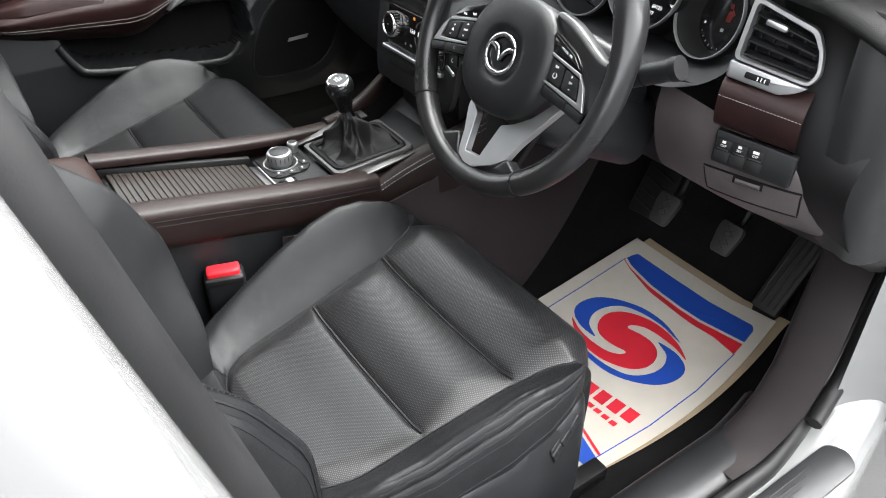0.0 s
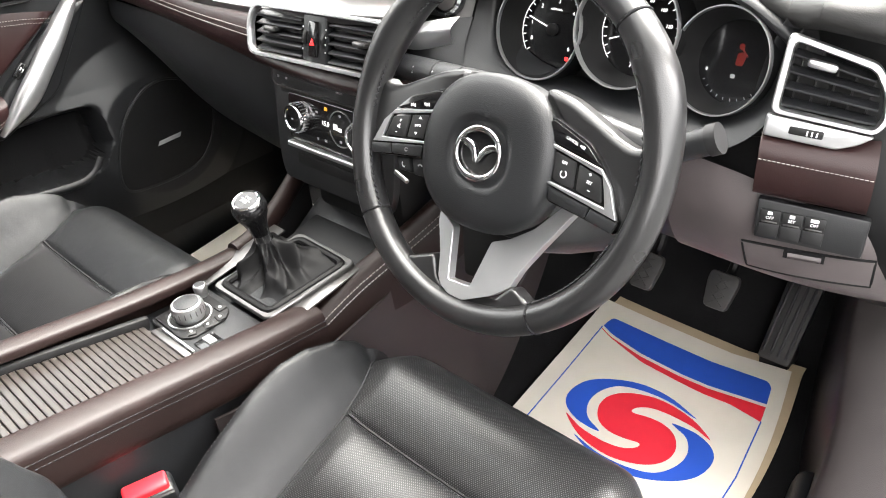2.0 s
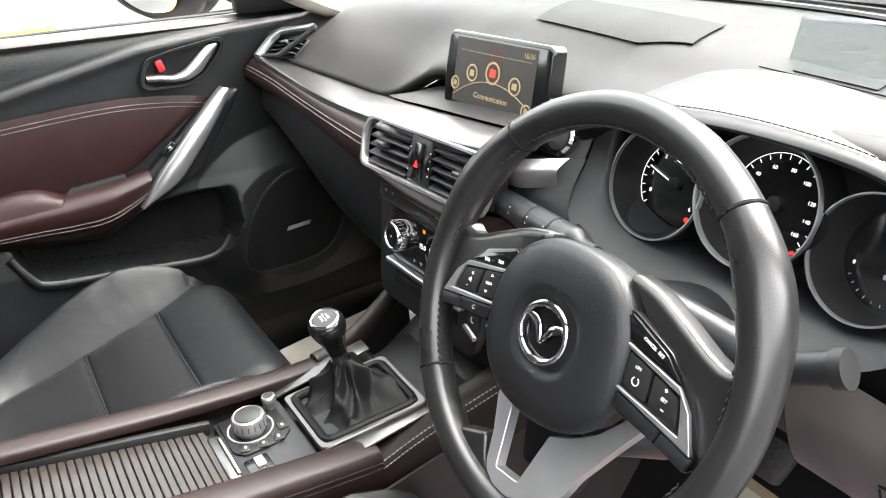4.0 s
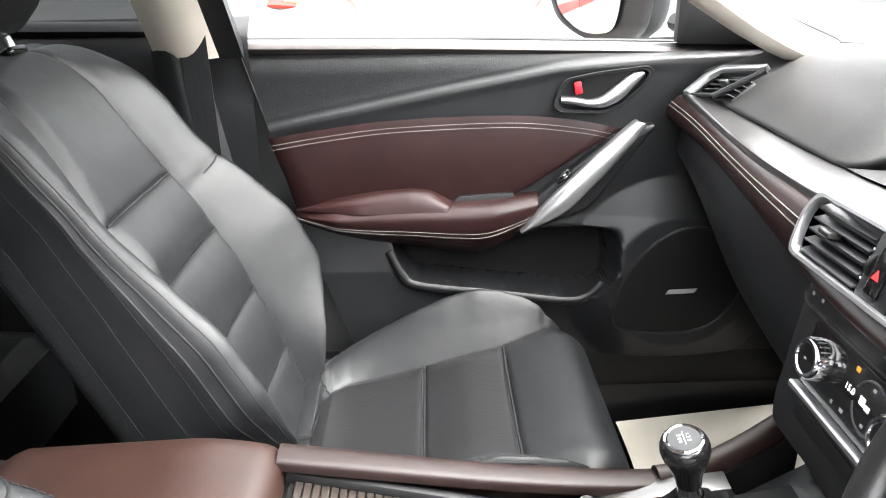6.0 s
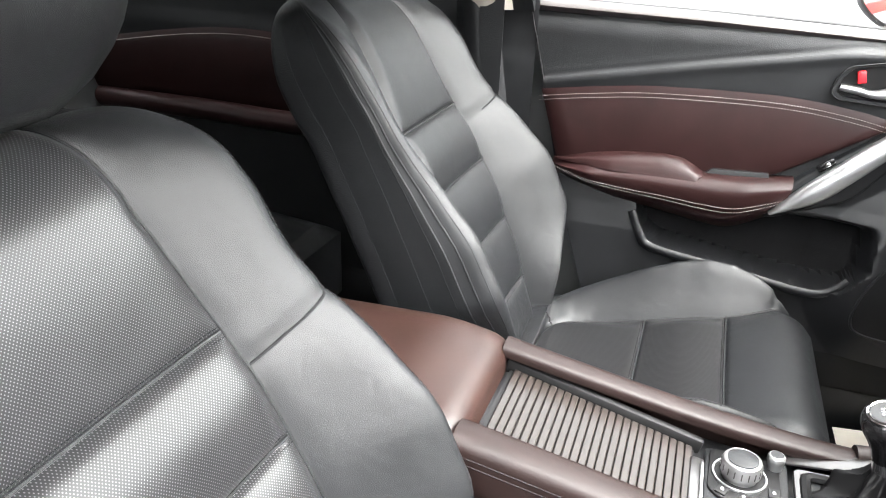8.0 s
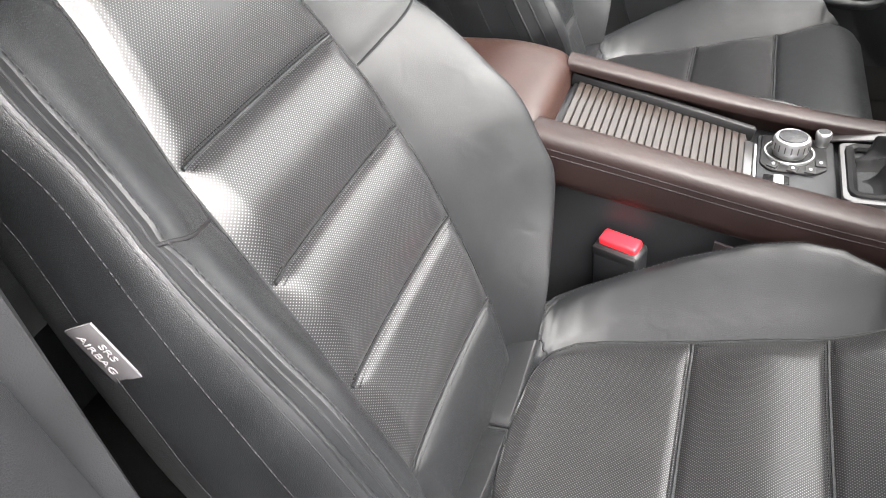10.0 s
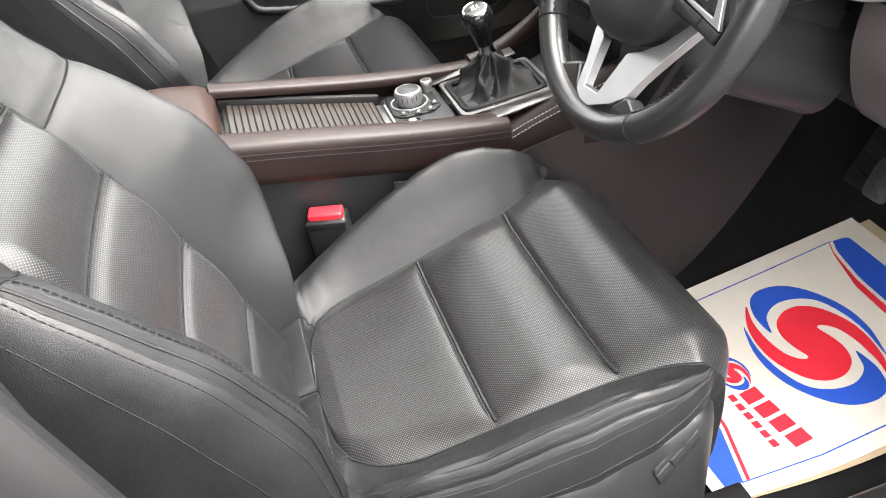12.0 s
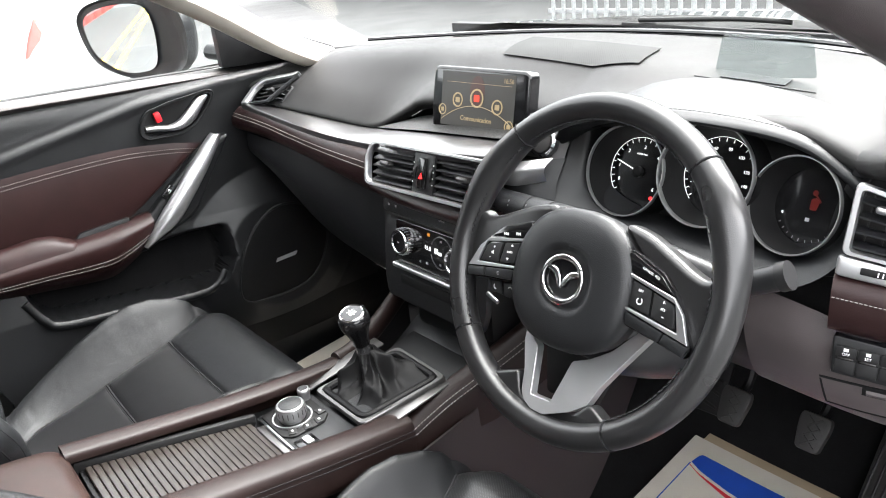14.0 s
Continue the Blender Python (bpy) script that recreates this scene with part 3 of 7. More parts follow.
    for s0 in (-1, 1) if driver else (side,):
        line = [back_point((-k if s0 < 0 else 1 + k), 0.42 + 0.055 * k) for k in np.linspace(0.02 if driver else 0.16, 0.47, 24)]
        part("split_seam", tube(np.array(line) + np.array([0, 0, 0.0004]), 0.0017, n=6), DTHREAD, root, m=lean)
    # rear shell and crown of the backrest
    rear = np.array([[P[0, j] * (1 - f) + P[-1, j] * f + np.array([0, 0, -0.03 * math.sin(math.pi * f)]) for j in range(len(rows))] for f in np.linspace(0, 1, 16)])
    part("back_shell", sheet(rear), VINYL, root, m=lean)
    crown = np.array([[P[i, -1] * (1 - f) + (P[0, -1] + (P[-1, -1] - P[0, -1]) * (i / (len(cols) - 1)) + np.array([0, 0, -0.03 * math.sin(math.pi * i / (len(cols) - 1))])) * f + np.array([0, 0.012 * math.sin(math.pi * f), 0]) for f in np.linspace(0, 1, 8)] for i in range(len(cols))])
    part("crown", sheet(crown), LEATHER, root, m=lean)
    for j in jc:
        part("seam", tube(P[lo + 1:hi, j] + np.array([0, 0, 0.0012]), 0.0021, n=6), LEATHER, root, m=lean)
        for off in (-1, 1):
            part("stitching", stitches(P[lo + 1:hi, j] + np.array([0, off * 0.005, 0.0042]), 0.005, 0.0034, 0.0005), DTHREAD, root, m=lean)
    for i in (lo, hi):
        part("piping", tube(P[i, 2:-4:2] + np.array([0, 0, 0.0008]), 0.0018, n=6), LEATHER, root, m=lean)
    for k in (19, 25, 29, 35):
        for i in (lo - k, hi + k):
            part("stitching", stitches(P[i, 4:-12], 0.006, 0.004, 0.0006, (0, 0, 0.0008)), DTHREAD, root, m=lean)
    for k in (21, 23):
        for i in (lo - k, hi + k):
            part("welt", tube(P[i, 3:-8:2], 0.0014, n=6), LEATHER, root, m=lean)
    # --- head restraint on two posts
    for sx in (-0.062, 0.062):
        part("post", tube([(sx, vt - 0.03, -0.058), (sx, vt + 0.10, -0.010 if driver else -0.040)], 0.0068, n=12), SILVER, root, "pale metal post", m=lean)
        part("post_guide", box(0.046, 0.014, 0.026, pose(sx, vt + 0.003, -0.056), 0.0065, 3), GLOSS, root, m=lean)
    rings = []
    for q in np.linspace(0, 1, 15):
        f = math.sin(math.pi * (0.04 + 0.92 * q)) ** 0.42
        v = vt + (-0.010 if driver else 0.022) + 0.20 * q
        w, d = (0.168 if driver else 0.152) * f * (1 - 0.12 * q), 0.062 * f
        zc = (0.022 if driver else -0.02) + 0.03 * math.sin(math.pi * q * 0.9)
        ring = []
        for a in np.linspace(0, 2 * math.pi, 36, endpoint=False):
            ca, sa = math.cos(a), math.sin(a)
            ring.append((w * math.copysign(abs(ca) ** 0.6, ca), v, zc + d * math.copysign(abs(sa) ** 0.75, sa) - 0.018 * (ca * ca) * (1 if sa > 0 else 0.2)))
        rings.append(ring)
    part("head_restraint", loft(rings), LEATHER, root, "black leather head restraint", m=lean)
    # --- outer flank trim
    prof = []
    for y, w, zt in ((-0.52, 0.240, 0.375), (-0.35, 0.248, 0.380), (-0.2, 0.253, 0.398), (-0.14, 0.250, 0.408), (-0.085, 0.241, 0.412), (-0.055, 0.228, 0.407), (-0.036, 0.205, 0.395), (-0.028, 0.170, 0.385)):
        zl = 0.19 if y > -0.45 else 0.22
        prof.append([(side * (w - 0.03), y, zl), (side * (w + 0.002), y, zl + 0.02), (side * (w + 0.006), y, 0.5 * (zl + zt)), (side * (w + 0.002), y, zt - 0.012), (side * (w - 0.02), y, zt)])
    mesh_rows = [spline(p, 14) for p in prof]
    part("side_cover", sheet([spline([r[k] for r in mesh_rows], 40) for k in range(15)]), PLASTIC, root, "black plastic side cover")
    if driver:
        mb = plane_at((side * 0.2455, -0.104, 0.377), (-0.26 * side, 0.86, 0.43), (0.05 * side, -0.42, 0.9))
        part("switch_bezel", plate(rounded([(-0.034, -0.0165), (0.036, -0.0165), (0.034, 0.0165), (-0.030, 0.0165)], 0.006), 0.003, mb), RUBBER, root)
        for n, txt in enumerate(("2", "1", "SET")):
            part("memory_button", plate(rounded([(-0.0105, -0.009), (0.0105, -0.009), (0.0105, 0.009), (-0.0105, 0.009)], 0.002), 0.0035, mb @ pose(-0.021 + 0.022 * n, 0, 0.0015)), PLASTIC, root)
            writing("print", txt, 0.006 if n < 2 else 0.0045, mb @ pose(-0.021 + 0.022 * n, 0, 0.0052), SEATTHREAD, root)
        mt = lean @ Matrix(((0, 0, 1, side * 0.2455), (-1, 0, 0, 0.405), (0, 1, 0, -0.020), (0, 0, 0, 1)))
        part("airbag_tag", plate([(-0.024, -0.015), (0.024, -0.015), (0.024, 0.015), (-0.024, 0.015)], 0.0016, mt, 0.0004), GREYPRINT, root, "grey cloth airbag tag")
        for txt, yy in (("SRS", 0.006), ("AIRBAG", -0.006)):
            writing("print", txt, 0.0100, mt @ pose(0, yy, 0.0019, 0, 0, 0), TAGTEXT, root)
    return root


seat("driver_seat", "black leather driver seat with perforated pads and memory switches", 0.377, 0, 0, 1, True)
seat("passenger_seat", "black leather front passenger seat with finely ribbed pads", -0.377, -0.066, 0.02, -1, False)


def buckle(at, lean_deg):
    b = thing("seat_belt_buckle", "black seat belt buckle with a red release button", "seat belt buckle", at, "seat belt buckles")
    b.matrix_basis = pose(*at, 6, 0, lean_deg) @ Matrix.Scale(1.3, 4)
    part("stalk", box(0.034, 0.02, 0.10, pose(0, 0, -0.085), 0.004), DARK, b)
    part("housing", box(0.046, 0.026, 0.062, pose(0, 0, -0.03), 0.005, 3), PLASTIC, b)
    part("release_button", box(0.038, 0.017, 0.012, pose(0, 0.0, 0.002), 0.003, 3), BUTTON_RED, b, "red button")
    part("rim", box(0.044, 0.005, 0.010, pose(0, -0.0125, -0.004), 0.002), DARK, b)
    return b


buckle((0.139, -0.366, 0.462), 72)
buckle((-0.12, -0.43, 0.42), -72)


# ---------- dashboard ----------
dash = thing("dashboard", "black dashboard with maroon leather band and silver trim", "dashboard")
XA = np.linspace(-0.735, 0.735, 75)


def base_y(x):
    return 0.66 - 0.52 * x * x


def lip(x):
    """The near edge of the upper pad: y and z by x."""
    X = (-0.735, -0.69, -0.66, -0.61, -0.595, -0.45, -0.31, -0.27, -0.22, -0.173, -0.11, 0.12, 0.16, 0.2, 0.3, 0.4, 0.5, 0.56, 0.6, 0.66, 0.735)
    y = lerp(x, X, (0.165, 0.172, 0.20, 0.19, 0.152, 0.175, 0.194, 0.200, 0.206, 0.213, 0.225, 0.225, 0.205, 0.185, 0.20, 0.21, 0.21, 0.20, 0.16, 0.17, 0.21))
    z = lerp(x, X, (0.870, 0.872, 0.868, 0.858, 0.850, 0.840, 0.830, 0.838, 0.860, 0.883, 0.888, 0.888, 0.892, 0.90, 0.914, 0.917, 0.908, 0.890, 0.905, 0.895, 0.85))
    return y, z


def crown_z(x):
    return 0.955 - 0.03 * (x / 0.7) ** 2


P = []
for x in XA:
    y0, z0 = lip(x)
    yb = base_y(x)
    zb = 0.935 - 0.01 * (x / 0.7) ** 2
    zc = max(crown_z(x), z0 + 0.02)
    row = spline([(x, y0 + 0.012, z0 - 0.012), (x, y0, z0), (x, y0 + 0.012, z0 + 0.014), (x, y0 + 0.07, 0.45 * z0 + 0.55 * zc), (x, y0 + 0.15, zc), (x, 0.5 * (y0 + 0.15 + yb), zc), (x, yb - 0.03, zb + 0.004), (x, yb + 0.02, zb - 0.01)], 40)
    P.append(row)
PAD = np.array(P)


def pad_z(x, y):
    """Height of the top pad."""
    zs = [np.interp(y, r[10:, 1], r[10:, 2]) for r in PAD]
    return float(np.interp(x, XA, zs))


part("top_pad", sheet(P), PADTOP, dash, "soft black top pad")
# speaker mesh set into the pad
gp = []
for f in np.linspace(0, 1, 30):
    a, b = np.array((-0.088, 0.342)), np.array((-0.118, 0.450))
    c, d = np.array((0.206, 0.322)), np.array((0.182, 0.408))
    near = a * (1 - f) + c * f
    far = b * (1 - f) + d * f
    gp.append([(*(near * (1 - g) + far * g), pad_z(*(near * (1 - g) + far * g)) + 0.0030) for g in np.linspace(0, 1, 14)])
MESHMAT = material("speaker_mesh", (0.030, 0.031, 0.031), 0.7, dots=0.004, mottle=0.05, spec=0.15, pit=(0.006, 0.006, 0.006))
part("speaker_mesh", slab(gp, 0.001), MESHMAT, dash, "grey perforated speaker mesh")

# lower carrier behind everything
P = []
for x in XA:
    y0, z0 = lip(x)
    P.append(spline([(x, y0 + 0.03, z0 - 0.008), (x, y0 + 0.045, z0 - 0.06), (x, 0.19, 0.70), (x, 0.24, 0.60), (x, 0.40, 0.50), (x, 0.76, 0.45)], 26))
part("carrier", sheet(P), DARK, dash)


def band(name, lines, mat, label="", n=60, m=20):
    """A skin through lines running along x, from the upper edge to the lower."""
    L = [spline(l, n) for l in lines]
    return part(name, sheet([spline([l[i] for l in L], m) for i in range(n + 1)]), mat, dash, label)


# trim strip between pad and leather, widening into the silver shelf above the centre vents
SU = [(-0.69, 0.166, 0.850), (-0.60, 0.162, 0.846), (-0.45, 0.190, 0.834), (-0.31, 0.208, 0.826), (-0.22, 0.176, 0.840), (-0.12, 0.158, 0.853), (0.0, 0.152, 0.863), (0.08, 0.150, 0.868), (0.16, 0.15, 0.873)]
SL = [(-0.69, 0.126, 0.853), (-0.58, 0.122, 0.847), (-0.44, 0.117, 0.838), (-0.33, 0.113, 0.835), (-0.23, 0.110, 0.837), (-0.14, 0.104, 0.844), (-0.04, 0.094, 0.856), (0.06, 0.093, 0.862), (0.16, 0.11, 0.866)]
band("trim_strip", [SU, [tuple(0.5 * (np.array(a) + np.array(b)) + np.array((0, 0, 0.002))) for a, b in zip(SU, SL)], SL, [(x, y - 0.005, z - 0.004) for x, y, z in SL], [(x, y - 0.004, z - 0.014) for x, y, z in SL]], GUNMETAL, "dark satin metal strip above the leather band", 80)
band("vent_shelf", [
    [(-0.27, 0.220, 0.826), (-0.19, 0.232, 0.855), (-0.08, 0.235, 0.868), (0.06, 0.235, 0.872), (0.15, 0.19, 0.88)],
    [(-0.28, 0.208, 0.832), (-0.19, 0.195, 0.853), (-0.08, 0.190, 0.864), (0.06, 0.190, 0.871), (0.155, 0.17, 0.879)],
    [(-0.29, 0.197, 0.831), (-0.20, 0.169, 0.846), (-0.08, 0.153, 0.8605), (0.06, 0.147, 0.8705), (0.16, 0.15, 0.877)]], PADTOP, "soft shelf in front of the screen")
# maroon leather band, passenger side to the stack and on under the vents
up = [(-0.715, 0.121, 0.840), (-0.58, 0.117, 0.835), (-0.44, 0.111, 0.826), (-0.31, 0.105, 0.822), (-0.150, 0.092, 0.826)]
lo_ = [(-0.735, 0.114, 0.796), (-0.60, 0.122, 0.788), (-0.45, 0.118, 0.776), (-0.30, 0.106, 0.766), (-0.13, 0.088, 0.758)]
mid = [tuple(np.array(a) * 0.5 + np.array(b) * 0.5 + np.array((0, -0.010, 0))) for a, b in zip(up, lo_)]
band("leather_band", [[(x, y + 0.012, z + 0.003) for x, y, z in up], up, mid, lo_, [(x, y + 0.02, z - 0.006) for x, y, z in lo_]], MAROON, "maroon leather band with twin stitching")
for f in (0.2, 0.34):
    line = [tuple(np.array(a) * (1 - f) + np.array(b) * f + np.array((0, -0.0108 * math.sin(math.pi * min(1, f + 0.1)) + 0.001, 0))) for a, b in zip(up, lo_)]
    part("stitching", stitches(spline(line, 80), 0.006, 0.004, 0.0008), THREAD, dash)
band("leather_apron", [
    [(-0.15, 0.082, 0.792), (-0.05, 0.080, 0.787), (0.08, 0.082, 0.785), (0.17, 0.10, 0.79)],
    [(-0.14, 0.074, 0.775), (-0.05, 0.070, 0.770), (0.08, 0.072, 0.768), (0.17, 0.095, 0.77)],
    [(-0.13, 0.090, 0.757), (-0.05, 0.088, 0.752), (0.08, 0.090, 0.750), (0.17, 0.105, 0.75)]], MAROON)
# glove box
band("glove_box_lid", [
    [(-0.72, 0.135, 0.782), (-0.5, 0.135, 0.770), (-0.3, 0.124, 0.758), (-0.145, 0.108, 0.748)],
    [(-0.71, 0.130, 0.74), (-0.5, 0.126, 0.70), (-0.3, 0.118, 0.67), (-0.145, 0.112, 0.66)],
    [(-0.68, 0.17, 0.70), (-0.5, 0.165, 0.60), (-0.3, 0.15, 0.575), (-0.145, 0.14, 0.57)],
    [(-0.66, 0.25, 0.69), (-0.5, 0.25, 0.585), (-0.3, 0.24, 0.56), (-0.145, 0.22, 0.555)]], PLASTIC, "black glove box lid")


def louvre(parent, m, w, h, slats, tab):
    """An air vent: surround, dark well, slats and a tab, in the plane of m, x across and y up."""
    part("well", box(w, h, 0.03, m @ pose(0, 0, -0.022), 0.004), DARK, parent)
    for k in range(slats):
        y = -h / 2 + h * (k + 0.5) / slats
        part("slat", box(w - 0.004, 0.0024, 0.015, m @ pose(0, y, -0.004, 28, 0, 0), 0.0008), PLASTIC, parent)
    for k in range(4):
        part("vane", box(0.0018, h - 0.004, 0.012, m @ pose(-w / 2 + w * (k + 0.5) / 4, 0, -0.013), 0.0004), DARK, parent)
    if tab is not None:
        part("tab", box(0.022, 0.007, 0.014, m @ pose(tab, 0.004, 0.004), 0.002), GUNMETAL, parent)


def ring_plate(outline, inner, thick, m, bevel=0.0012):
    """A flat surround between two outlines of equal count."""
    bm = bmesh.new()
    rows = [[bm.verts.new((x, y, z)) for x, y in o] for o, z in ((outline, 0), (outline, thick * 0.75), ([(0.85 * a[0] + 0.15 * b[0], 0.85 * a[1] + 0.15 * b[1]) for a, b in zip(outline, inner)], thick), ([(0.2 * a[0] + 0.8 * b[0], 0.2 * a[1] + 0.8 * b[1]) for a, b in zip(outline, inner)], thick), (inner, thick * 0.6), (inner, -0.004))]
    k = len(outline)
    for a, b in zip(rows, rows[1:]):
        for i in range(k):
            bm.faces.new((a[i], a[(i + 1) % k], b[(i + 1) % k], b[i]))
    bm.transform(m)
    bmesh.ops.recalc_face_normals(bm, faces=bm.faces)
    return bm


# centre vents with the hazard switch between
mc = plane_at((0.0, 0.080, 0.823), (1, 0, 0.03), (0, 0.30, 1))
oc = rounded([(-0.145, -0.036), (0.145, -0.036), (0.158, -0.008), (0.15, 0.036), (-0.135, 0.036), (-0.15, 0.010)], 0.014, 5)
ic = rounded([(-0.138, -0.030), (0.138, -0.030), (0.150, -0.006), (0.144, 0.031), (-0.128, 0.031), (-0.142, 0.010)], 0.012, 5)
part("vent_surround", ring_plate(oc, ic, 0.006, mc), SILVER, dash, "satin silver vent surround")
for cx0, tab in ((-0.077, -0.012), (0.082, 0.015)):
    v = part("air_vent", box(0.108, 0.062, 0.004, mc @ pose(cx0, 0, -0.034), 0.002), DARK, dash, "slatted air vent")
    louvre(v, mc @ pose(cx0, 0.0, 0), 0.106, 0.058, 5, tab)
part("switch_bridge", box(0.05, 0.062, 0.012, mc @ pose(0.002, 0, -0.004), 0.003), PLASTIC, dash)
hz = part("hazard_switch", box(0.019, 0.046, 0.006, mc @ pose(0.002, 0, 0.003), 0.0025), GLOSS, dash, "hazard switch with a red triangle")
part("triangle", plate([(-0.005, -0.004), (0.005, -0.004), (0, 0.005)], 0.0005, mc @ pose(0.002, -0.004, 0.0062), 0), GLYPH_RED, hz)
for sx in (-0.017, 0.021):
    tw = part("thumb_wheel", lathe([(0.016, -0.003), (0.017, -0.002), (0.017, 0.002), (0.016, 0.003)], 24, mc @ pose(sx, 0, -0.011, 0, 90, 0)), DARK, dash)
    for k in range(4):
        part("mark", box(0.0022, 0.0022, 0.0004, mc @ pose(sx + (0.0045 if sx > 0.01 else -0.0045), 0.014 - 0.0095 * k, 0.0024), 0), PRINT, tw)

# heating controls
mk = plane_at((0.0, 0.078, 0.684), (1, 0, 0), (0, 0.16, 1))
part("stack_panel", plate(rounded([(-0.130, 0.076), (0.130, 0.076), (0.125, -0.06), (0.115, -0.09), (-0.115, -0.09), (-0.125, -0.06)], 0.012), 0.012, mk @ pose(0, 0, -0.012)), PLASTIC, dash, "black centre stack panel")
part("stack_body", box(0.24, 0.10, 0.20, pose(0, 0.135, 0.67), 0.01), DARK, dash)
part("switch_bar", plate(rounded([(-0.124, 0.054), (0.124, 0.054), (0.124, 0.080), (-0.124, 0.080)], 0.0125, 7), 0.004, mk), PLASTIC, dash)
part("bar_rim", ring_plate(rounded([(-0.1265, 0.0515), (0.1265, 0.0515), (0.1265, 0.0825), (-0.1265, 0.0825)], 0.0145, 7), rounded([(-0.124, 0.054), (0.124, 0.054), (0.124, 0.080), (-0.124, 0.080)], 0.0125, 7), 0.005, mk), GUNMETAL, dash)
for k in range(2):
    part("switch_mark", box(0.004, 0.0035, 0.0006, mk @ pose(-0.110 + 0.019 * k, 0.067, 0.0043), 0), TAGTEXT, dash)
writing("print", "PASSENGER\nAIRBAG", 0.0042, mk @ pose(0.026, 0.069, 0.0045), TAGTEXT, dash)
part("display", plate(rounded([(-0.092, -0.022), (0.092, -0.022), (0.092, 0.047), (-0.092, 0.047)], 0.006), 0.003, mk), GLOSS, dash, "gloss black heater panel")
writing("print", "15.0", 0.0095, mk @ pose(-0.008, 0.0165, 0.0033), GLYPH, dash)
part("lit_mark", box(0.0058, 0.0048, 0.0006, mk @ pose(-0.006, 0.0385, 0.0033), 0), GLYPH_AMBER, dash)
for k, (x, y, w, h) in enumerate(((0.0135, 0.0165, 0.008, 0.008), (0.0225, 0.014, 0.007, 0.005), (-0.0265, 0.030, 0.005, 0.003), (-0.026, -0.0095, 0.003, 0.0035), (-0.0085, -0.0085, 0.0055, 0.0035), (0.024, 0.034, 0.004, 0.003), (0.024, -0.003, 0.004, 0.003))):
    part("bar_mark", box(w, h, 0.0006, mk @ pose(x, y, 0.0033), 0.0), GLYPH if k < 2 else TAGTEXT, dash)
q = np.linspace(0, 6.2832, 48, endpoint=False)
for a0, a1 in ((15, 165), (195, 345)):
    part("dial_arc", tube([mk @ Vector((0.026 + 0.0255 * math.cos(radians(a)), 0.0158 + 0.0255 * math.sin(radians(a)), 0.0035)) for a in np.arange(a0, a1, 6)], 0.0011, n=6), GUNMETAL, dash)
for sx in (-0.0605, 0.0740):
    d = part("dial", lathe([(0.0215, 0), (0.0222, 0.003), (0.0210, 0.0165), (0.0195, 0.0190), (0.0165, 0.0190), (0.0155, 0.0170), (0.0, 0.0168)], 44, mk @ pose(sx, 0.0165, 0.003)), CHROME, dash, "chrome temperature dial")
    part("dial_cap", lathe([(0.0150, 0.0166), (0.0145, 0.0178), (0, 0.0182)], 32, mk @ pose(sx, 0.0165, 0.003)), GLOSS, d)
    part("dial_mark", box(0.004, 0.002, 0.0004, mk @ pose(sx, 0.0165, 0.0214), 0), TAGTEXT, d)
    for k in range(24):
        a = 2 * math.pi * k / 24
        part("knurl", box(0.0012, 0.0014, 0.010, mk @ pose(sx + 0.0216 * math.cos(a), 0.0165 + 0.0216 * math.sin(a), 0.0125, 0, 0, math.degrees(a)), 0.0004), SILVER, d)
part("silver_line", plate(rounded([(-0.093, -0.0335), (0.093, -0.0335), (0.093, -0.0255), (-0.093, -0.0255)], 0.002), 0.010, mk, 0.003, 3), SILVER, dash, "satin silver strip")
part("cd_slot", box(0.16, 0.018, 0.006, mk @ pose(0.0, -0.052, -0.001), 0.003), DARK, dash)
# storage recess below
part("recess", box(0.20, 0.06, 0.07, pose(0, 0.135, 0.565), 0.01), DARK, dash)

# the centre screen
ms = plane_at((0.0, 0.199, 0.904), (1, 0.045, 0), (0, 0.22, 1))
scr = thing("dashboard_screen", "glossy black dashboard touch screen, lit", "screen")
part("housing", plate(rounded([(-0.102, -0.050), (0.100, -0.050), (0.104, -0.01), (0.102, 0.052), (-0.102, 0.052), (-0.105, 0.0)], 0.012, 5), 0.022, ms @ pose(0, 0, -0.02), 0.006, 4), GLOSS, scr)
part("stand", box(0.13, 0.05, 0.05, pose(0, 0.225, 0.875), 0.012), PLASTIC, scr)
face = part("display", plate([(-0.080, -0.042), (0.078, -0.042), (0.078, 0.042), (-0.080, 0.042)], 0.0006, ms @ pose(0.0, 0.002, 0.0021), 0), SCREEN, scr, "lit screen with round menu icons")
part("red_glow", plate([(0.016 * math.cos(a), 0.024 * math.sin(a)) for a in np.linspace(0, 6.283, 24, endpoint=False)], 0.0002, ms @ pose(0.0, 0.016, 0.0029), 0), SCREEN_GLOW, face)
for k, (ix, iy, r) in enumerate(((-0.076, -0.016, 0.009), (-0.042, 0.001, 0.0115), (0.0, 0.006, 0.0145), (0.044, -0.004, 0.0115), (0.070, -0.030, 0.009))):
    q = np.linspace(0, 6.283, 24, endpoint=False)
    part("icon_ring", ring_plate([(r * math.cos(a), r * math.sin(a)) for a in q], [(0.80 * r * math.cos(a), 0.80 * r * math.sin(a)) for a in q], 0.0003, ms @ pose(ix, iy, 0.0033)), SCREEN_TAN, face)
    part("icon", plate(rounded([(-r * 0.4, -r * 0.35), (r * 0.4, -r * 0.35), (r * 0.4, r * 0.35), (-r * 0.4, r * 0.35)], r * 0.15), 0.0003, ms @ pose(ix, iy, 0.0033), 0), SCREEN_RED if k == 2 else SCREEN_TAN, face)
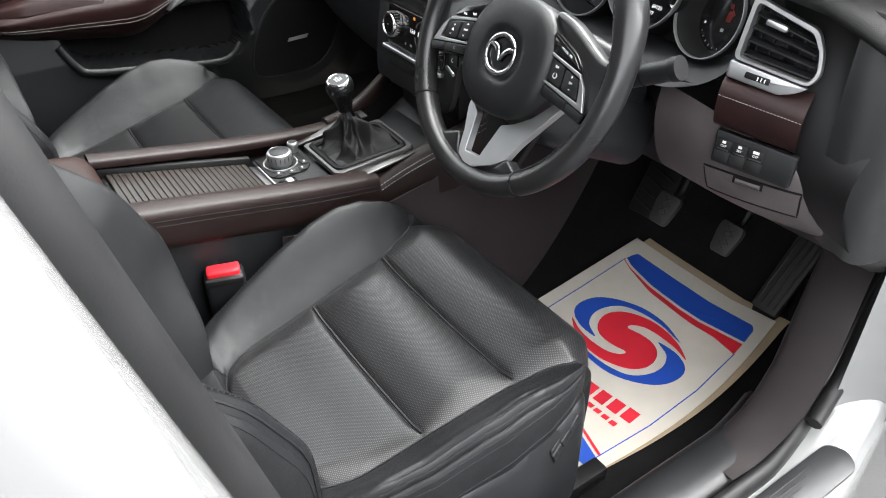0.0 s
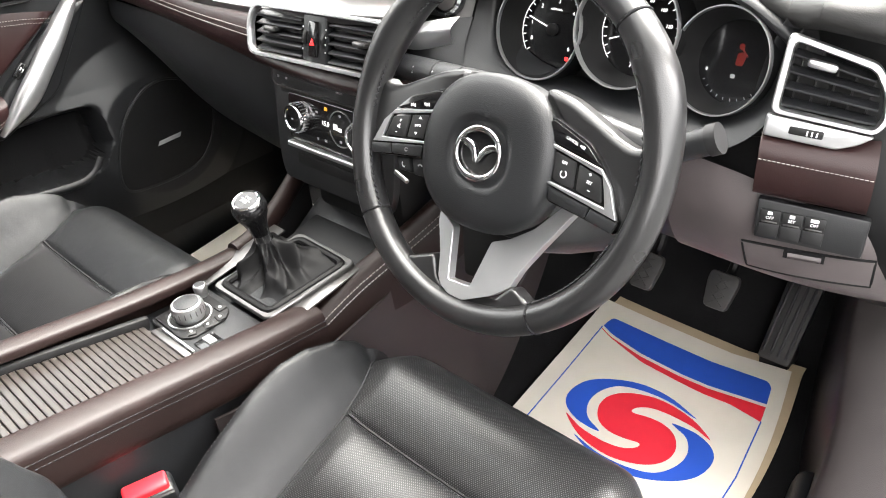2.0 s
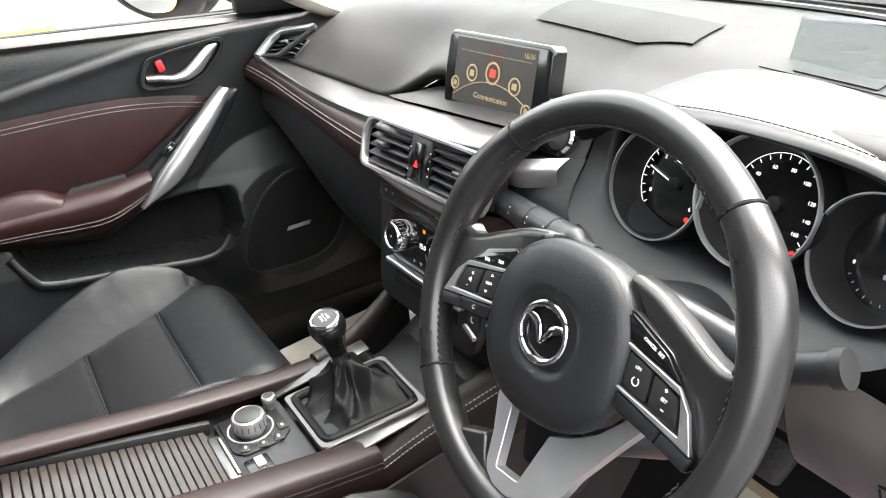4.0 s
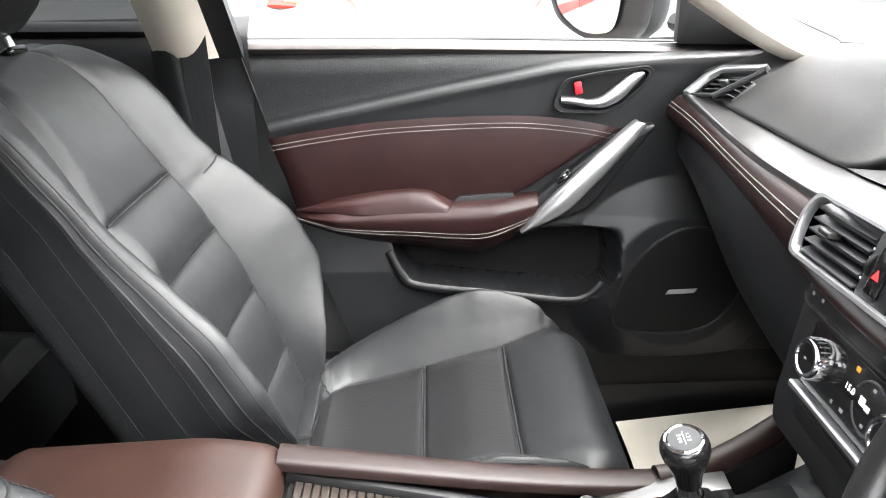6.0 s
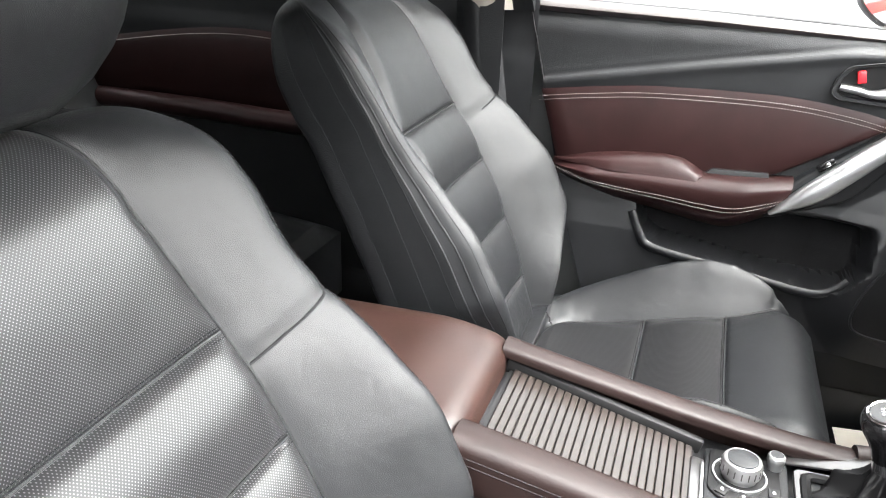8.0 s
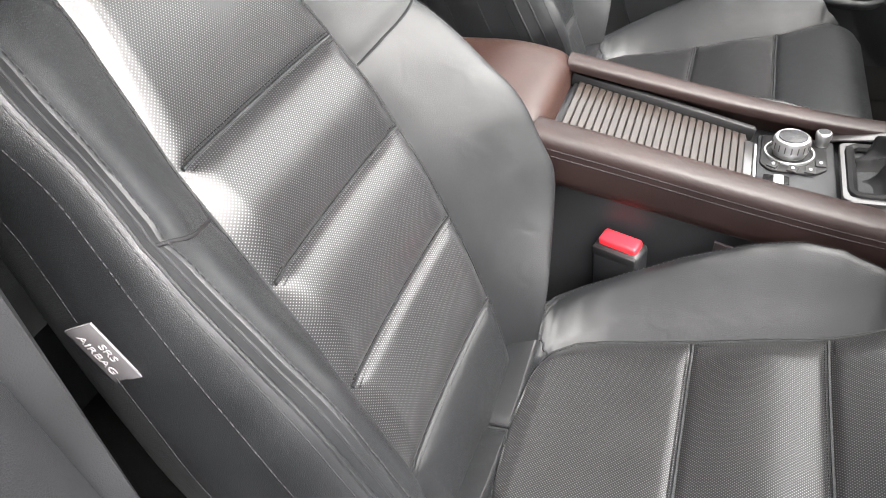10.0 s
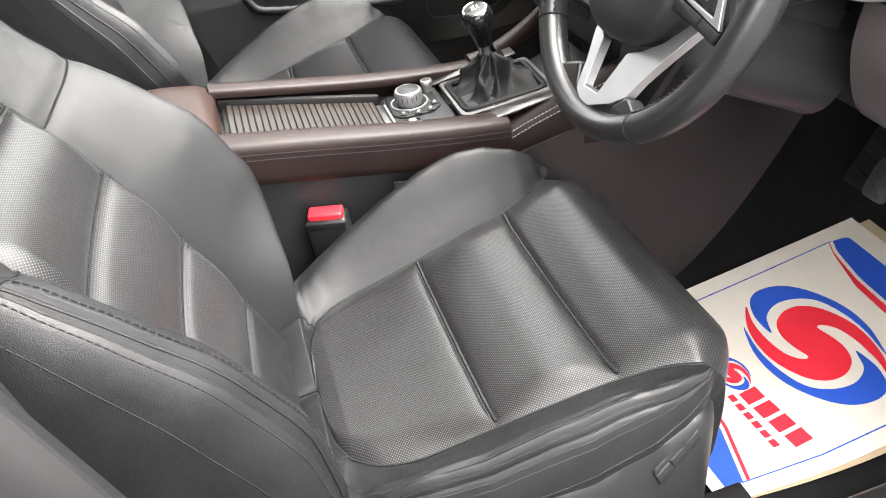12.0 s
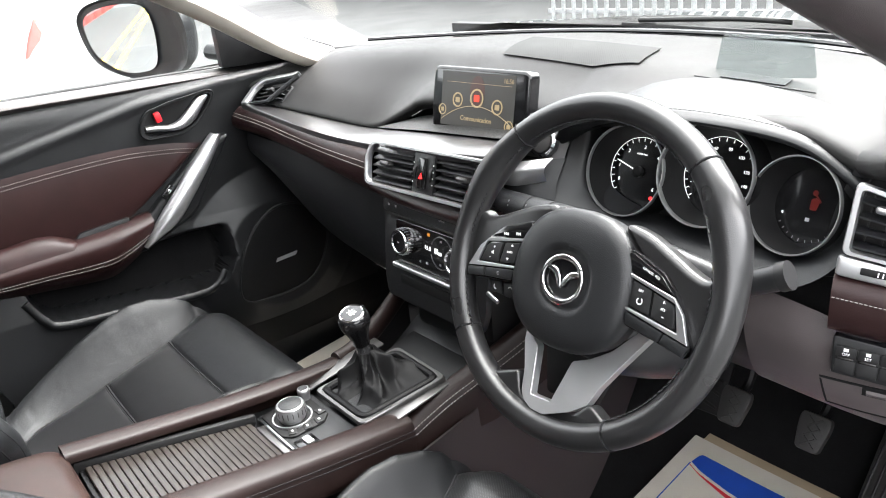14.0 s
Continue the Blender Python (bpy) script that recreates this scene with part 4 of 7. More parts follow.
arcp = [(x, -0.018 - 4.2 * (x * x) + 0.012, 0.0032) for x in np.linspace(-0.078, 0.076, 24)]
bm = tube(arcp, 0.0005, n=5)
bm.transform(ms)
part("menu_arc", bm, SCREEN_TAN, face)
writing("print", "Communication", 0.0105, ms @ pose(0.0, -0.026, 0.0032), SCREEN_TAN, face)
writing("print", "16:56", 0.0095, ms @ pose(0.064, 0.035, 0.0032), SCREEN_TAN, face)
part("status_line", box(0.14, 0.0006, 0.0004, ms @ pose(0, 0.028, 0.0031), 0), SCREEN_TAN, face)

# start button
band("start_panel", [
    [(0.120, 0.190, 0.902), (0.16, 0.192, 0.906), (0.196, 0.205, 0.905)],
    [(0.122, 0.172, 0.878), (0.16, 0.175, 0.878), (0.192, 0.190, 0.872)],
    [(0.128, 0.158, 0.852), (0.16, 0.162, 0.850), (0.188, 0.178, 0.842)]], GUNMETAL, "satin metal panel round the start button", 20)
mb = plane_at((0.166, 0.168, 0.872), (1, 0.12, 0), (0, 0.45, 1))
st = part("start_button", lathe([(0.0215, -0.004), (0.0215, 0.006), (0.0185, 0.009), (0.0170, 0.005), (0, 0.005)], 36, mb), CHROME, dash, "round start button with a chrome ring")
part("button_cap", lathe([(0.0158, 0.004), (0.0152, 0.0085), (0, 0.0095)], 32, mb), GUNMETAL, st)
band("side_gloss", [[(0.125, 0.128, 0.846), (0.155, 0.134, 0.852), (0.19, 0.158, 0.856)], [(0.125, 0.112, 0.838), (0.155, 0.118, 0.842), (0.19, 0.140, 0.846)], [(0.130, 0.120, 0.818), (0.155, 0.124, 0.820), (0.187, 0.145, 0.826)]], SILVER, "satin silver wedge", 20)
band("side_lower", [[(0.125, 0.150, 0.85), (0.16, 0.155, 0.85), (0.192, 0.18, 0.85)], [(0.13, 0.126, 0.815), (0.16, 0.130, 0.815), (0.194, 0.155, 0.81)], [(0.13, 0.118, 0.77), (0.17, 0.125, 0.768), (0.21, 0.145, 0.765)], [(0.13, 0.13, 0.73), (0.17, 0.14, 0.728), (0.21, 0.155, 0.725)]], PLASTIC)

# instrument cluster
clus = thing("instrument_cluster", "three round instruments with silver rings and white figures", "instrument cluster")
mi = plane_at((0.378, 0.190, 0.842), (1, 0, 0), (0, 0.33, 1))
part("backing", plate(rounded([(-0.165, -0.066), (-0.09, -0.075), (0.11, -0.075), (0.188, -0.066), (0.188, 0.045), (0.10, 0.088), (-0.09, 0.085), (-0.165, 0.05)], 0.03, 6), 0.003, mi @ pose(0, 0, -0.044)), DARK, clus)
NUM = {0: [("0", 205), ("1", 172), ("2", 130), ("3", 85), ("4", 40), ("5", 0), ("6", -38)], 1: [("20", 170), ("40", 140), ("60", 110), ("80", 78), ("100", 48), ("120", 16), ("140", -12), ("160", -38)], 2: [("0", 200), ("1", 340)]}
for k, (gx, gy, r) in enumerate(((-0.097, 0.003, 0.0575), (0.016, 0.016, 0.0605), (0.124, 0.001, 0.0525))):
    q = np.linspace(0, 6.2832, 56, endpoint=False)
    gm = mi @ pose(gx, gy, 0, 0, (0, 0, -8)[k], 0)
    circle = lambda f, z=0: [(f * r * math.cos(a), f * r * math.sin(a)) for a in q]
    g = part("gauge", plate(circle(0.80), 0.003, gm @ pose(0, 0, -0.036), 0), GLOSS, clus, "round black dial face")
    part("bezel", ring_plate(circle(1.030), circle(0.992), 0.006, gm @ pose(0, 0, -0.003 + 0.003 * (k == 1))), SILVER, g, "silver ring")
    part("cone", loft([[(f * r * math.cos(a), f * r * math.sin(a), z) for a in q] for f, z in ((0.985, -0.001), (0.93, -0.010), (0.80, -0.034))], caps=False), DARK, g).data.transform(gm)
    part("outer_wall", loft([[(1.03 * r * math.cos(a), 1.03 * r * math.sin(a), z) for a in q] for z in (-0.002, -0.04)], caps=False), DARK, g).data.transform(gm)
    arc = [radians(a) for a in (np.arange(-45, 226, 3) if k < 2 else np.arange(205, 336, 3))]
    if k < 2:
        part("dial_arc", tube([gm @ Vector((0.775 * r * math.cos(a), 0.775 * r * math.sin(a), -0.0325)) for a in arc], 0.0004, n=5), GLYPH, g)
    for txt, a in NUM[k]:
        rr = (0.56 if k < 2 else 0.62) * r
        writing("print", txt, (0.0064, 0.0052, 0.0045)[k], gm @ pose(rr * math.cos(radians(a)), rr * math.sin(radians(a)), -0.0325), GLYPH, g)
    for a in (np.arange(-40, 221, 13) if k < 2 else np.arange(215, 331, 12)):
        part("tick", box(0.0040 if k < 2 else 0.0028, 0.0008 if k < 2 else 0.0006, 0.0003, gm @ pose(0, 0, -0.0326) @ Matrix.Rotation(radians(a), 4, "Z") @ pose(0.72 * r, 0, 0), 0), GLYPH if k < 2 else TAGTEXT, g)
    if k < 2:
        part("needle", box(0.034, 0.0012, 0.001, gm @ pose(0, 0, -0.030) @ Matrix.Rotation(radians(162 if k == 0 else 200), 4, "Z") @ pose(0.020, 0, 0), 0), GLYPH, g)
        part("needle_hub", lathe([(0.007, 0), (0.007, 0.005), (0.005, 0.006), (0, 0.006)], 24, gm @ pose(0, 0, -0.033)), DARK, g)
    else:
        part("fuel_mark", box(0.005, 0.004, 0.0003, gm @ pose(0, -0.014, -0.0326), 0), TAGTEXT, g)
        m3 = gm
writing("print", "x1000r/min", 0.0036, mi @ pose(-0.097, 0.026, -0.0325), GLYPH, clus)
writing("print", "69125", 0.0070, mi @ pose(0.020, -0.012, -0.0325), GLYPH, clus)
writing("print", "77", 0.0070, mi @ pose(0.014, -0.021, -0.0325), GLYPH, clus)
for wx, wy in ((-0.072, -0.028), (0.046, -0.022)):
    part("warning_light", lathe([(0.0026, 0), (0.0026, 0.0006), (0, 0.0006)], 14, mi @ pose(wx, wy, -0.0326)), GLYPH_RED, clus, "lit red warning light")
bl_ = part("belt_light", plate(rounded([(-0.004, -0.010), (0.004, -0.010), (0.006, 0.0), (0.001, 0.004), (-0.004, 0.002)], 0.002), 0.0004, m3 @ pose(0.004, 0.007, -0.0326), 0), DIM_RED, clus, "dim red seat belt light")
part("belt_head", lathe([(0.0032, 0), (0.0032, 0.0004), (0, 0.0004)], 14, m3 @ pose(0.003, 0.016, -0.0326)), DIM_RED, bl_)
part("belt_strap", box(0.010, 0.0018, 0.0004, m3 @ pose(0.008, 0.010, -0.0325, 0, 0, -45), 0), DIM_RED, bl_)
# hood over the cluster and the shroud below it
band("cluster_hood", [
    [(0.185, 0.25, 0.905), (0.22, 0.27, 0.925), (0.30, 0.29, 0.945), (0.40, 0.29, 0.945), (0.50, 0.285, 0.925), (0.565, 0.27, 0.885)],
    [(0.178, 0.18, 0.885), (0.215, 0.17, 0.910), (0.30, 0.185, 0.925), (0.40, 0.198, 0.925), (0.50, 0.205, 0.912), (0.572, 0.20, 0.875)],
    [(0.185, 0.185, 0.868), (0.22, 0.172, 0.897), (0.30, 0.190, 0.912), (0.40, 0.203, 0.912), (0.50, 0.21, 0.897), (0.565, 0.205, 0.86)],
    [(0.20, 0.26, 0.86), (0.23, 0.26, 0.885), (0.30, 0.275, 0.898), (0.40, 0.28, 0.898), (0.50, 0.275, 0.888), (0.555, 0.26, 0.855)]], PLASTIC, "stitched hood over the instruments")
hl = [(0.22, 0.175, 0.9145), (0.30, 0.190, 0.9285), (0.40, 0.203, 0.9285), (0.50, 0.209, 0.9155), (0.565, 0.205, 0.884)]
part("stitching", stitches(spline(hl, 60), 0.006, 0.004, 0.0007), DTHREAD, dash)
band("cluster_shroud", [
    [(0.196, 0.205, 0.905), (0.190, 0.185, 0.85), (0.196, 0.150, 0.80), (0.26, 0.128, 0.768), (0.38, 0.125, 0.757), (0.50, 0.14, 0.760), (0.565, 0.165, 0.80), (0.575, 0.195, 0.885)],
    [(0.206, 0.205, 0.897), (0.202, 0.192, 0.848), (0.212, 0.168, 0.807), (0.275, 0.152, 0.779), (0.385, 0.150, 0.769), (0.50, 0.160, 0.773), (0.556, 0.178, 0.808), (0.567, 0.20, 0.875)],
    [(0.214, 0.212, 0.890), (0.212, 0.200, 0.846), (0.224, 0.186, 0.812), (0.285, 0.176, 0.788), (0.39, 0.174, 0.780), (0.50, 0.180, 0.784), (0.549, 0.190, 0.814), (0.560, 0.207, 0.866)],
    [(0.222, 0.238, 0.885), (0.220, 0.226, 0.846), (0.232, 0.216, 0.818), (0.288, 0.206, 0.796), (0.39, 0.204, 0.789), (0.50, 0.208, 0.793), (0.543, 0.216, 0.818), (0.553, 0.232, 0.86)]], PLASTIC)
band("column_cowl", [
    [(0.215, 0.150, 0.790), (0.30, 0.128, 0.770), (0.38, 0.122, 0.766), (0.46, 0.130, 0.767), (0.53, 0.150, 0.772)],
    [(0.255, 0.075, 0.805), (0.31, 0.062, 0.826), (0.375, 0.058, 0.832), (0.44, 0.062, 0.826), (0.50, 0.075, 0.805)],
    [(0.285, 0.045, 0.775), (0.32, 0.030, 0.81), (0.375, 0.026, 0.818), (0.43, 0.030, 0.81), (0.465, 0.045, 0.775)]], PLASTIC)
# driver's outer vent and the lower panels
mv = plane_at((0.632, 0.170, 0.838), (0.955, 0.30, 0), (0, 0.22, 1)) @ pose(0, 0, -0.022)
ov = rounded([(-0.0635, -0.020), (0.027, -0.034), (0.036, -0.020), (0.032, 0.006), (0.020, 0.029), (-0.057, 0.053)], 0.008, 5)
iv = rounded([(-0.0555, -0.0165), (0.0245, -0.0285), (0.0300, -0.018), (0.0265, 0.004), (0.0150, 0.0225), (-0.0505, 0.0445)], 0.006, 5)
part("vent_surround", ring_plate(ov, iv, 0.010, mv), SILVER, dash, "satin silver vent surround")
v = part("air_vent", plate(rounded([(-0.058, -0.018), (0.026, -0.030), (0.031, -0.019), (0.028, 0.006), (0.016, 0.024), (-0.053, 0.047)], 0.006), 0.003, mv @ pose(0, 0, -0.026)), DARK, dash, "slatted air vent")
for k in range(4):
    f = (k + 0.35) / 4
    a, b = np.array((-0.0545 + 0.003 * f, -0.0165 + 0.061 * f)), np.array((0.0255 - 0.001 * f - 0.008 * max(0, f - 0.5) * 2, -0.0275 + 0.050 * f))
    c = 0.5 * (a + b)
    part("slat", box(float(np.linalg.norm(b - a)), 0.0026, 0.014, mv @ pose(c[0], c[1], -0.004, 0, 0, math.degrees(math.atan2(b[1] - a[1], b[0] - a[0]))) @ pose(0, 0, 0, 20, 0, 0), 0.0009), PLASTIC, v)
for k in range(5):
    part("vane", box(0.0016, 0.056 - 0.006 * k, 0.010, mv @ pose(-0.044 + 0.0155 * k, 0.012 - 0.0045 * k, -0.017, 0, 0, -6), 0.0004), PLASTIC, v)
part("tab", box(0.026, 0.0075, 0.012, mv @ pose(-0.026, 0.024, 0.003, 0, 0, -12), 0.003), SILVER, v, "silver vent tab")
band("vent_cheek", [
    [(0.56, 0.20, 0.90), (0.60, 0.215, 0.905), (0.66, 0.240, 0.895), (0.73, 0.27, 0.86)],
    [(0.545, 0.195, 0.85), (0.58, 0.218, 0.85), (0.67, 0.245, 0.84), (0.735, 0.27, 0.80)],
    [(0.54, 0.18, 0.79), (0.57, 0.195, 0.78), (0.67, 0.235, 0.77), (0.735, 0.26, 0.74)]], PLASTIC)
part("vent_foot", plate(rounded([(-0.0655, -0.0215), (-0.0665, -0.0420), (-0.003, -0.0500), (0.0150, -0.0440), (0.0275, -0.0355)], 0.004), 0.009, mv @ pose(0, 0, 0.000), 0.002, 3), SILVER, dash, "satin silver blade with a thumb wheel")
tw = part("thumb_wheel", box(0.030, 0.0075, 0.004, mv @ pose(-0.0295, -0.0365, 0.0085, 0, 0, -6), 0.0015), DARK, dash)
for k in range(3):
    part("mark", box(0.0013, 0.0045, 0.0006, mv @ pose(-0.0285 + 0.0042 * k, -0.0368 - 0.0004 * k, 0.0107, 0, 0, -6), 0), PRINT, tw)


def onv(x, y, z):
    return tuple(mv @ Vector((x, y, z)))


LX3 = (-0.067, -0.035, 0.0, 0.034)
band("leather_patch", [[onv(x, -0.038 - 0.06 * (x + 0.067) + 0.10 * max(0, x), -0.006) for x in LX3], [onv(x, -0.0475 - 0.09 * (x + 0.067), 0.008) for x in LX3], [onv(x, -0.060 - 0.10 * (x + 0.067), 0.013) for x in LX3], [onv(x, -0.082 - 0.10 * (x + 0.067), 0.010) for x in LX3], [onv(x, -0.099 - 0.09 * (x + 0.067), 0.002) for x in LX3], [onv(x, -0.104 - 0.09 * (x + 0.067), -0.010) for x in LX3]], MAROON, "maroon leather patch with twin stitching", 30, 28)
for y0, h in ((-0.0535, 0.0112), (-0.0640, 0.0136)):
    part("stitching", stitches([onv(x, y0 - 0.10 * (x + 0.067), h) for x in np.linspace(-0.066, 0.033, 30)], 0.0042, 0.0028, 0.0005), THREAD, dash)
band("knee_panel", [
    [(0.47, 0.165, 0.752), (0.55, 0.166, 0.742), (0.66, 0.19, 0.708), (0.74, 0.25, 0.69)],
    [(0.475, 0.155, 0.70), (0.55, 0.157, 0.70), (0.67, 0.188, 0.68), (0.745, 0.25, 0.65)],
    [(0.485, 0.168, 0.640), (0.60, 0.175, 0.632), (0.69, 0.21, 0.620), (0.74, 0.26, 0.61)],
    [(0.49, 0.21, 0.618), (0.60, 0.22, 0.610), (0.69, 0.25, 0.60), (0.735, 0.30, 0.59)],
    [(0.49, 0.32, 0.60), (0.60, 0.33, 0.595), (0.69, 0.35, 0.585), (0.735, 0.38, 0.575)]], KNEE, "warm grey lower panel")
mp = plane_at((0.612, 0.166, 0.692), (0.965, 0.26, 0), (0, 0.10, 1))
sp = part("switch_panel", plate(rounded([(-0.0405, 0.0355), (-0.0395, -0.0065), (0.0590, -0.0125), (0.0605, 0.0280)], 0.003), 0.010, mp @ pose(0, 0, -0.004)), PLASTIC, dash, "switch panel with three lit legends")
for k in range(3):
    x = -0.0270 + 0.0203 * k
    for y, h in ((0.0195, 0.0120), (0.0035, 0.0150)):
        part("push_button", box(0.0192, h, 0.004, mp @ pose(x, y - 0.0008 * k, 0.0060, 0, 0, -2), 0.0012), RUBBER, sp)
    part("button_bar", box(0.0150, 0.0016, 0.0012, mp @ pose(x, 0.0126 - 0.0008 * k, 0.0078, 0, 0, -2), 0.0004), GUNMETAL, sp)
    writing("print", ("OFF", "SET", "OFF")[k], 0.0042, mp @ pose(x, 0.0172 - 0.0008 * k, 0.0082, 0, 0, -2), PRINT, sp)
    part("symbol", box(0.0045 + 0.003 * (k == 2), 0.0034, 0.0004, mp @ pose(x, 0.0222 - 0.0008 * k, 0.0081, 0, 0, -2), 0), PRINT, sp)
knee = bpy.data.objects["knee_panel"].data
panel_tree = BVHTree.FromPolygons([v.co for v in knee.vertices], [tuple(p.vertices) for p in knee.polygons])
ml = plane_at((0.612, 0.170, 0.692), (0.965, 0.26, 0), (0, 0.13, 1))


def on_panel(x, y, lift=0.0):
    """A place of the lid's plane laid on the knee panel."""
    aim = (ml @ Vector((0, 0, -1))) - ml.translation
    hit, normal = panel_tree.ray_cast(ml @ Vector((x, y, 0.08)), aim)[:2]
    if hit is None:
        hit, normal = ml @ Vector((x, y, 0)), -aim
    if normal.dot(aim) > 0:
        normal = -normal
    return tuple(hit + normal * lift)


def lid_edge(g):
    """Left and right ends of the lid at g from its foot to its head."""
    return -0.043 - 0.008 * g, 0.0735 - 0.0012 * g


rows = []
for g in np.linspace(0, 1, 12):
    x0, x1 = lid_edge(g)
    rows.append([on_panel(x0 + (x1 - x0) * f, -0.0530 + 0.0325 * g, 0.0012) for f in np.linspace(0, 1, 40)])
fl_ = part("fuse_lid", slab(rows, 0.002), KNEE, dash, "warm grey cubby lid")
rim_ = [(lid_edge(0)[0] + (lid_edge(0)[1] - lid_edge(0)[0]) * f, -0.0530) for f in np.linspace(0, 1, 30)] + [(lid_edge(g)[1], -0.0530 + 0.0325 * g) for g in np.linspace(0.1, 0.9, 8)] + [(lid_edge(1)[1] + (lid_edge(1)[0] - lid_edge(1)[1]) * f, -0.0205) for f in np.linspace(0, 1, 30)] + [(lid_edge(g)[0], -0.0530 + 0.0325 * g) for g in np.linspace(0.9, 0.1, 8)]
part("lid_gap", tube([on_panel(x, y, 0.0006) for x, y in rim_], 0.0014, n=6, closed=True), CARPET, fl_)
part("latch_recess", slab([[on_panel(-0.010 + 0.038 * f, -0.0300 + 0.0100 * g, 0.0022) for f in np.linspace(0, 1, 8)] for g in (0, 0.5, 1)], 0.001), CARPET, fl_)
part("latch", slab([[on_panel(-0.006 + 0.031 * f, -0.0285 + 0.0062 * g, 0.0045 + 0.002 * math.sin(math.pi * g)) for f in np.linspace(0, 1, 8)] for g in np.linspace(0, 1, 5)], 0.002), KNEE, fl_)
band("end_cap", [
    [(0.685, 0.205, 0.895), (0.712, 0.218, 0.888), (0.738, 0.255, 0.875), (0.748, 0.36, 0.86)],
    [(0.690, 0.196, 0.79), (0.722, 0.205, 0.783), (0.748, 0.245, 0.775), (0.757, 0.37, 0.76)],
    [(0.694, 0.200, 0.68), (0.724, 0.206, 0.668), (0.750, 0.246, 0.65), (0.758, 0.37, 0.63)],
    [(0.694, 0.232, 0.600), (0.715, 0.240, 0.588), (0.738, 0.275, 0.565), (0.752, 0.38, 0.55)]], PLASTIC, "black dashboard end cap")

# left outer vent
mw = plane_at((-0.629, 0.164, 0.875), (0.979, 0.144, 0.151), (-0.204, 0.80, 0.564))
ow = rounded([(-0.066, -0.034), (0.030, -0.034), (0.086, 0.031), (-0.043, 0.034), (-0.068, 0.012)], 0.010, 5)
iw = rounded([(-0.050, -0.029), (0.026, -0.029), (0.074, 0.025), (-0.038, 0.024), (-0.054, 0.006)], 0.008, 5)
part("vent_frame", ring_plate(ow, iw, 0.005, mw), PLASTIC, dash)
part("vent_surround", plate(rounded([(-0.070, -0.036), (-0.049, -0.036), (-0.052, 0.006), (-0.036, 0.026), (0.074, 0.027), (0.090, 0.036), (-0.046, 0.038), (-0.072, 0.012)][::-1], 0.006, 4), 0.010, mw @ pose(0, 0, 0.001), 0.003, 3), SILVER, dash, "satin silver vent surround")
v = part("air_vent", box(0.11, 0.05, 0.004, mw @ pose(0.005, 0, -0.028), 0.002), DARK, dash, "slatted air vent")
louvre(v, mw @ pose(0.004, -0.002, -0.004), 0.100, 0.048, 4, 0.0)
part("vent_edge", tube([mw @ Vector(p) for p in ((0.026, -0.034, 0.003), (0.084, 0.031, 0.003))], 0.005, 0.005, n=8), PLASTIC, dash)

# head-up display: a clear flap standing in a well of the hood
hud = thing("head_up_display", "clear smoked flap of the head-up display", "head-up display")


def draped(x0, x1, y0, y1, lift, skew=0.0):
    """A patch that follows the top pad."""
    return [[(x0 + (x1 - x0) * f + skew * g * (0.5 - f), y0 + (y1 - y0) * g, pad_z(x0 + (x1 - x0) * f, y0 + (y1 - y0) * g) + lift) for g in np.linspace(0, 1, 8)] for f in np.linspace(0, 1, 16)]


mh = plane_at((0.380, 0.338, pad_z(0.380, 0.338) - 0.002), (1, 0.0, 0.06), (0, 0.16, 1))
part("flap", plate(rounded([(-0.066, 0), (0.068, 0.0), (0.058, 0.050), (-0.058, 0.054)], 0.005), 0.002, mh, 0.0004), SMOKE, hud)
part("well", slab(draped(0.300, 0.460, 0.312, 0.350, 0.0010, 0.03), 0.0015), PADTOP, hud)
part("tray", slab(draped(0.335, 0.420, 0.316, 0.334, 0.0024), 0.0012), DARK, hud)


# ---------- steering wheel ----------
wheel = thing("steering_wheel", "black leather steering wheel with silver spokes and round emblem", "steering wheel")
WM = plane_at((0.377, -0.014, 0.808), (1, 0, 0), (0, 0.4115, 0.911))
wheel.matrix_basis = WM
RM = 0.1725


def rim_ring(a):
    """Section of the rim at angle a (radians, from +x): flat sides, thicker at the thumb rests."""
    th = math.degrees(a) % 360
    bulge = 0.0035 * (math.exp(-((th - 28) / 14) ** 2) + math.exp(-((th - 152) / 14) ** 2))
    rr, rz = 0.0148 + bulge, 0.0168 + bulge
    e = np.array((math.cos(a), math.sin(a), 0))
    return [e * (RM + rr * math.copysign(abs(math.cos(q)) ** 0.9, math.cos(q))) + np.array((0, 0, rz * math.sin(q))) for q in np.linspace(0, 2 * math.pi, 20, endpoint=False)]


marks = [48, 132, 219, 302]
for a0, a1 in zip(marks, marks[1:] + [marks[0] + 360]):
    qs = [a0 + 0.5] + list(np.arange(a0 + 3, a1 - 2, 3.0)) + [a1 - 0.5]
    part("rim", loft([rim_ring(radians(q)) for q in qs]), LEATHER, wheel)
SMOOTH = material("worn_smooth_leather", (0.011, 0.011, 0.0115), 0.30, grain=0.12, size=0.0022, cells=True, wear=0.15, spec=0.7)
for c in [o for o in wheel.children]:
    c.data.materials[0] = SMOOTH
for a in marks:
    part("rim_seam", tube([np.array(p) * np.array((1, 1, 1.0)) + 0.0 for p in rim_ring(radians(a))], 0.0011, n=6, closed=True, up=(math.cos(radians(a)) + 0.1, math.sin(radians(a)), 0.2)), DTHREAD, wheel)
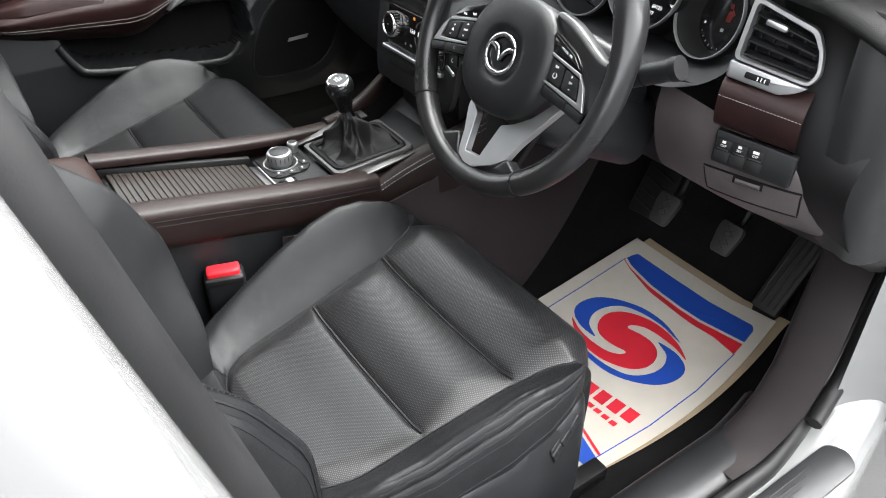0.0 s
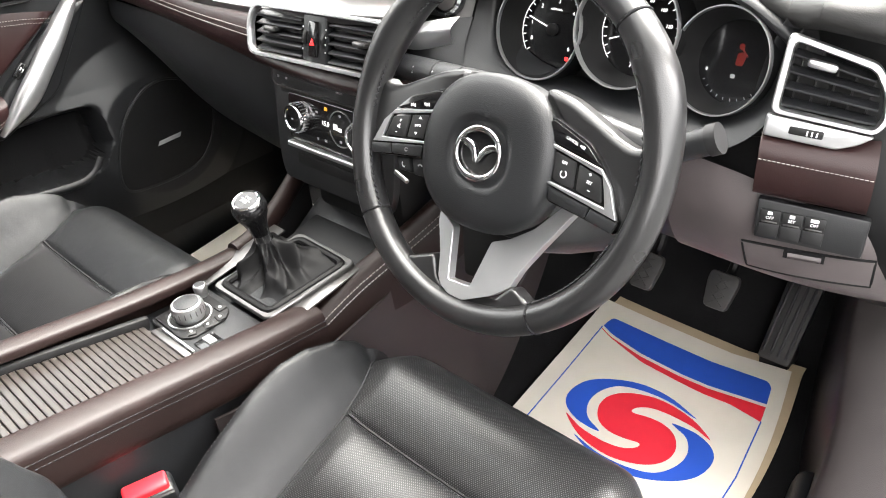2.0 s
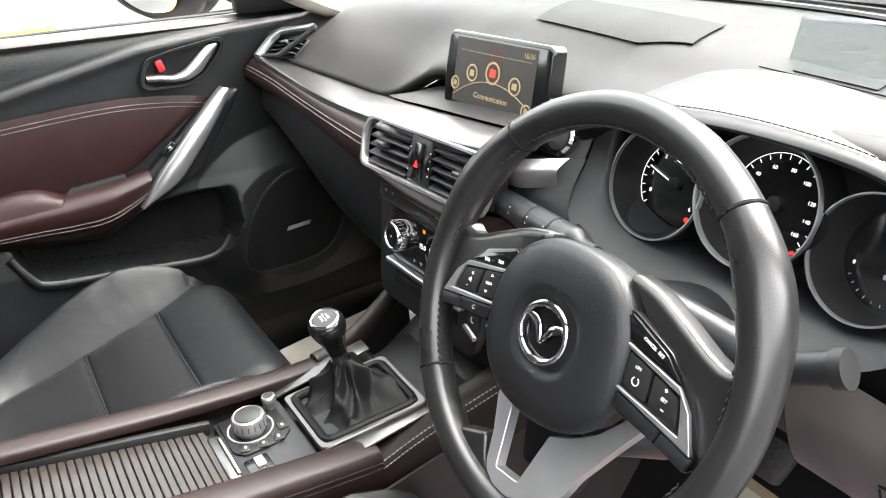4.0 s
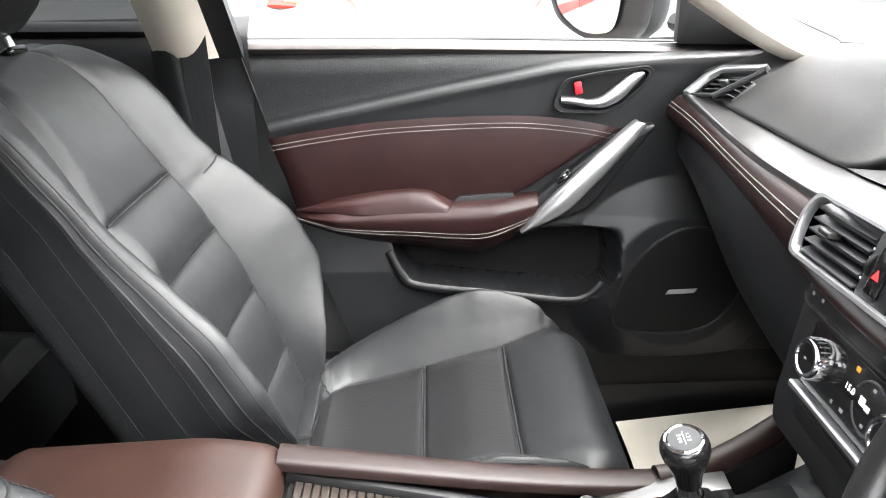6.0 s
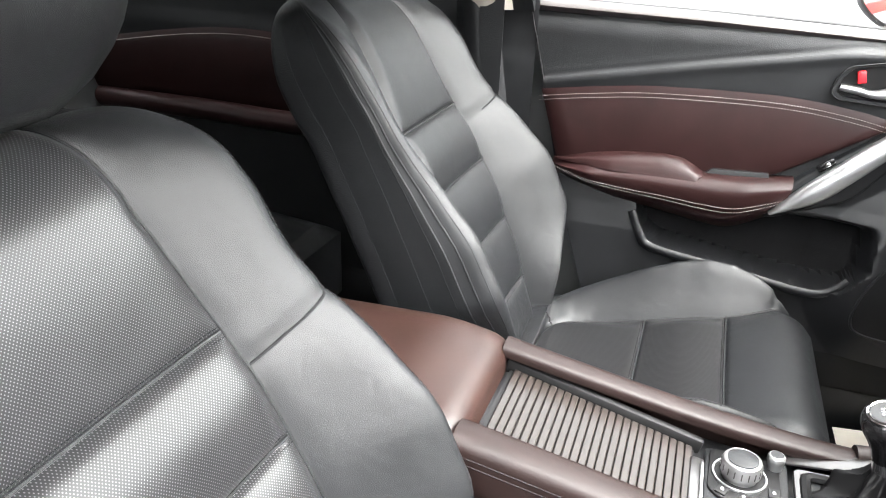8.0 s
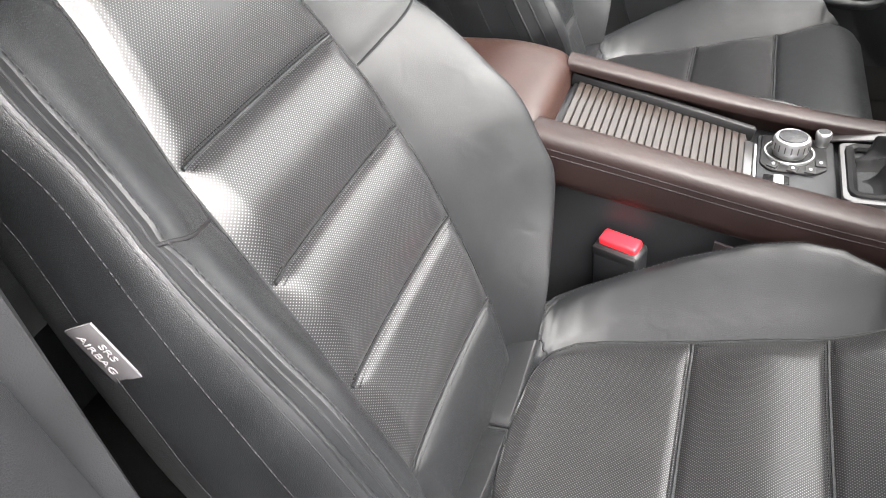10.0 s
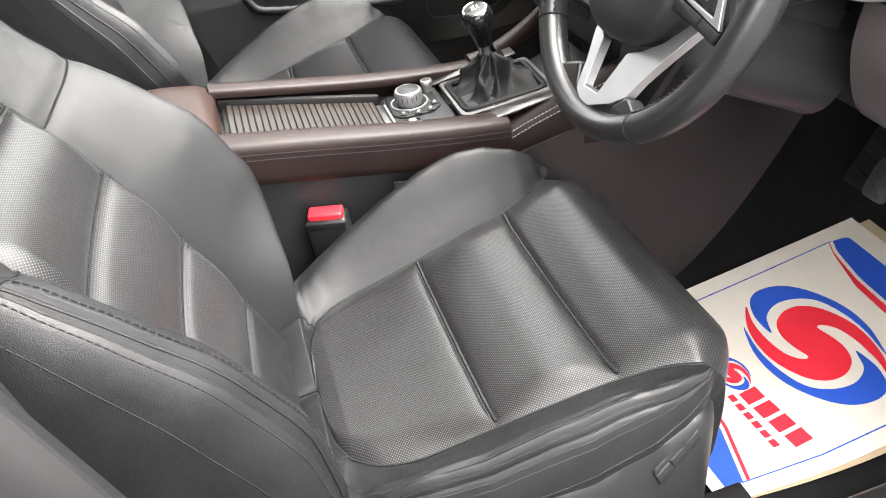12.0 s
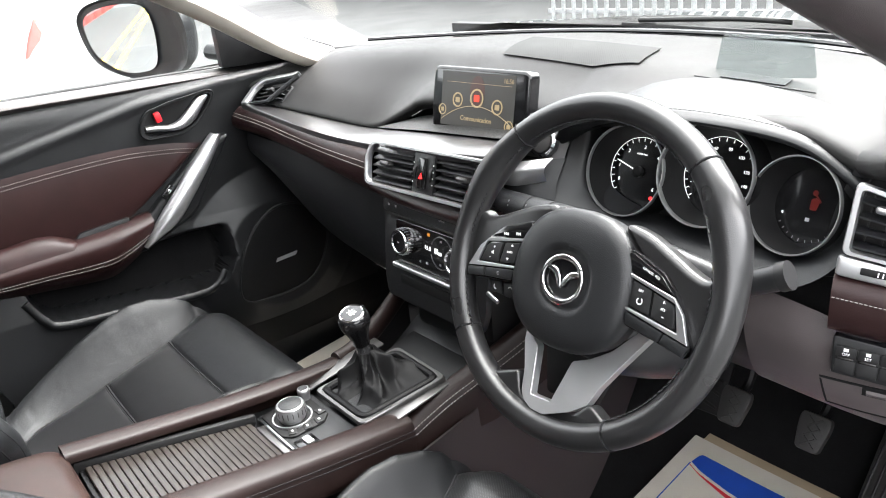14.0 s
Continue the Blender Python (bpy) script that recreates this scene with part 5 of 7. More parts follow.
for a0, a1 in ((132, 180), (196, 219), (302, 340), (0, 48), (52, 128)):
    pts = [np.array((math.cos(radians(q)), math.sin(radians(q)), 0)) * (RM - 0.0150) + np.array((0, 0, 0.004)) for q in np.arange(a0, a1, 1.2)]
    bm = bmesh.new()
    for k, p in enumerate(pts):
        d = np.array((-p[1], p[0], 0)) / RM
        q = p + np.array((0, 0, 0.003)) + d * 0.001
        t = box(0.0052, 0.0015, 0.0014, plane_at(q, d + np.array((0, 0, 0.9 if k % 2 else -0.9)), p), 0.0004, 1)
        bm = merge(bm, t)
    part("rim_stitching", bm, SEATTHREAD, wheel)
# hub and airbag cover
hubo = [(0.079 * math.copysign(abs(math.cos(a)) ** 0.84, math.cos(a)), 0.0755 * math.copysign(abs(math.sin(a)) ** 0.88, math.sin(a))) for a in np.linspace(0, 2 * math.pi, 24, endpoint=False)]
ho = spline(hubo, 64, closed=True)
HY, HZ = -0.012, -0.003
rings = [[(x * f, y * f + HY, z + HZ - 0.05 * ((x * f) ** 2)) for x, y in ho] for f, z in ((0.97, -0.02), (0.97, -0.004), (1.0, -0.002), (1.0, 0.005), (0.985, 0.011), (0.94, 0.016), (0.85, 0.0195), (0.7, 0.0215), (0.52, 0.0225), (0.46, 0.0222), (0.42, 0.0195), (0.38, 0.0180), (0.15, 0.0178), (0.03, 0.0178))]
part("airbag_cover", loft(rings), PLASTIC, wheel, "grained black airbag cover")
q = np.linspace(0, 6.2832, 48, endpoint=False)
emb = part("emblem", tube([(0.0258 * math.cos(a), HY + 0.0235 * math.sin(a), HZ + 0.0225) for a in q], [0.0024 + 0.0009 * math.sin(a) ** 2 for a in q], 0.0024, closed=True), CHROME, wheel, "chrome ring emblem")
part("emblem_disc", lathe([(0.0235, 0.0165), (0.0232, 0.0195), (0, 0.0195)], 36, pose(0, HY, HZ)), GLOSS, emb)
for s in (-1, 1):
    part("emblem_wing", tube(spline([(s * 0.0245, HY + 0.0075, HZ + 0.0222), (s * 0.0165, HY + 0.0085, HZ + 0.0222), (s * 0.0075, HY + 0.004, HZ + 0.0222), (s * 0.0006, HY - 0.0085, HZ + 0.0222)], 16), [0.0014 + 0.0022 * math.sin(3.1 * k / 16) for k in range(17)], 0.0016, n=8), CHROME, emb)
part("symbol", box(0.008, 0.005, 0.0004, pose(0.0, HY - 0.050, HZ + 0.0200), 0), RUBBER, wheel)


def mirrored(points, s):
    pts = [(s * x, y) for x, y in points]
    return pts if s > 0 else pts[::-1]


def pod_text(text, size, x, y, turn=0.0):
    writing("print", text, size, pose(x, y, 0.0096, 0, 0, turn), PRINT, wheel)


for s in (-1, 1):
    # side spokes: smooth leather wedges running out to the rim
    arm = [(0.045, 0.062), (0.075, 0.056), (0.105, 0.043), (0.128, 0.032), (0.146, 0.027), (0.160, 0.036), (0.168, 0.020), (0.166, -0.050), (0.150, -0.048), (0.10, -0.040), (0.060, -0.036)]
    part("spoke", plate(rounded(mirrored(arm, s), 0.010), 0.022, pose(0, 0, -0.021), 0.008, 4), SMOOTH, wheel)
    pod = [(0.060, 0.036), (0.068, 0.0375), (0.108, 0.0230), (0.1265, 0.0065), (0.1510, -0.0335), (0.1485, -0.0470), (0.117, -0.0415), (0.077, -0.0365)]
    part("switch_pod", plate(rounded(mirrored(pod, s), 0.004), 0.006, pose(0, 0, 0.001), 0.002), GLOSS, wheel, "gloss black switch pod")
    blade = [(0.0668, 0.0162), (0.1245, 0.0050), (0.1372, -0.0080), (0.1450, -0.0250), (0.1490, -0.0335), (0.0755, -0.0202), (0.0752, -0.0178), (0.1360, -0.0262), (0.1322, -0.0140), (0.1270, 0.0000), (0.0690, 0.0130)]
    part("silver_blade", plate(rounded(mirrored(blade, s), 0.0010, 2), 0.0036, pose(0, 0, 0.0062), 0.0004, 1), SILVER, wheel, "satin silver blade round the keys")
    top = [(0.1225, 0.0075), (0.1065, 0.0205), (0.0680, 0.0350), (0.0640, 0.0325), (0.0705, 0.0172)]
    part("push_button", plate(rounded(mirrored(top, s), 0.002), 0.0026, pose(0, 0, 0.0066), 0.0008), GLOSS, wheel)
    for key in ([(0.1258, -0.0025), (0.1022, 0.0035), (0.1050, -0.0195), (0.1318, -0.0235)], [(0.0990, 0.0045), (0.0765, 0.0090), (0.0790, -0.0155), (0.1015, -0.0190)]):
        part("push_button", plate(rounded(mirrored(key, s), 0.0022), 0.0026, pose(0, 0, 0.0064), 0.0008), RUBBER, wheel)
    for foot in ([(0.1505, -0.0352), (0.1228, -0.0302), (0.1200, -0.0402), (0.1472, -0.0458)], [(0.1214, -0.0300), (0.0772, -0.0222), (0.0790, -0.0345), (0.1186, -0.0400)]):
        part("voice_button", plate(rounded(mirrored(foot, s), 0.002), 0.0036, pose(0, 0, 0.0058), 0.0012), PLASTIC, wheel)
pod_text("CANCEL  RES", 0.0036, 0.0945, 0.0205, -16)
pod_text("LIM", 0.0036, 0.0885, 0.0015, -9)
pod_text("SET", 0.0036, 0.1165, -0.0090, -9)
pod_text("INFO", 0.0036, -0.0890, -0.0045, 9)
for x, y, w in ((0.1155, -0.0020, 0.0042), (0.1175, -0.0160, 0.0040), (-0.1175, -0.0170, 0.0040), (-0.1140, -0.0040, 0.0042)):
    part("legend", box(0.7 * w, 0.0007, 0.0004, pose(x, y, 0.0093, 0, 0, -9 if x > 0 else 9), 0), PRINT, wheel)
for x, y in ((0.1155, -0.0020), (-0.1140, -0.0040)):
    part("legend", box(0.0007, 0.0029, 0.0004, pose(x, y, 0.0094, 0, 0, -9 if x > 0 else 9), 0), PRINT, wheel)
q = np.linspace(0.6, 5.8, 20)
part("cruise_mark", tube([(0.0895 + 0.0030 * math.cos(a + 1.6), -0.0085 + 0.0030 * math.sin(a + 1.6), 0.0094) for a in q], 0.0005, 0.0003, n=5), PRINT, wheel)
part("speaker_mark", plate([(-0.0022, -0.001), (-0.001, -0.001), (0.0014, -0.0026), (0.0014, 0.0026), (-0.001, 0.001), (-0.0022, 0.001)], 0.0004, pose(-0.1150, -0.0105, 0.0092, 0, 0, 12), 0), PRINT, wheel)
part("voice_mark", tube([(-0.099 + 0.0018 * math.cos(a), -0.0315 + 0.0018 * math.sin(a), 0.0096) for a in q], 0.0004, 0.0003, n=5), TAGTEXT, wheel)
for x, y, d in ((-0.0875, 0.0025, 1), (-0.0905, -0.0115, -1)):
    part("arrow", plate([(-0.0022, 0), (0.0022, 0), (0, 0.0026)] if d > 0 else [(-0.0022, 0), (0, -0.0026), (0.0022, 0)], 0.0004, pose(x, y, 0.0092, 0, 0, 9), 0), PRINT, wheel)
for k in range(2):
    x0 = -0.1015 + 0.0175 * k
    d = -1 if k == 0 else 1
    tri_ = [(-0.0014 * d, -0.0018), (0.0014 * d, 0), (-0.0014 * d, 0.0018)]
    for j in range(2):
        part("track_mark", plate(tri_ if d > 0 else tri_[::-1], 0.0004, pose(x0 + 0.0027 * j, 0.0145 + 0.0040 * k, 0.0093, 0, 0, 15), 0), PRINT, wheel)
    part("track_bar", box(0.0007, 0.0036, 0.0004, pose(x0 + (-0.0018 if k == 0 else 0.0046), 0.0142 + 0.0047 * k, 0.0095, 0, 0, 15), 0), PRINT, wheel)
for n, key in enumerate(([(-0.1272, -0.0448), (-0.1209, -0.0577), (-0.1007, -0.0573), (-0.1079, -0.0415)], [(-0.1048, -0.0420), (-0.0985, -0.0580), (-0.0774, -0.0572), (-0.0848, -0.0377)])):
    part("phone_button", plate(rounded(key, 0.0025), 0.006, pose(0, 0, -0.0145), 0.0012), PLASTIC, wheel)
    c = np.mean(key, axis=0)
    part("handset_mark", tube([(c[0] + 0.0030 * math.cos(a), c[1] + 0.0030 * math.sin(a), -0.0082) for a in (np.linspace(2.6, 5.2, 8) if n == 0 else np.linspace(0.5, 2.9, 8))], 0.0008, 0.0003, n=6), PRINT, wheel)
part("pod_edge", tube([(-0.132, -0.064, -0.016), (-0.112, -0.070, -0.016)], 0.0026, n=8), SILVER, wheel)
# lower spoke, two silver legs round a dark window
yoke = [(-0.0535, -0.080), (-0.0505, -0.0941), (-0.0360, -0.1222), (-0.0285, -0.1451), (-0.0223, -0.1528), (-0.0091, -0.1584), (0.0093, -0.1584), (0.0402, -0.1430), (0.0567, -0.1289), (0.0621, -0.1098), (0.0766, -0.0804), (0.0990, -0.0380), (0.0861, -0.0360), (0.0602, -0.0700), (0.0389, -0.0860), (0.0200, -0.0950), (0.0125, -0.1426), (-0.0147, -0.1446), (-0.0297, -0.0950)]
dish = Matrix(((1, 0, 0, 0), (0, 1, 0, 0), (0, -0.22, 1, -0.038), (0, 0, 0, 1)))
bm = plate(rounded(yoke, 0.002, 2), 0.011, None, 0.0006, 1)
bm.transform(dish)
part("lower_spoke", bm, SPOKE, wheel, "satin silver lower spoke with two legs")
part("spoke_back", plate(rounded([(-0.06, -0.06), (0.06, -0.06), (0.035, -0.145), (-0.03, -0.150)], 0.006), 0.008, pose(0, 0, -0.050)), DARK, wheel)
part("spoke_foot", plate(rounded([(-0.041, -0.126), (-0.031, -0.150), (-0.010, -0.1605), (0.010, -0.1605), (0.042, -0.1455), (0.060, -0.126), (0.088, -0.140), (0.062, -0.166), (0.0, -0.180), (-0.060, -0.168), (-0.080, -0.142)], 0.006), 0.018, pose(0, 0, -0.014), 0.004, 3), SMOOTH, wheel)
# column behind the wheel
col = thing("steering_column", "black steering column shroud with two stalks", "steering column")
col.matrix_basis = WM
part("upper_shroud", loft([[(0.062 * f * math.cos(a), 0.050 * f * math.sin(a) - 0.012, z) for a in np.linspace(0, 6.2832, 28, endpoint=False)] for z, f in ((-0.03, 0.8), (-0.05, 0.98), (-0.09, 1.05), (-0.20, 1.1))]), PLASTIC, col)
part("lower_shroud", loft([[(0.07 * f * math.copysign(abs(math.cos(a)) ** 0.6, math.cos(a)), 0.055 * f * math.copysign(abs(math.sin(a)) ** 0.7, math.sin(a)) - 0.055, z) for a in np.linspace(0, 6.2832, 28, endpoint=False)] for z, f in ((-0.04, 0.7), (-0.06, 0.95), (-0.12, 1.05), (-0.24, 1.1))]), PLASTIC, col, "black lower shroud")
for s, tip in ((-1, (-0.245, 0.043, -0.118)), (1, (0.172, 0.044, -0.084))):
    root_ = np.array((-0.05, 0.044, -0.068) if s < 0 else (0.085, 0.0, -0.088))
    pts = spline([tuple(root_), tuple(root_ * 0.6 + np.array(tip) * 0.4), tip], 20)
    stalk = part("stalk", tube(pts, [0.010] * 5 + [0.0165 if s < 0 else 0.0132] * 16, [0.009] * 5 + [0.0155 if s < 0 else 0.0128] * 16, n=18), PLASTIC, col, "black control stalk")
    d = (pts[-1] - pts[-2]) / np.linalg.norm(pts[-1] - pts[-2])
    part("stalk_cap", tube([pts[-1], pts[-1] + d * (0.010 if s > 0 else 0.014)], 0.0178 if s < 0 else 0.0146, 0.0168 if s < 0 else 0.0142, n=20), RUBBER, stalk)
    for k in range(4 if s < 0 else 1):
        p = pts[7 + 3 * k]
        for r in range(2):
            part("legend", box(0.0032, 0.0022, 0.0005, pose(p[0], p[1] + 0.003 - 0.006 * r, p[2] + (0.0153 if s < 0 else 0.0127)), 0), PRINT, stalk)
    for k in (9, 13):
        part("collar", tube([pts[k], pts[k] + d * 0.002], 0.0170 if s < 0 else 0.0136, 0.0160 if s < 0 else 0.0132, n=20), DARK, stalk)

# ---------- centre console ----------
con = thing("centre_console", "centre console with dark brown leather rails and silver gear surround", "console")


def top_z(y):
    return lerp(y, (-0.80, -0.47, -0.235, -0.13, 0.02, 0.12), (0.60, 0.580, 0.524, 0.514, 0.545, 0.60))


LX, RX = -0.083, 0.105
# trunk of the console
P = []
for y in np.linspace(-0.80, 0.16, 40):
    t = top_z(y) - 0.018 - 0.045 * ease((y - 0.005) / 0.03)
    wl, wr = lerp(y, (-0.8, -0.1, 0.16), (-0.10, -0.105, -0.118)), lerp(y, (-0.8, -0.1, 0.16), (0.120, 0.108, 0.112))
    P.append([(wl - 0.008, y, 0.12), (wl - 0.004, y, 0.3), (wl, y, t - 0.03), (wl + 0.004, y, t), (wr - 0.004, y, t), (wr, y, t - 0.03), (wr + 0.006, y, 0.3), (wr + 0.012, y, 0.12)])
part("console_body", sheet(P), PLASTIC, con, "black console body")
# warm grey side panel towards the footwell
SP = []
for y in np.linspace(-0.26, 0.43, 48):
    top = top_z(min(y, 0.12)) - 0.055
    low = 0.12 + 0.34 * max(0.0, min(1.0, (y - 0.10) / 0.33)) ** 1.8
    SP.append([(0.1235 + 0.016 * ease((y + 0.26) / 0.5) + 0.016 * (1 - g) ** 2, y, low + g * (max(top, low + 0.01) - low)) for g in np.linspace(0, 1, 12)])
part("side_panel", slab(SP, 0.004), CONSOLE, con, "brown-grey side panel")
part("panel_seam", tube([(p[0] + 0.0005, p[1], p[2]) for p in SP[12]], 0.0012, n=6), DARK, con)


def rail(pts, w, h, name, label, side):
    """A padded leather rail: pts along its top centre; the outer skirt hangs on its side."""
    L = spline(pts, 60)
    rows = []
    for p in L:
        prof = [(-side * w * 0.5, -0.012), (-side * w * 0.5, -0.004), (-side * w * 0.40, 0.001), (0, 0.0035), (side * w * 0.36, 0.0005), (side * w * 0.5, -0.006), (side * w * 0.54, -0.018), (side * w * 0.55, -h * 0.6), (side * w * 0.5, -h), (side * w * 0.3, -h - 0.002)]
        rows.append(spline([(p[0] + a, p[1], p[2] + b) for a, b in prof], 24))
    bm = sheet(rows)
    ob = part(name, bm, BROWN, con, label)
    for a, b in ((0.545, -0.0145), (0.555, -0.0225)):
        part("stitching", stitches([(p[0] + side * w * a, p[1], p[2] + b) for p in L], 0.006, 0.004, 0.0007), SEATTHREAD, con)
    return ob


rail([(LX + 0.010, -0.478, 0.600), (LX, -0.36, 0.574), (LX - 0.010, -0.24, 0.549), (LX - 0.018, -0.12, 0.531), (LX - 0.022, -0.055, 0.526)], 0.036, 0.05, "left_rail", "dark brown leather rail with stitching", -1)
rail([(RX + 0.015, -0.478, 0.604), (RX + 0.006, -0.36, 0.577), (RX - 0.002, -0.24, 0.549), (RX - 0.006, -0.14, 0.530), (RX - 0.008, -0.075, 0.520)], 0.042, 0.060, "right_rail", "dark brown leather rail with stitching", 1)
# struts that rise from the console to the stack
part("strut", tube(spline([(-0.105, -0.062, 0.521), (-0.112, -0.02, 0.524), (-0.128, 0.04, 0.540), (-0.150, 0.11, 0.568)], 24), 0.014, 0.018, n=16), BROWN, con, "maroon leather strut")
side_line = spline([(-0.100, -0.02, 0.520), (-0.112, 0.0, 0.526), (-0.128, 0.04, 0.536), (-0.150, 0.12, 0.566)], 20)
part("recess_wall", slab([[(p[0], p[1], p[2] - 0.12 * g) for g in np.linspace(0, 1, 5)] for p in side_line], 0.003), RUBBER, con, "black wall of the front recess")
L = spline([(0.094, -0.098, 0.497), (0.098, -0.06, 0.514), (0.104, -0.01, 0.533), (0.118, 0.05, 0.556), (0.14, 0.12, 0.59), (0.156, 0.19, 0.622)], 50)
rows = [spline([(p[0] - 0.018, p[1], p[2] - 0.010), (p[0] - 0.012, p[1], p[2]), (p[0] + 0.004, p[1], p[2] + 0.001), (p[0] + 0.016, p[1], p[2] - 0.010), (p[0] + 0.020, p[1], p[2] - 0.03), (p[0] + 0.020, p[1] + 0.0, p[2] - 0.050 - 0.30 * min(0.16, p[1] + 0.098))], 20) for p in L]
part("flare", sheet(rows), BROWN, con, "dark brown leather flare with twin stitching")
for d in (0.0145, 0.0175):
    part("stitching", stitches([(p[0] + d + 0.0015, p[1], p[2] - (0.008 if d < 0.016 else 0.016)) for p in L], 0.006, 0.004, 0.0008), THREAD, con)
# stitched end of the flare, turned down over the rail
end_line = spline([(0.086, -0.092, 0.509), (0.100, -0.097, 0.508), (0.112, -0.104, 0.497), (0.1165, -0.112, 0.476), (0.1165, -0.120, 0.456)], 24)
part("flare_welt", tube(end_line, 0.0032, n=8), BROWN, con)
part("stitching", stitches([p + np.array((0.0028, 0.005, 0.001)) for p in end_line], 0.005, 0.0032, 0.0006), THREAD, con)
# roller blind: each slat a piece of its own
N = 24
blind = part("blind_bed", sheet([[(x, y, top_z(y) - 0.012) for y in np.linspace(-0.468, -0.238, 12)] for x in (-0.062, 0.083)]), DARK, con)
WOOD = material("brown_blind_slat", (0.017, 0.0135, 0.0115), 0.33, mottle=0.2, mottle_size=0.02, grain=0.1, size=0.002)
one = box(0.140, 0.0084, 0.004, None, 0.0012, 2)
me = bpy.data.meshes.new("blind_slat")
one.to_mesh(me)
one.free()
me.materials.append(WOOD)
for k in range(N):
    y = -0.462 + (0.222) * (k + 0.5) / N
    ob = new("blind_slat", me)
    ob.parent = blind
    ob.matrix_basis = pose(0.0105, y, top_z(y) - 0.0085, -13, 0, 0)
part("blind_handle", box(0.098, 0.016, 0.006, pose(0.010, -0.234, 0.5185, -10, 0, 0), 0.003), GUNMETAL, con)
part("handle_lip", box(0.078, 0.004, 0.004, pose(0.010, -0.2285, 0.5225, -10, 0, 0), 0.0015), SILVER, con, "satin silver lip")
for sx, w in ((-0.0665, 0.012), (0.0875, 0.012)):
    part("blind_edge", box(w, 0.25, 0.02, pose(sx, -0.352, 0.5445, -13, 0, 0), 0.004), DARK, con)
# command dial panel
mz = plane_at((-0.010, -0.180, 0.514), (1, 0, 0), (0, 1, 0.0))
part("dial_panel", plate(rounded([(-0.062, -0.045), (0.085, -0.045), (0.088, 0.045), (-0.062, 0.045)], 0.006), 0.004, mz @ pose(0, 0, -0.004)), PLASTIC, con, "black control panel")
part("dial_plinth", plate(rounded([(-0.058, -0.040), (0.012, -0.042), (0.026, -0.030), (0.026, 0.020), (0.010, 0.036), (-0.058, 0.036)], 0.006), 0.003, mz), DARK, con)
dm = mz @ pose(-0.018, -0.008, 0.003)
dial = part("command_dial", lathe([(0.0190, 0.0), (0.0190, 0.004), (0.0215, 0.006), (0.0220, 0.010), (0.0220, 0.019), (0.0205, 0.023), (0.0180, 0.0245), (0.0172, 0.0238), (0, 0.0238)], 44, dm), SILVER, con, "silver rotary command dial")
q = np.linspace(0, 6.2832, 44, endpoint=False)
part("dial_ring", ring_plate([(0.0300 * math.cos(a), 0.0300 * math.sin(a)) for a in q], [(0.0272 * math.cos(a), 0.0272 * math.sin(a)) for a in q], 0.0028, dm), SILVER, dial, "silver ring")
part("dial_top", lathe([(0.0170, 0.0236), (0.0166, 0.0250), (0.0120, 0.0262), (0, 0.0266)], 36, dm), PLASTIC, dial, "black dial top")
for k in range(18):
    a = 2 * math.pi * k / 18
    part("knurl", box(0.0012, 0.0014, 0.009, dm @ pose(0.0220 * math.cos(a), 0.0220 * math.sin(a), 0.0145, 0, 0, math.degrees(a)), 0.0004), GUNMETAL, dial)
vd = part("volume_dial", lathe([(0.0085, 0), (0.0085, 0.008), (0.0098, 0.010), (0.0098, 0.016), (0.0085, 0.018), (0.0072, 0.0185)], 32, mz @ pose(-0.048, 0.030, 0.003)), SILVER, con, "small silver volume dial")
part("dial_top", lathe([(0.0074, 0.0182), (0.0070, 0.0190), (0, 0.0194)], 24, mz @ pose(-0.048, 0.030, 0.003)), PLASTIC, vd)
for k, (x, y) in enumerate(((0.000, 0.028), (0.018, 0.016), (0.019, -0.004), (0.014, -0.026))):
    part("panel_button", box(0.015, 0.012, 0.003, mz @ pose(x, y, 0.0035, 0, 0, -8 * k), 0.001), RUBBER, con)
    part("legend", box(0.004, 0.003, 0.0004, mz @ pose(x, y, 0.0053), 0), PRINT, con)
part("brake_switch_well", box(0.05, 0.030, 0.004, mz @ pose(0.060, -0.022, 0.0005), 0.002), GLOSS, con)
part("brake_switch", box(0.020, 0.012, 0.006, mz @ pose(0.048, -0.020, 0.003), 0.002), SILVER, con, "silver parking brake switch")
# gear surround
mg = plane_at((0.018, -0.058, 0.5325), (1, 0, 0.02), (0, 1, 0.16))
og = rounded([(-0.078, -0.074), (0.056, -0.076), (0.081, 0.066), (-0.050, 0.072)], 0.010, 5)
ig = rounded([(-0.069, -0.065), (0.0475, -0.067), (0.0705, 0.057), (-0.042, 0.063)], 0.008, 5)
part("gear_surround", ring_plate(og, ig, 0.007, mg @ pose(0, 0, -0.004)), GUNMETAL, con, "satin silver gear surround")
part("gear_well", plate(rounded([(-0.070, -0.066), (0.050, -0.068), (0.072, 0.058), (-0.044, 0.064)], 0.008), 0.003, mg @ pose(0, 0, -0.005), 0), LEATHER, con)
part("front_tray", box(0.19, 0.12, 0.01, pose(0.0, 0.078, 0.512, 12, 0, 0), 0.004), RUBBER, con)
for s, x in ((-1, -0.083), (1, 0.095)):
    part("surround_wing", box(0.03, 0.15, 0.004, pose(x if s < 0 else 0.090, -0.065, 0.527, 9, 0, -3), 0.002), GUNMETAL, con)

lever = thing("gear_lever", "gear lever with a black and chrome knob in a leather gaiter", "gear lever")
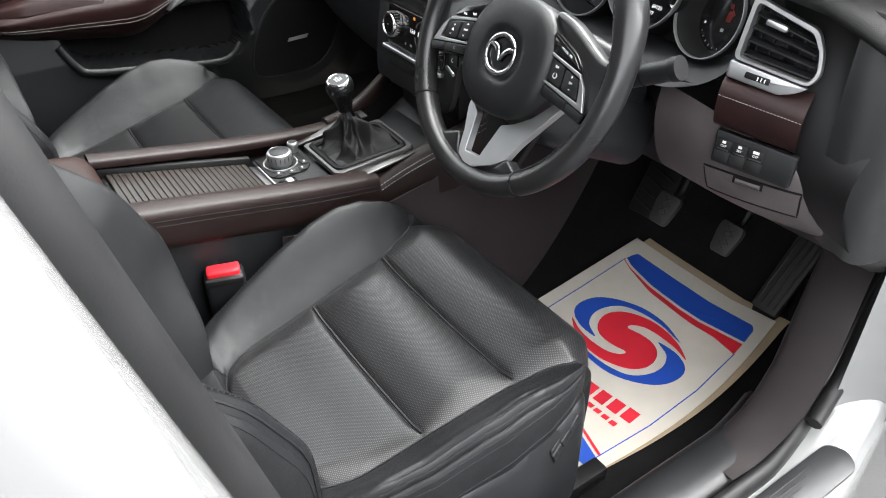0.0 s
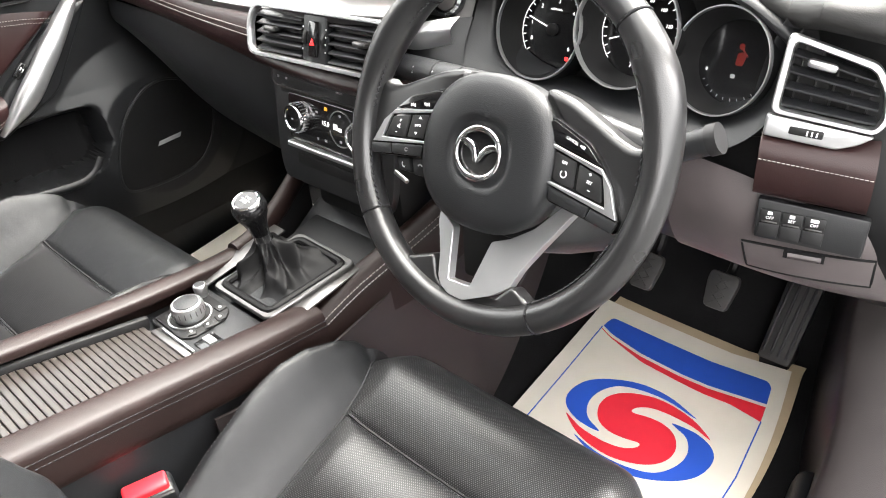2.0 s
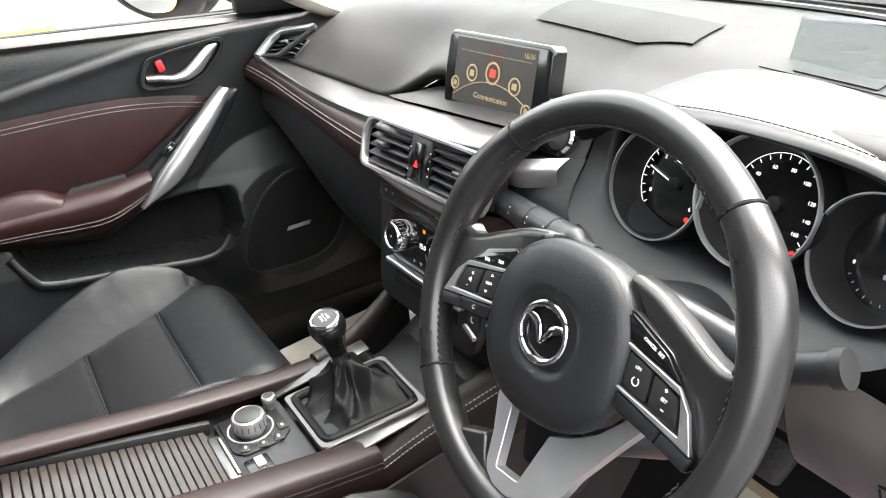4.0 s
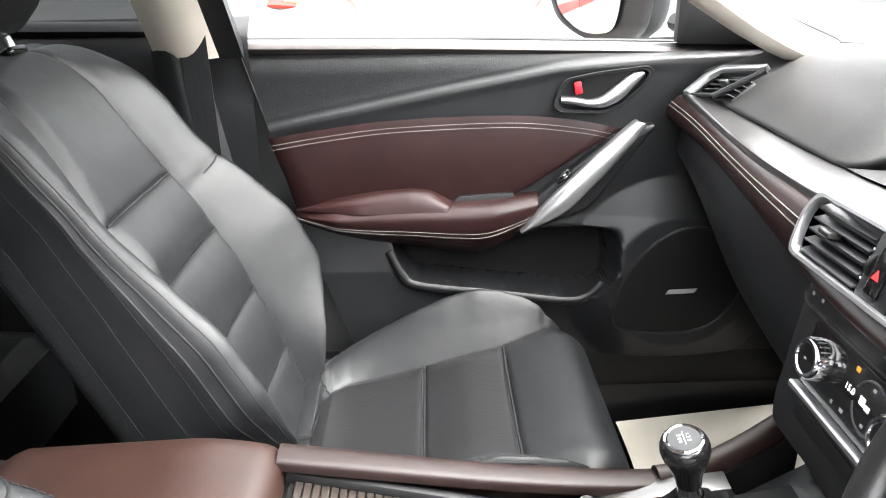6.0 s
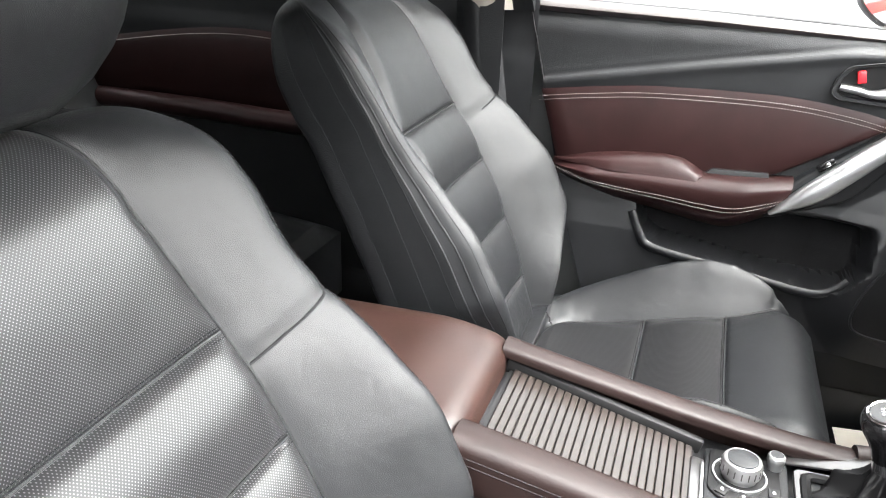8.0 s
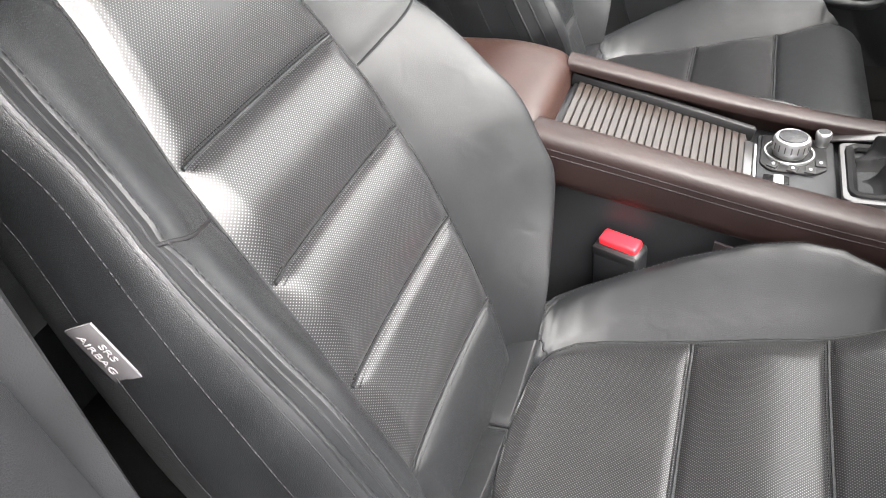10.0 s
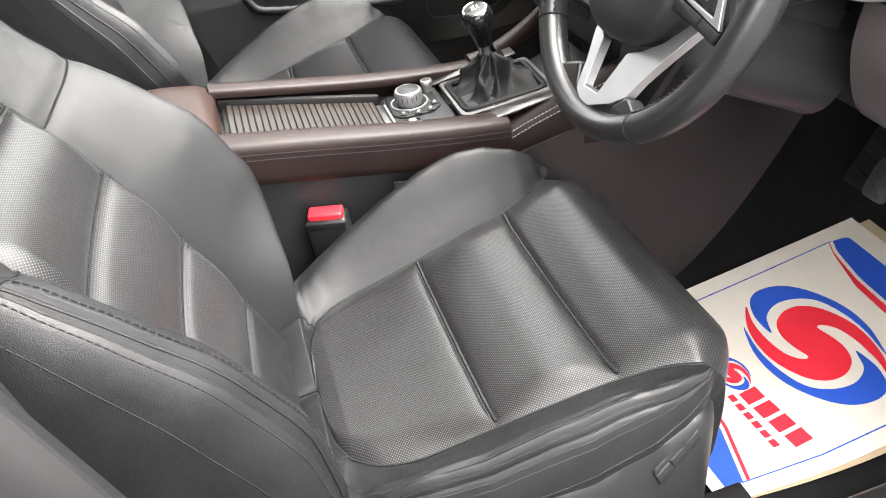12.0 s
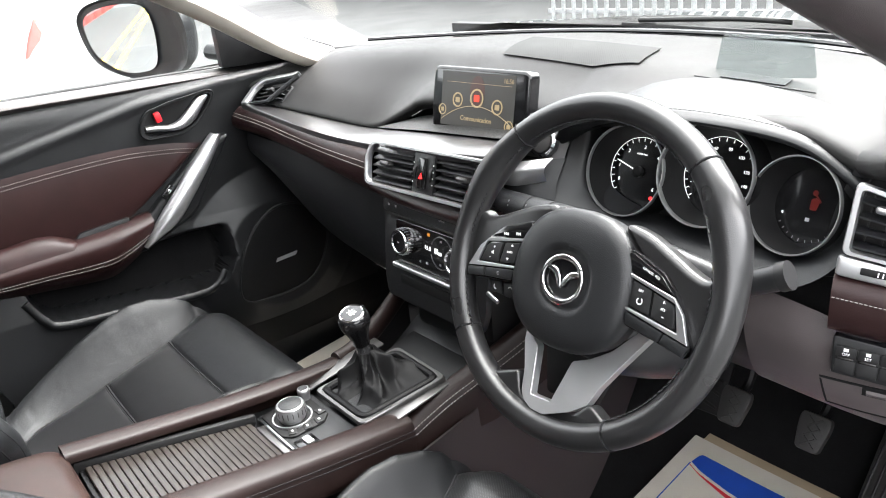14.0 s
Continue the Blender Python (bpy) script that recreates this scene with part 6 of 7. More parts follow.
# gaiter: four folded sides gathered under the knob
GAITER = material("soft_black_leather", (0.005, 0.005, 0.0054), 0.50, grain=0.2, size=0.002, cells=True, spec=0.16)
base = np.array([tuple(mg @ Vector((x * 0.955, y * 0.955, -0.002))) for x, y in rounded([(-0.071, -0.067), (0.050, -0.069), (0.073, 0.059), (-0.044, 0.065)], 0.012, 6)])
per = np.r_[0, np.cumsum(np.linalg.norm(np.diff(np.vstack([base, base[:1]]), axis=0), axis=1))]
ring0 = np.array([[np.interp(q, per, np.r_[base[:, c], base[0, c]]) for c in range(3)] for q in np.linspace(0, per[-1], 96, endpoint=False)])
neck = np.array((-0.0215, -0.0535, 0.574))
mid0 = ring0.mean(axis=0)
rows = []
for k, p in enumerate(ring0):
    a = math.atan2(p[1] - mid0[1], p[0] - mid0[0])
    row = []
    for f in np.linspace(0, 1, 22):
        g = f ** 0.85
        top = neck + 0.0125 * np.array((math.cos(a), math.sin(a), 0))
        sag = -0.05 * math.sin(math.pi * f)
        c = p * (1 - g) + top * g
        c[2] = p[2] + (top[2] - p[2]) * f ** 1.9
        inward = (np.array((neck[0] * f + mid0[0] * (1 - f), neck[1] * f + mid0[1] * (1 - f), c[2])) - c) * sag
        pleat = math.sin(math.pi * f) ** 0.8 * (0.0085 * (1 - 2 * abs(math.sin(2 * a + 0.6 + 1.5 * f))) + 0.0045 * (1 - 2 * abs(math.sin(4.5 * a - 4 * f))) + 0.002 * noise.noise((4 * math.cos(a), 4 * math.sin(a), 7 * f)))
        u = np.array((math.cos(a), math.sin(a), 0.5))
        row.append(tuple(c + inward + u * pleat + np.array((0, 0, 0.004 * math.sin(math.pi * f)))))
    rows.append(row)
part("gaiter", sheet(rows, close_u=True), GAITER, lever, "folded black leather gaiter")
part("gaiter_roll", tube([tuple(mg @ Vector((x * 0.965, y * 0.965, 0.001))) for x, y in rounded([(-0.069, -0.065), (0.0475, -0.067), (0.0705, 0.057), (-0.042, 0.063)], 0.014, 6)], 0.0062, 0.0058, n=8, closed=True), GAITER, lever, "rolled leather edge of the gaiter")
b0 = np.array((-0.0225, -0.0535, 0.566))
km = plane_at(tuple(b0), (0.98, 0.0, -0.155), (0.03, 0.97, 0.22))
part("shaft_collar", lathe([(0.0125, -0.004), (0.0135, 0.0), (0.0125, 0.012), (0.0115, 0.024), (0.0125, 0.034)], 28, km), CHROME, lever, "chrome collar")
part("knob", lathe([(0.0130, 0.024), (0.0145, 0.036), (0.0180, 0.050), (0.0225, 0.062), (0.0243, 0.071), (0.0240, 0.077), (0.0222, 0.0822), (0.0190, 0.0850), (0.0172, 0.0855)], 36, km), GLOSS, lever)
part("knob_ring", lathe([(0.0196, 0.0838), (0.0190, 0.0862), (0.0172, 0.0870), (0.0160, 0.0862), (0.0158, 0.0850)], 36, km), CHROME, lever, "chrome knob ring")
part("knob_cap", lathe([(0.0160, 0.085), (0.0156, 0.0862), (0, 0.0868)], 32, km), GLOSS, lever)
for k, txt in enumerate(("1 3 5", "2 4 6")):
    writing("print", txt, 0.0052, km @ pose(0, 0.0042 - 0.0084 * k, 0.0872), PRINT, lever)
part("gate_line", box(0.016, 0.0007, 0.0004, km @ pose(0, 0, 0.0870), 0), PRINT, lever)

arm = thing("armrest_lid", "brown leather centre armrest lid", "armrest")
rings = []
for f in (0, 0.003, 0.010, 0.022, 0.040, 0.062, 0.09, *np.linspace(0.12, 1, 20)):
    y = -0.474 - 0.30 * f
    e = (0.40 + 0.60 * math.sqrt(1 - max(0.0, 1 - f / 0.085) ** 2)) * min(1, 9 * (1 - f) + 0.15) ** 0.35
    w0, w1 = -0.094 * (0.86 + 0.14 * e), 0.130 * (0.90 + 0.10 * e)
    t = 0.606 + 0.018 * math.sin(min(1, f * 3) * 1.5) - 0.012 * f
    cx, hw = (w0 + w1) / 2, (w1 - w0) / 2
    rings.append([(cx + hw * math.copysign(abs(math.cos(a)) ** 0.45, math.cos(a)), y, t - 0.034 + (0.034 * e if math.sin(a) > 0 else 0.03) * math.copysign(abs(math.sin(a)) ** 0.55, math.sin(a))) for a in np.linspace(0, 2 * math.pi, 40, endpoint=False)])
part("lid", loft(rings), TAN, arm, "maroon leather pad")
part("lid_base", box(0.20, 0.30, 0.04, pose(0.018, -0.63, 0.555), 0.008), PLASTIC, arm)
part("hinge_cover", box(0.20, 0.02, 0.06, pose(0.018, -0.795, 0.56), 0.008), PLASTIC, arm)

# ---------- footwell ----------
def pedal(name, label, at, tiltx):
    p = thing(name, label, "pedal", at, "pedals")
    p.matrix_basis = pose(*at, tiltx, 0, 0)
    return p


for nm, at in (("clutch_pedal", (0.318, 0.43, 0.375)), ("brake_pedal", (0.425, 0.485, 0.345))):
    p = pedal(nm, "black rubber foot pedal with a lozenge tread", at, 55)
    part("pad", plate(rounded([(-0.019, -0.031), (0.019, -0.031), (0.026, 0.014), (0.024, 0.031), (-0.024, 0.031), (-0.026, 0.014)], 0.009), 0.011, None, 0.004), PEDAL, p)
    for k in range(3):
        for turn in (38, -38):
            part("tread", box(0.028, 0.0026, 0.0022, pose(0.0, -0.016 + 0.016 * k, 0.0115, 0, 0, turn), 0.0008), PEDAL, p)
    part("arm", tube(spline([(0, 0.02, -0.004), (0, 0.05, -0.02), (0, 0.13, 0.0)], 10), 0.008, n=8), DARK, p)
acc = thing("accelerator_pedal", "ribbed black accelerator pedal hinged at the floor", "pedal", (0.518, 0.522, 0.226), "pedals")
acc.matrix_basis = pose(0.518, 0.522, 0.226, 52, 0, 0)
part("hinge", box(0.05, 0.05, 0.03, pose(0, 0.002, -0.018, -45, 0, 0), 0.005), DARK, acc)
part("pad", plate(rounded([(-0.026, -0.01), (0.026, -0.01), (0.034, 0.17), (-0.024, 0.17)], 0.006), 0.012, None, 0.003), PEDAL, acc)
for k in range(4):
    part("rib", box(0.005, 0.16, 0.004, pose(-0.018 + 0.013 * k, 0.08, 0.0125, 0, 0, -2), 0.0015), PLASTIC, acc)
rest = thing("foot_rest", "ribbed black rubber foot rest", "foot rest", (0.185, 0.585, 0.34))
rest.matrix_basis = pose(0.185, 0.585, 0.34, 58, 0, 4)
part("pad", box(0.085, 0.20, 0.012, None, 0.005), RUBBER, rest)
for k in range(7):
    part("rib", box(0.07, 0.006, 0.005, pose(0, -0.078 + 0.026 * k, 0.008, 0, 0, -14), 0.002), RUBBER, rest)

# ---------- paper floor mats ----------
MA, MB, MC, MD = np.array((0.191, 0.521)), np.array((0.551, 0.506)), np.array((0.564, 0.018)), np.array((0.205, 0.009))


def paper_z(x, y):
    return 0.140 + 0.125 * max(0.0, y) + 0.10 * max(0.0, x - 0.45) * max(0.0, y) * 3 + 0.003 * math.sin(9 * x + 5 * y)


def on_mat(u, v, lift=0.0):
    """A place on the sheet: u to its right, v up towards its head, each from 0 to 1."""
    p = (MD * (1 - u) + MC * u) * (1 - v) + (MA * (1 - u) + MB * u) * v
    p = p + np.array((0.03 * u * math.sin(math.pi * min(1, max(0, v))), 0))
    return (p[0], p[1], paper_z(*p) + lift)


mat_paper = thing("paper_floor_mat", "cream paper floor mat printed in red and blue", "floor mat")
G = np.linspace(0, 1, 40)
part("sheet", slab([[on_mat(u, v) for v in G] for u in G], 0.0008), PAPER, mat_paper)
part("under_sheet", slab([[tuple(np.array(on_mat(u, v * 1.035 + 0.0, -0.004)) + np.array((0.016 * v, 0.006, 0))) for v in G] for u in G], 0.0008), KRAFT, mat_paper, "brown paper underside")


def printed(name, outline, mat, lift=0.0007, n=26):
    """Ink of that outline (in the sheet's u, v), laid over its curve."""
    bm = bmesh.new()
    vs = [bm.verts.new((u, v, 0)) for u, v in outline]
    bm.faces.new(vs)
    bm.normal_update()
    bmesh.ops.triangulate(bm, faces=bm.faces[:])
    bmesh.ops.subdivide_edges(bm, edges=[e for e in bm.edges if e.calc_length() > 0.08], cuts=2, use_grid_fill=True)
    bmesh.ops.triangulate(bm, faces=bm.faces[:])
    for w in bm.verts:
        w.co = on_mat(w.co.x, w.co.y, lift)
    return part(name, bm, mat, mat_paper)


def strip(a, b):
    return list(a) + list(b)[::-1]


U = np.linspace(0.085, 0.94, 34)
f_mid = lambda u: lerp(u, (0.085, 0.15, 0.33, 0.55, 0.78, 0.94), (0.875, 0.855, 0.831, 0.823, 0.828, 0.832))
f_red = lambda u: lerp(u, (0.085, 0.15, 0.36, 0.60, 0.80, 0.94), (0.862, 0.838, 0.797, 0.786, 0.782, 0.757))
printed("head_band", rounded([(0.085, 0.880), (0.10, 0.928), (0.92, 0.926), (0.945, 0.890)], 0.02, 5)[4:-4] + [(u, f_mid(u)) for u in U[::-1]], INK_BLUE)
printed("head_line", strip([(u, f_mid(u) - 0.012) for u in U], [(u, min(f_red(u), f_mid(u) - 0.016)) for u in U]), INK_RED)
for u0, v1 in ((0.080, 0.87), (0.938, 0.76)):
    printed("border_line", [(u0, 0.08), (u0 + 0.006, 0.08), (u0 + 0.006, v1), (u0, v1)], INK_BLUE)
f_low = lambda u: lerp(u, (0.08, 0.4, 0.7, 0.94), (0.165, 0.160, 0.135, 0.085))
printed("foot_band", strip([(u, 0.035) for u in U], [(u, f_low(u)) for u in U]), INK_BLUE)
printed("foot_line", strip([(u, f_low(u) + 0.010) for u in U], [(u, f_low(u) + 0.020) for u in U]), INK_RED)


def emblem(cu, cv, s):
    """A round two-colour emblem: a winding ribbon between two crescents."""
    half = [(0.29, 0.075), (0.206, 0.118), (0.115, 0.139), (0.0, 0.14), (-0.115, 0.109), (-0.178, 0.062), (-0.188, 0.008), (-0.152, -0.04), (-0.09, -0.06), (-0.02, -0.058), (0.05, -0.047), (0.045, -0.070), (-0.01, -0.095), (-0.1, -0.104), (-0.2, -0.098)]
    pts = spline(half + [(-x, -y) for x, y in half], 120, closed=True)
    printed("ribbon", [(cu + s * x, cv + s * y) for x, y in pts], INK_RED, 0.0009)
    blue = [(-0.309, -0.05), (-0.338, 0.001), (-0.31, 0.071), (-0.222, 0.127), (-0.084, 0.167), (0.063, 0.168), (0.20, 0.132), (0.071, 0.150), (-0.057, 0.145), (-0.165, 0.118), (-0.222, 0.066), (-0.236, 0.004), (-0.198, -0.05), (-0.118, -0.078), (-0.222, -0.080)]
    for k in (1, -1):
        printed("crescent", [(cu + s * k * x, cv + s * k * y) for x, y in spline(blue, 80, closed=True)], INK_BLUE)


emblem(0.502, 0.545, 1.0)
emblem(0.485, 0.278, 0.27)
# lettering of a trade name, as plain bars
for k in range(4):
    u0 = 0.585 + 0.078 * k
    printed("name_bar", [(u0, 0.248 + 0.005 * k), (u0 + 0.060, 0.250 + 0.005 * k), (u0 + 0.052, 0.306 + 0.005 * k), (u0 - 0.008, 0.304 + 0.005 * k)], INK_RED)
for k in range(3):
    u0 = 0.22 + 0.068 * k
    printed("name_bar", [(u0, 0.262), (u0 + 0.05, 0.262), (u0 + 0.05, 0.308), (u0, 0.308)], INK_BLUE)
for k in range(6):
    u0 = 0.575 + 0.048 * k
    printed("small_bar", [(u0, 0.216), (u0 + 0.034, 0.217), (u0 + 0.034, 0.236), (u0, 0.235)], INK_RED)
pm = thing("paper_floor_mat", "blank cream paper floor mat in the passenger footwell", "floor mat")
part("sheet", slab([[(-0.69 + 0.44 * u, 0.05 + 0.36 * v, 0.185 + 0.10 * v * 0.36 + 0.004 * math.sin(8 * u)) for v in G] for u in G], 0.0008), PAPER, pm)


# ---------- passenger door ----------
door = thing("passenger_door", "closed front passenger door with maroon leather insert", "car door")
DX = -0.735


def rear_edge(z):
    return lerp(z, (0.33, 0.37, 0.61, 0.80, 0.94, 0.97), (-0.46, -0.475, -0.555, -0.60, -0.637, -0.645))


def skin_x(y, z):
    """Inner face of the door: leans outward to the sill line, bulges at the speaker."""
    x = DX + 0.0
    x -= 0.045 * max(0, (z - 0.885) / 0.065) ** 2
    if z < 0.62:
        x += 0.030 * min(1, (0.62 - z) / 0.1) * 0.6
    d = math.hypot((y - 0.15) / 0.16, (z - 0.49) / 0.15)
    x += 0.032 * max(0.0, 1 - max(0, d - 0.85) / 0.5) if d < 1.35 else 0
    return x


FZ = np.linspace(0.33, 0.965, 52)


def door_y(f, z):
    a = rear_edge(z)
    return a + (0.42 - a) * f


def char_line(y):
    return lerp(y, (-0.6, -0.27, -0.075, 0.1, 0.4), (0.797, 0.859, 0.893, 0.905, 0.91))


def sill_z(y):
    return lerp(y, (-0.65, -0.31, 0.01, 0.42), (0.947, 0.938, 0.928, 0.916))


def pocket_depth(y, z):
    """Recess of the door pocket."""
    lo_z = lerp(y, (-0.40, -0.37, -0.34, -0.2, -0.06, 0.0, 0.03), (0.60, 0.515, 0.495, 0.474, 0.458, 0.468, 0.51))
    return 0.075 * ease((z - lo_z) / 0.012) * ease((0.60 - z) / 0.03) * ease((y + 0.42) / 0.05) * ease((0.04 - y) / 0.03)


P = []
for f in np.linspace(0, 1, 190):
    row = []
    for g in np.linspace(0, 1, 170):
        z = 0.33 + g * (sill_z(door_y(f, 0.94)) - 0.33)
        y = door_y(f, z)
        x = skin_x(y, z)
        c = char_line(y) - z
        x += -0.009 / (1 + math.exp(c * 300)) + 0.004 * math.exp(-(c / 0.014) ** 2) - 0.003 * math.exp(-((c + 0.006) / 0.005) ** 2)
        x -= pocket_depth(y, z)
        row.append((x, y, z))
    P.append(row)
deep = lambda i, j: pocket_depth(P[i][j][1], P[i][j][2]) > 0.066
above = lambda i, j: P[i][j][2] > char_line(P[i][j][1])
part("inner_skin", sheet(P, lambda i, j: not deep(i, j) and not above(i, j)), PLASTIC, door, "grained black plastic door skin")
part("upper_skin", sheet(P, above), VINYL, door, "grained black vinyl upper door skin")
# depth of the pocket coloured near black, painting in the shade there
part("pocket_liner", sheet(P, deep), CARPET, door, "door pocket recess, its shade put into a near-black colour")
part("door_edge", sheet([[(DX - 0.0, rear_edge(z), z), (DX - 0.09, rear_edge(z) - 0.005, z)] for z in FZ]), RUBBER, door)
lip_pts = spline([(-0.722, -0.395, 0.56), (-0.715, -0.372, 0.515), (-0.712, -0.34, 0.492), (-0.708, -0.2, 0.474), (-0.705, -0.07, 0.456), (-0.705, -0.02, 0.462), (-0.708, 0.01, 0.49)], 40)
part("pocket_lip", tube(lip_pts, 0.007, 0.009, n=10), PLASTIC, door)
part("sill_cap", tube([(-0.775, rear_edge(0.94), 0.933), (-0.775, -0.3, 0.926), (-0.777, 0.10, 0.912), (-0.78, 0.36, 0.904)], 0.028, 0.013, n=12), MAROON_GREY, door)
# maroon insert, padded
top_line = [(-0.60, 0.780), (-0.50, 0.795), (-0.372, 0.808), (-0.172, 0.812), (-0.05, 0.800), (0.03, 0.783)]
bot_line = [(-0.555, 0.640), (-0.45, 0.652), (-0.377, 0.655), (-0.286, 0.645), (-0.19, 0.655), (-0.10, 0.70)]
T, B = spline(top_line, 60), spline(bot_line, 60)
rows = [[(DX + 0.004 + 0.016 * math.sin(math.pi * (0.08 + 0.84 * g)) ** 0.5 * min(1, 12 * min(i / 60, 1 - i / 60) + 0.05) ** 0.5, *(np.array(a) * (1 - g) + np.array(b) * g)) for g in np.linspace(0, 1, 22)] for i, (a, b) in enumerate(zip(T, B))]
part("leather_insert", sheet(rows), MAROON, door, "maroon leather insert with twin stitching")
for d in (0.012, 0.020):
    part("stitching", stitches([(DX + 0.0195, a[0], a[1] - d) for a in T], 0.0050, 0.0030, 0.0006), THREAD, door)
# armrest
rows = []
AT = spline([(-0.562, 0.642), (-0.49, 0.648), (-0.42, 0.652), (-0.35, 0.654), (-0.305, 0.654), (-0.272, 0.654), (-0.21, 0.656), (-0.12, 0.664)], 50)
AB = spline([(-0.560, 0.622), (-0.49, 0.598), (-0.42, 0.581), (-0.35, 0.571), (-0.305, 0.564), (-0.272, 0.559), (-0.21, 0.558), (-0.13, 0.60)], 50)
for i, (a, b) in enumerate(zip(AT, AB)):
    w = 0.058 * min(1, 0.25 + 5 * i / 50) * (1 if i < 44 else 1 - 0.05 * (i - 44))
    r = [(DX, a[0], a[1] + 0.004), (DX + w * 0.45, a[0], a[1] + 0.005), (DX + w * 0.9, a[0], a[1] - 0.006), (DX + w, 0.75 * a[0] + 0.25 * b[0], 0.72 * a[1] + 0.28 * b[1]), (DX + w * 0.72, 0.3 * a[0] + 0.7 * b[0], 0.3 * a[1] + 0.7 * b[1]), (DX + 0.003, b[0], b[1] - 0.004)]
    rows.append(spline(r, 24))
part("armrest", sheet(rows), MAROON, door, "maroon leather armrest")
for k in (17, 18):
    part("stitching", stitches([tuple(np.array(r[k]) + np.array((0.0012, 0, 0))) for r in rows], 0.0058, 0.0040, 0.0007), THREAD, door)
pad = []
for y in np.linspace(-0.556, -0.268, 34):
    t = lerp(y, (-0.556, -0.49, -0.42, -0.35, -0.315, -0.290, -0.268), (0.650, 0.669, 0.680, 0.685, 0.681, 0.668, 0.655))
    w = 0.050 * min(1.0, 0.35 + 6 * (y + 0.556)) * ease((-0.262 - y) / 0.03 + 0.25)
    pad.append(spline([(DX + 0.008, y, t), (DX + 0.010 + 0.35 * w, y, t - 0.002), (DX + 0.010 + 0.72 * w, y, 0.5 * t + 0.326), (DX + 0.006 + 0.93 * w, y, 0.648)], 14))
part("armrest_pad", sheet(pad), MAROON, door, "padded maroon leather elbow pad")
part("pull_cup", plate(rounded([(-0.278, 0.654), (-0.160, 0.659), (-0.163, 0.672), (-0.262, 0.668)], 0.003), 0.012, plane_at((DX + 0.012, 0, 0), (0, 1, 0), (0, 0, 1))), PLASTIC, door, "dark grip at the end of the armrest")
# silver pull bar
def blade(upper, lower, xs, bulge, back, n=40):
    """A metal blade between two edge lines in the door's plane."""
    U_, L_, X_ = spline(upper, n), spline(lower, n), spline([(x, 0) for x in xs], n)
    return sheet([spline([(x[0] - back, *u), (x[0] - 0.2 * back, *(0.97 * u + 0.03 * l)), (x[0] + bulge, *(0.65 * u + 0.35 * l)), (x[0] + 0.6 * bulge, *(0.2 * u + 0.8 * l)), (x[0] - 0.3 * back, *(0.02 * u + 0.98 * l)), (x[0] - back, *l)], 16) for u, l, x in zip(U_, L_, X_)])


part("pull_bar", blade([(0.058, 0.797), (0.044, 0.793), (-0.019, 0.742), (-0.062, 0.702), (-0.103, 0.663), (-0.152, 0.604)], [(0.074, 0.792), (0.066, 0.780), (0.022, 0.732), (-0.027, 0.682), (-0.076, 0.636), (-0.146, 0.602)], [-0.718, -0.712, -0.695, -0.686, -0.684, -0.692], 0.005, 0.016), SILVER, door, "satin silver pull bar")
part("pull_back", plate(rounded([(0.02, 0.775), (0.095, 0.795), (-0.02, 0.64), (-0.15, 0.585), (-0.19, 0.60), (-0.10, 0.68)], 0.02, 5), 0.022, plane_at((DX, 0, 0), (0, 1, 0), (0, 0, 1)), 0.006, 3), PLASTIC, door)
sw = part("window_switch", box(0.006, 0.032, 0.014, pose(DX + 0.026, -0.074, 0.702, 40, 0, 0), 0.003), GLOSS, door, "chrome-tipped window switch")
part("switch_tip", box(0.006, 0.009, 0.008, pose(DX + 0.030, -0.072, 0.704, 40, 0, 0), 0.002), CHROME, sw)
# door release
hm = plane_at((DX + 0.004, 0, 0), (0, 1, 0), (0, 0, 1))
ho2 = rounded([(0.078, 0.884), (0.066, 0.892), (-0.02, 0.883), (-0.072, 0.873), (-0.086, 0.856), (-0.095, 0.828), (-0.082, 0.816), (-0.004, 0.812), (0.030, 0.828), (0.064, 0.862)], 0.010, 5)
hi2 = [(0.90 * y - 0.0006, 0.855 + 0.84 * (z - 0.855)) for y, z in ho2]
rel = part("release_bezel", ring_plate(ho2, hi2, 0.011, hm), PLASTIC, door)
part("release_edge", tube([(DX + 0.0145, *p) for p in ho2], 0.0016, closed=True, up=(1, 0, 0)), DARK, rel)
part("release_well", plate(hi2, 0.002, hm @ pose(0, 0, -0.001), 0), DARK, rel)
part("release_handle", blade([(0.058, 0.884), (0.039, 0.880), (0.011, 0.859), (-0.011, 0.843), (-0.032, 0.837), (-0.055, 0.841), (-0.081, 0.843)], [(0.064, 0.878), (0.045, 0.858), (0.022, 0.836), (-0.005, 0.824), (-0.032, 0.824), (-0.055, 0.827), (-0.082, 0.831)], [DX + 0.014, DX + 0.020, DX + 0.024, DX + 0.024, DX + 0.018, DX + 0.013], 0.004, 0.012), SILVER, door, "chrome release handle")
part("lock_flag", box(0.010, 0.014, 0.022, pose(DX + 0.012, -0.052, 0.857, 12, 0, 0), 0.003), BUTTON_RED, door, "red lock flag")
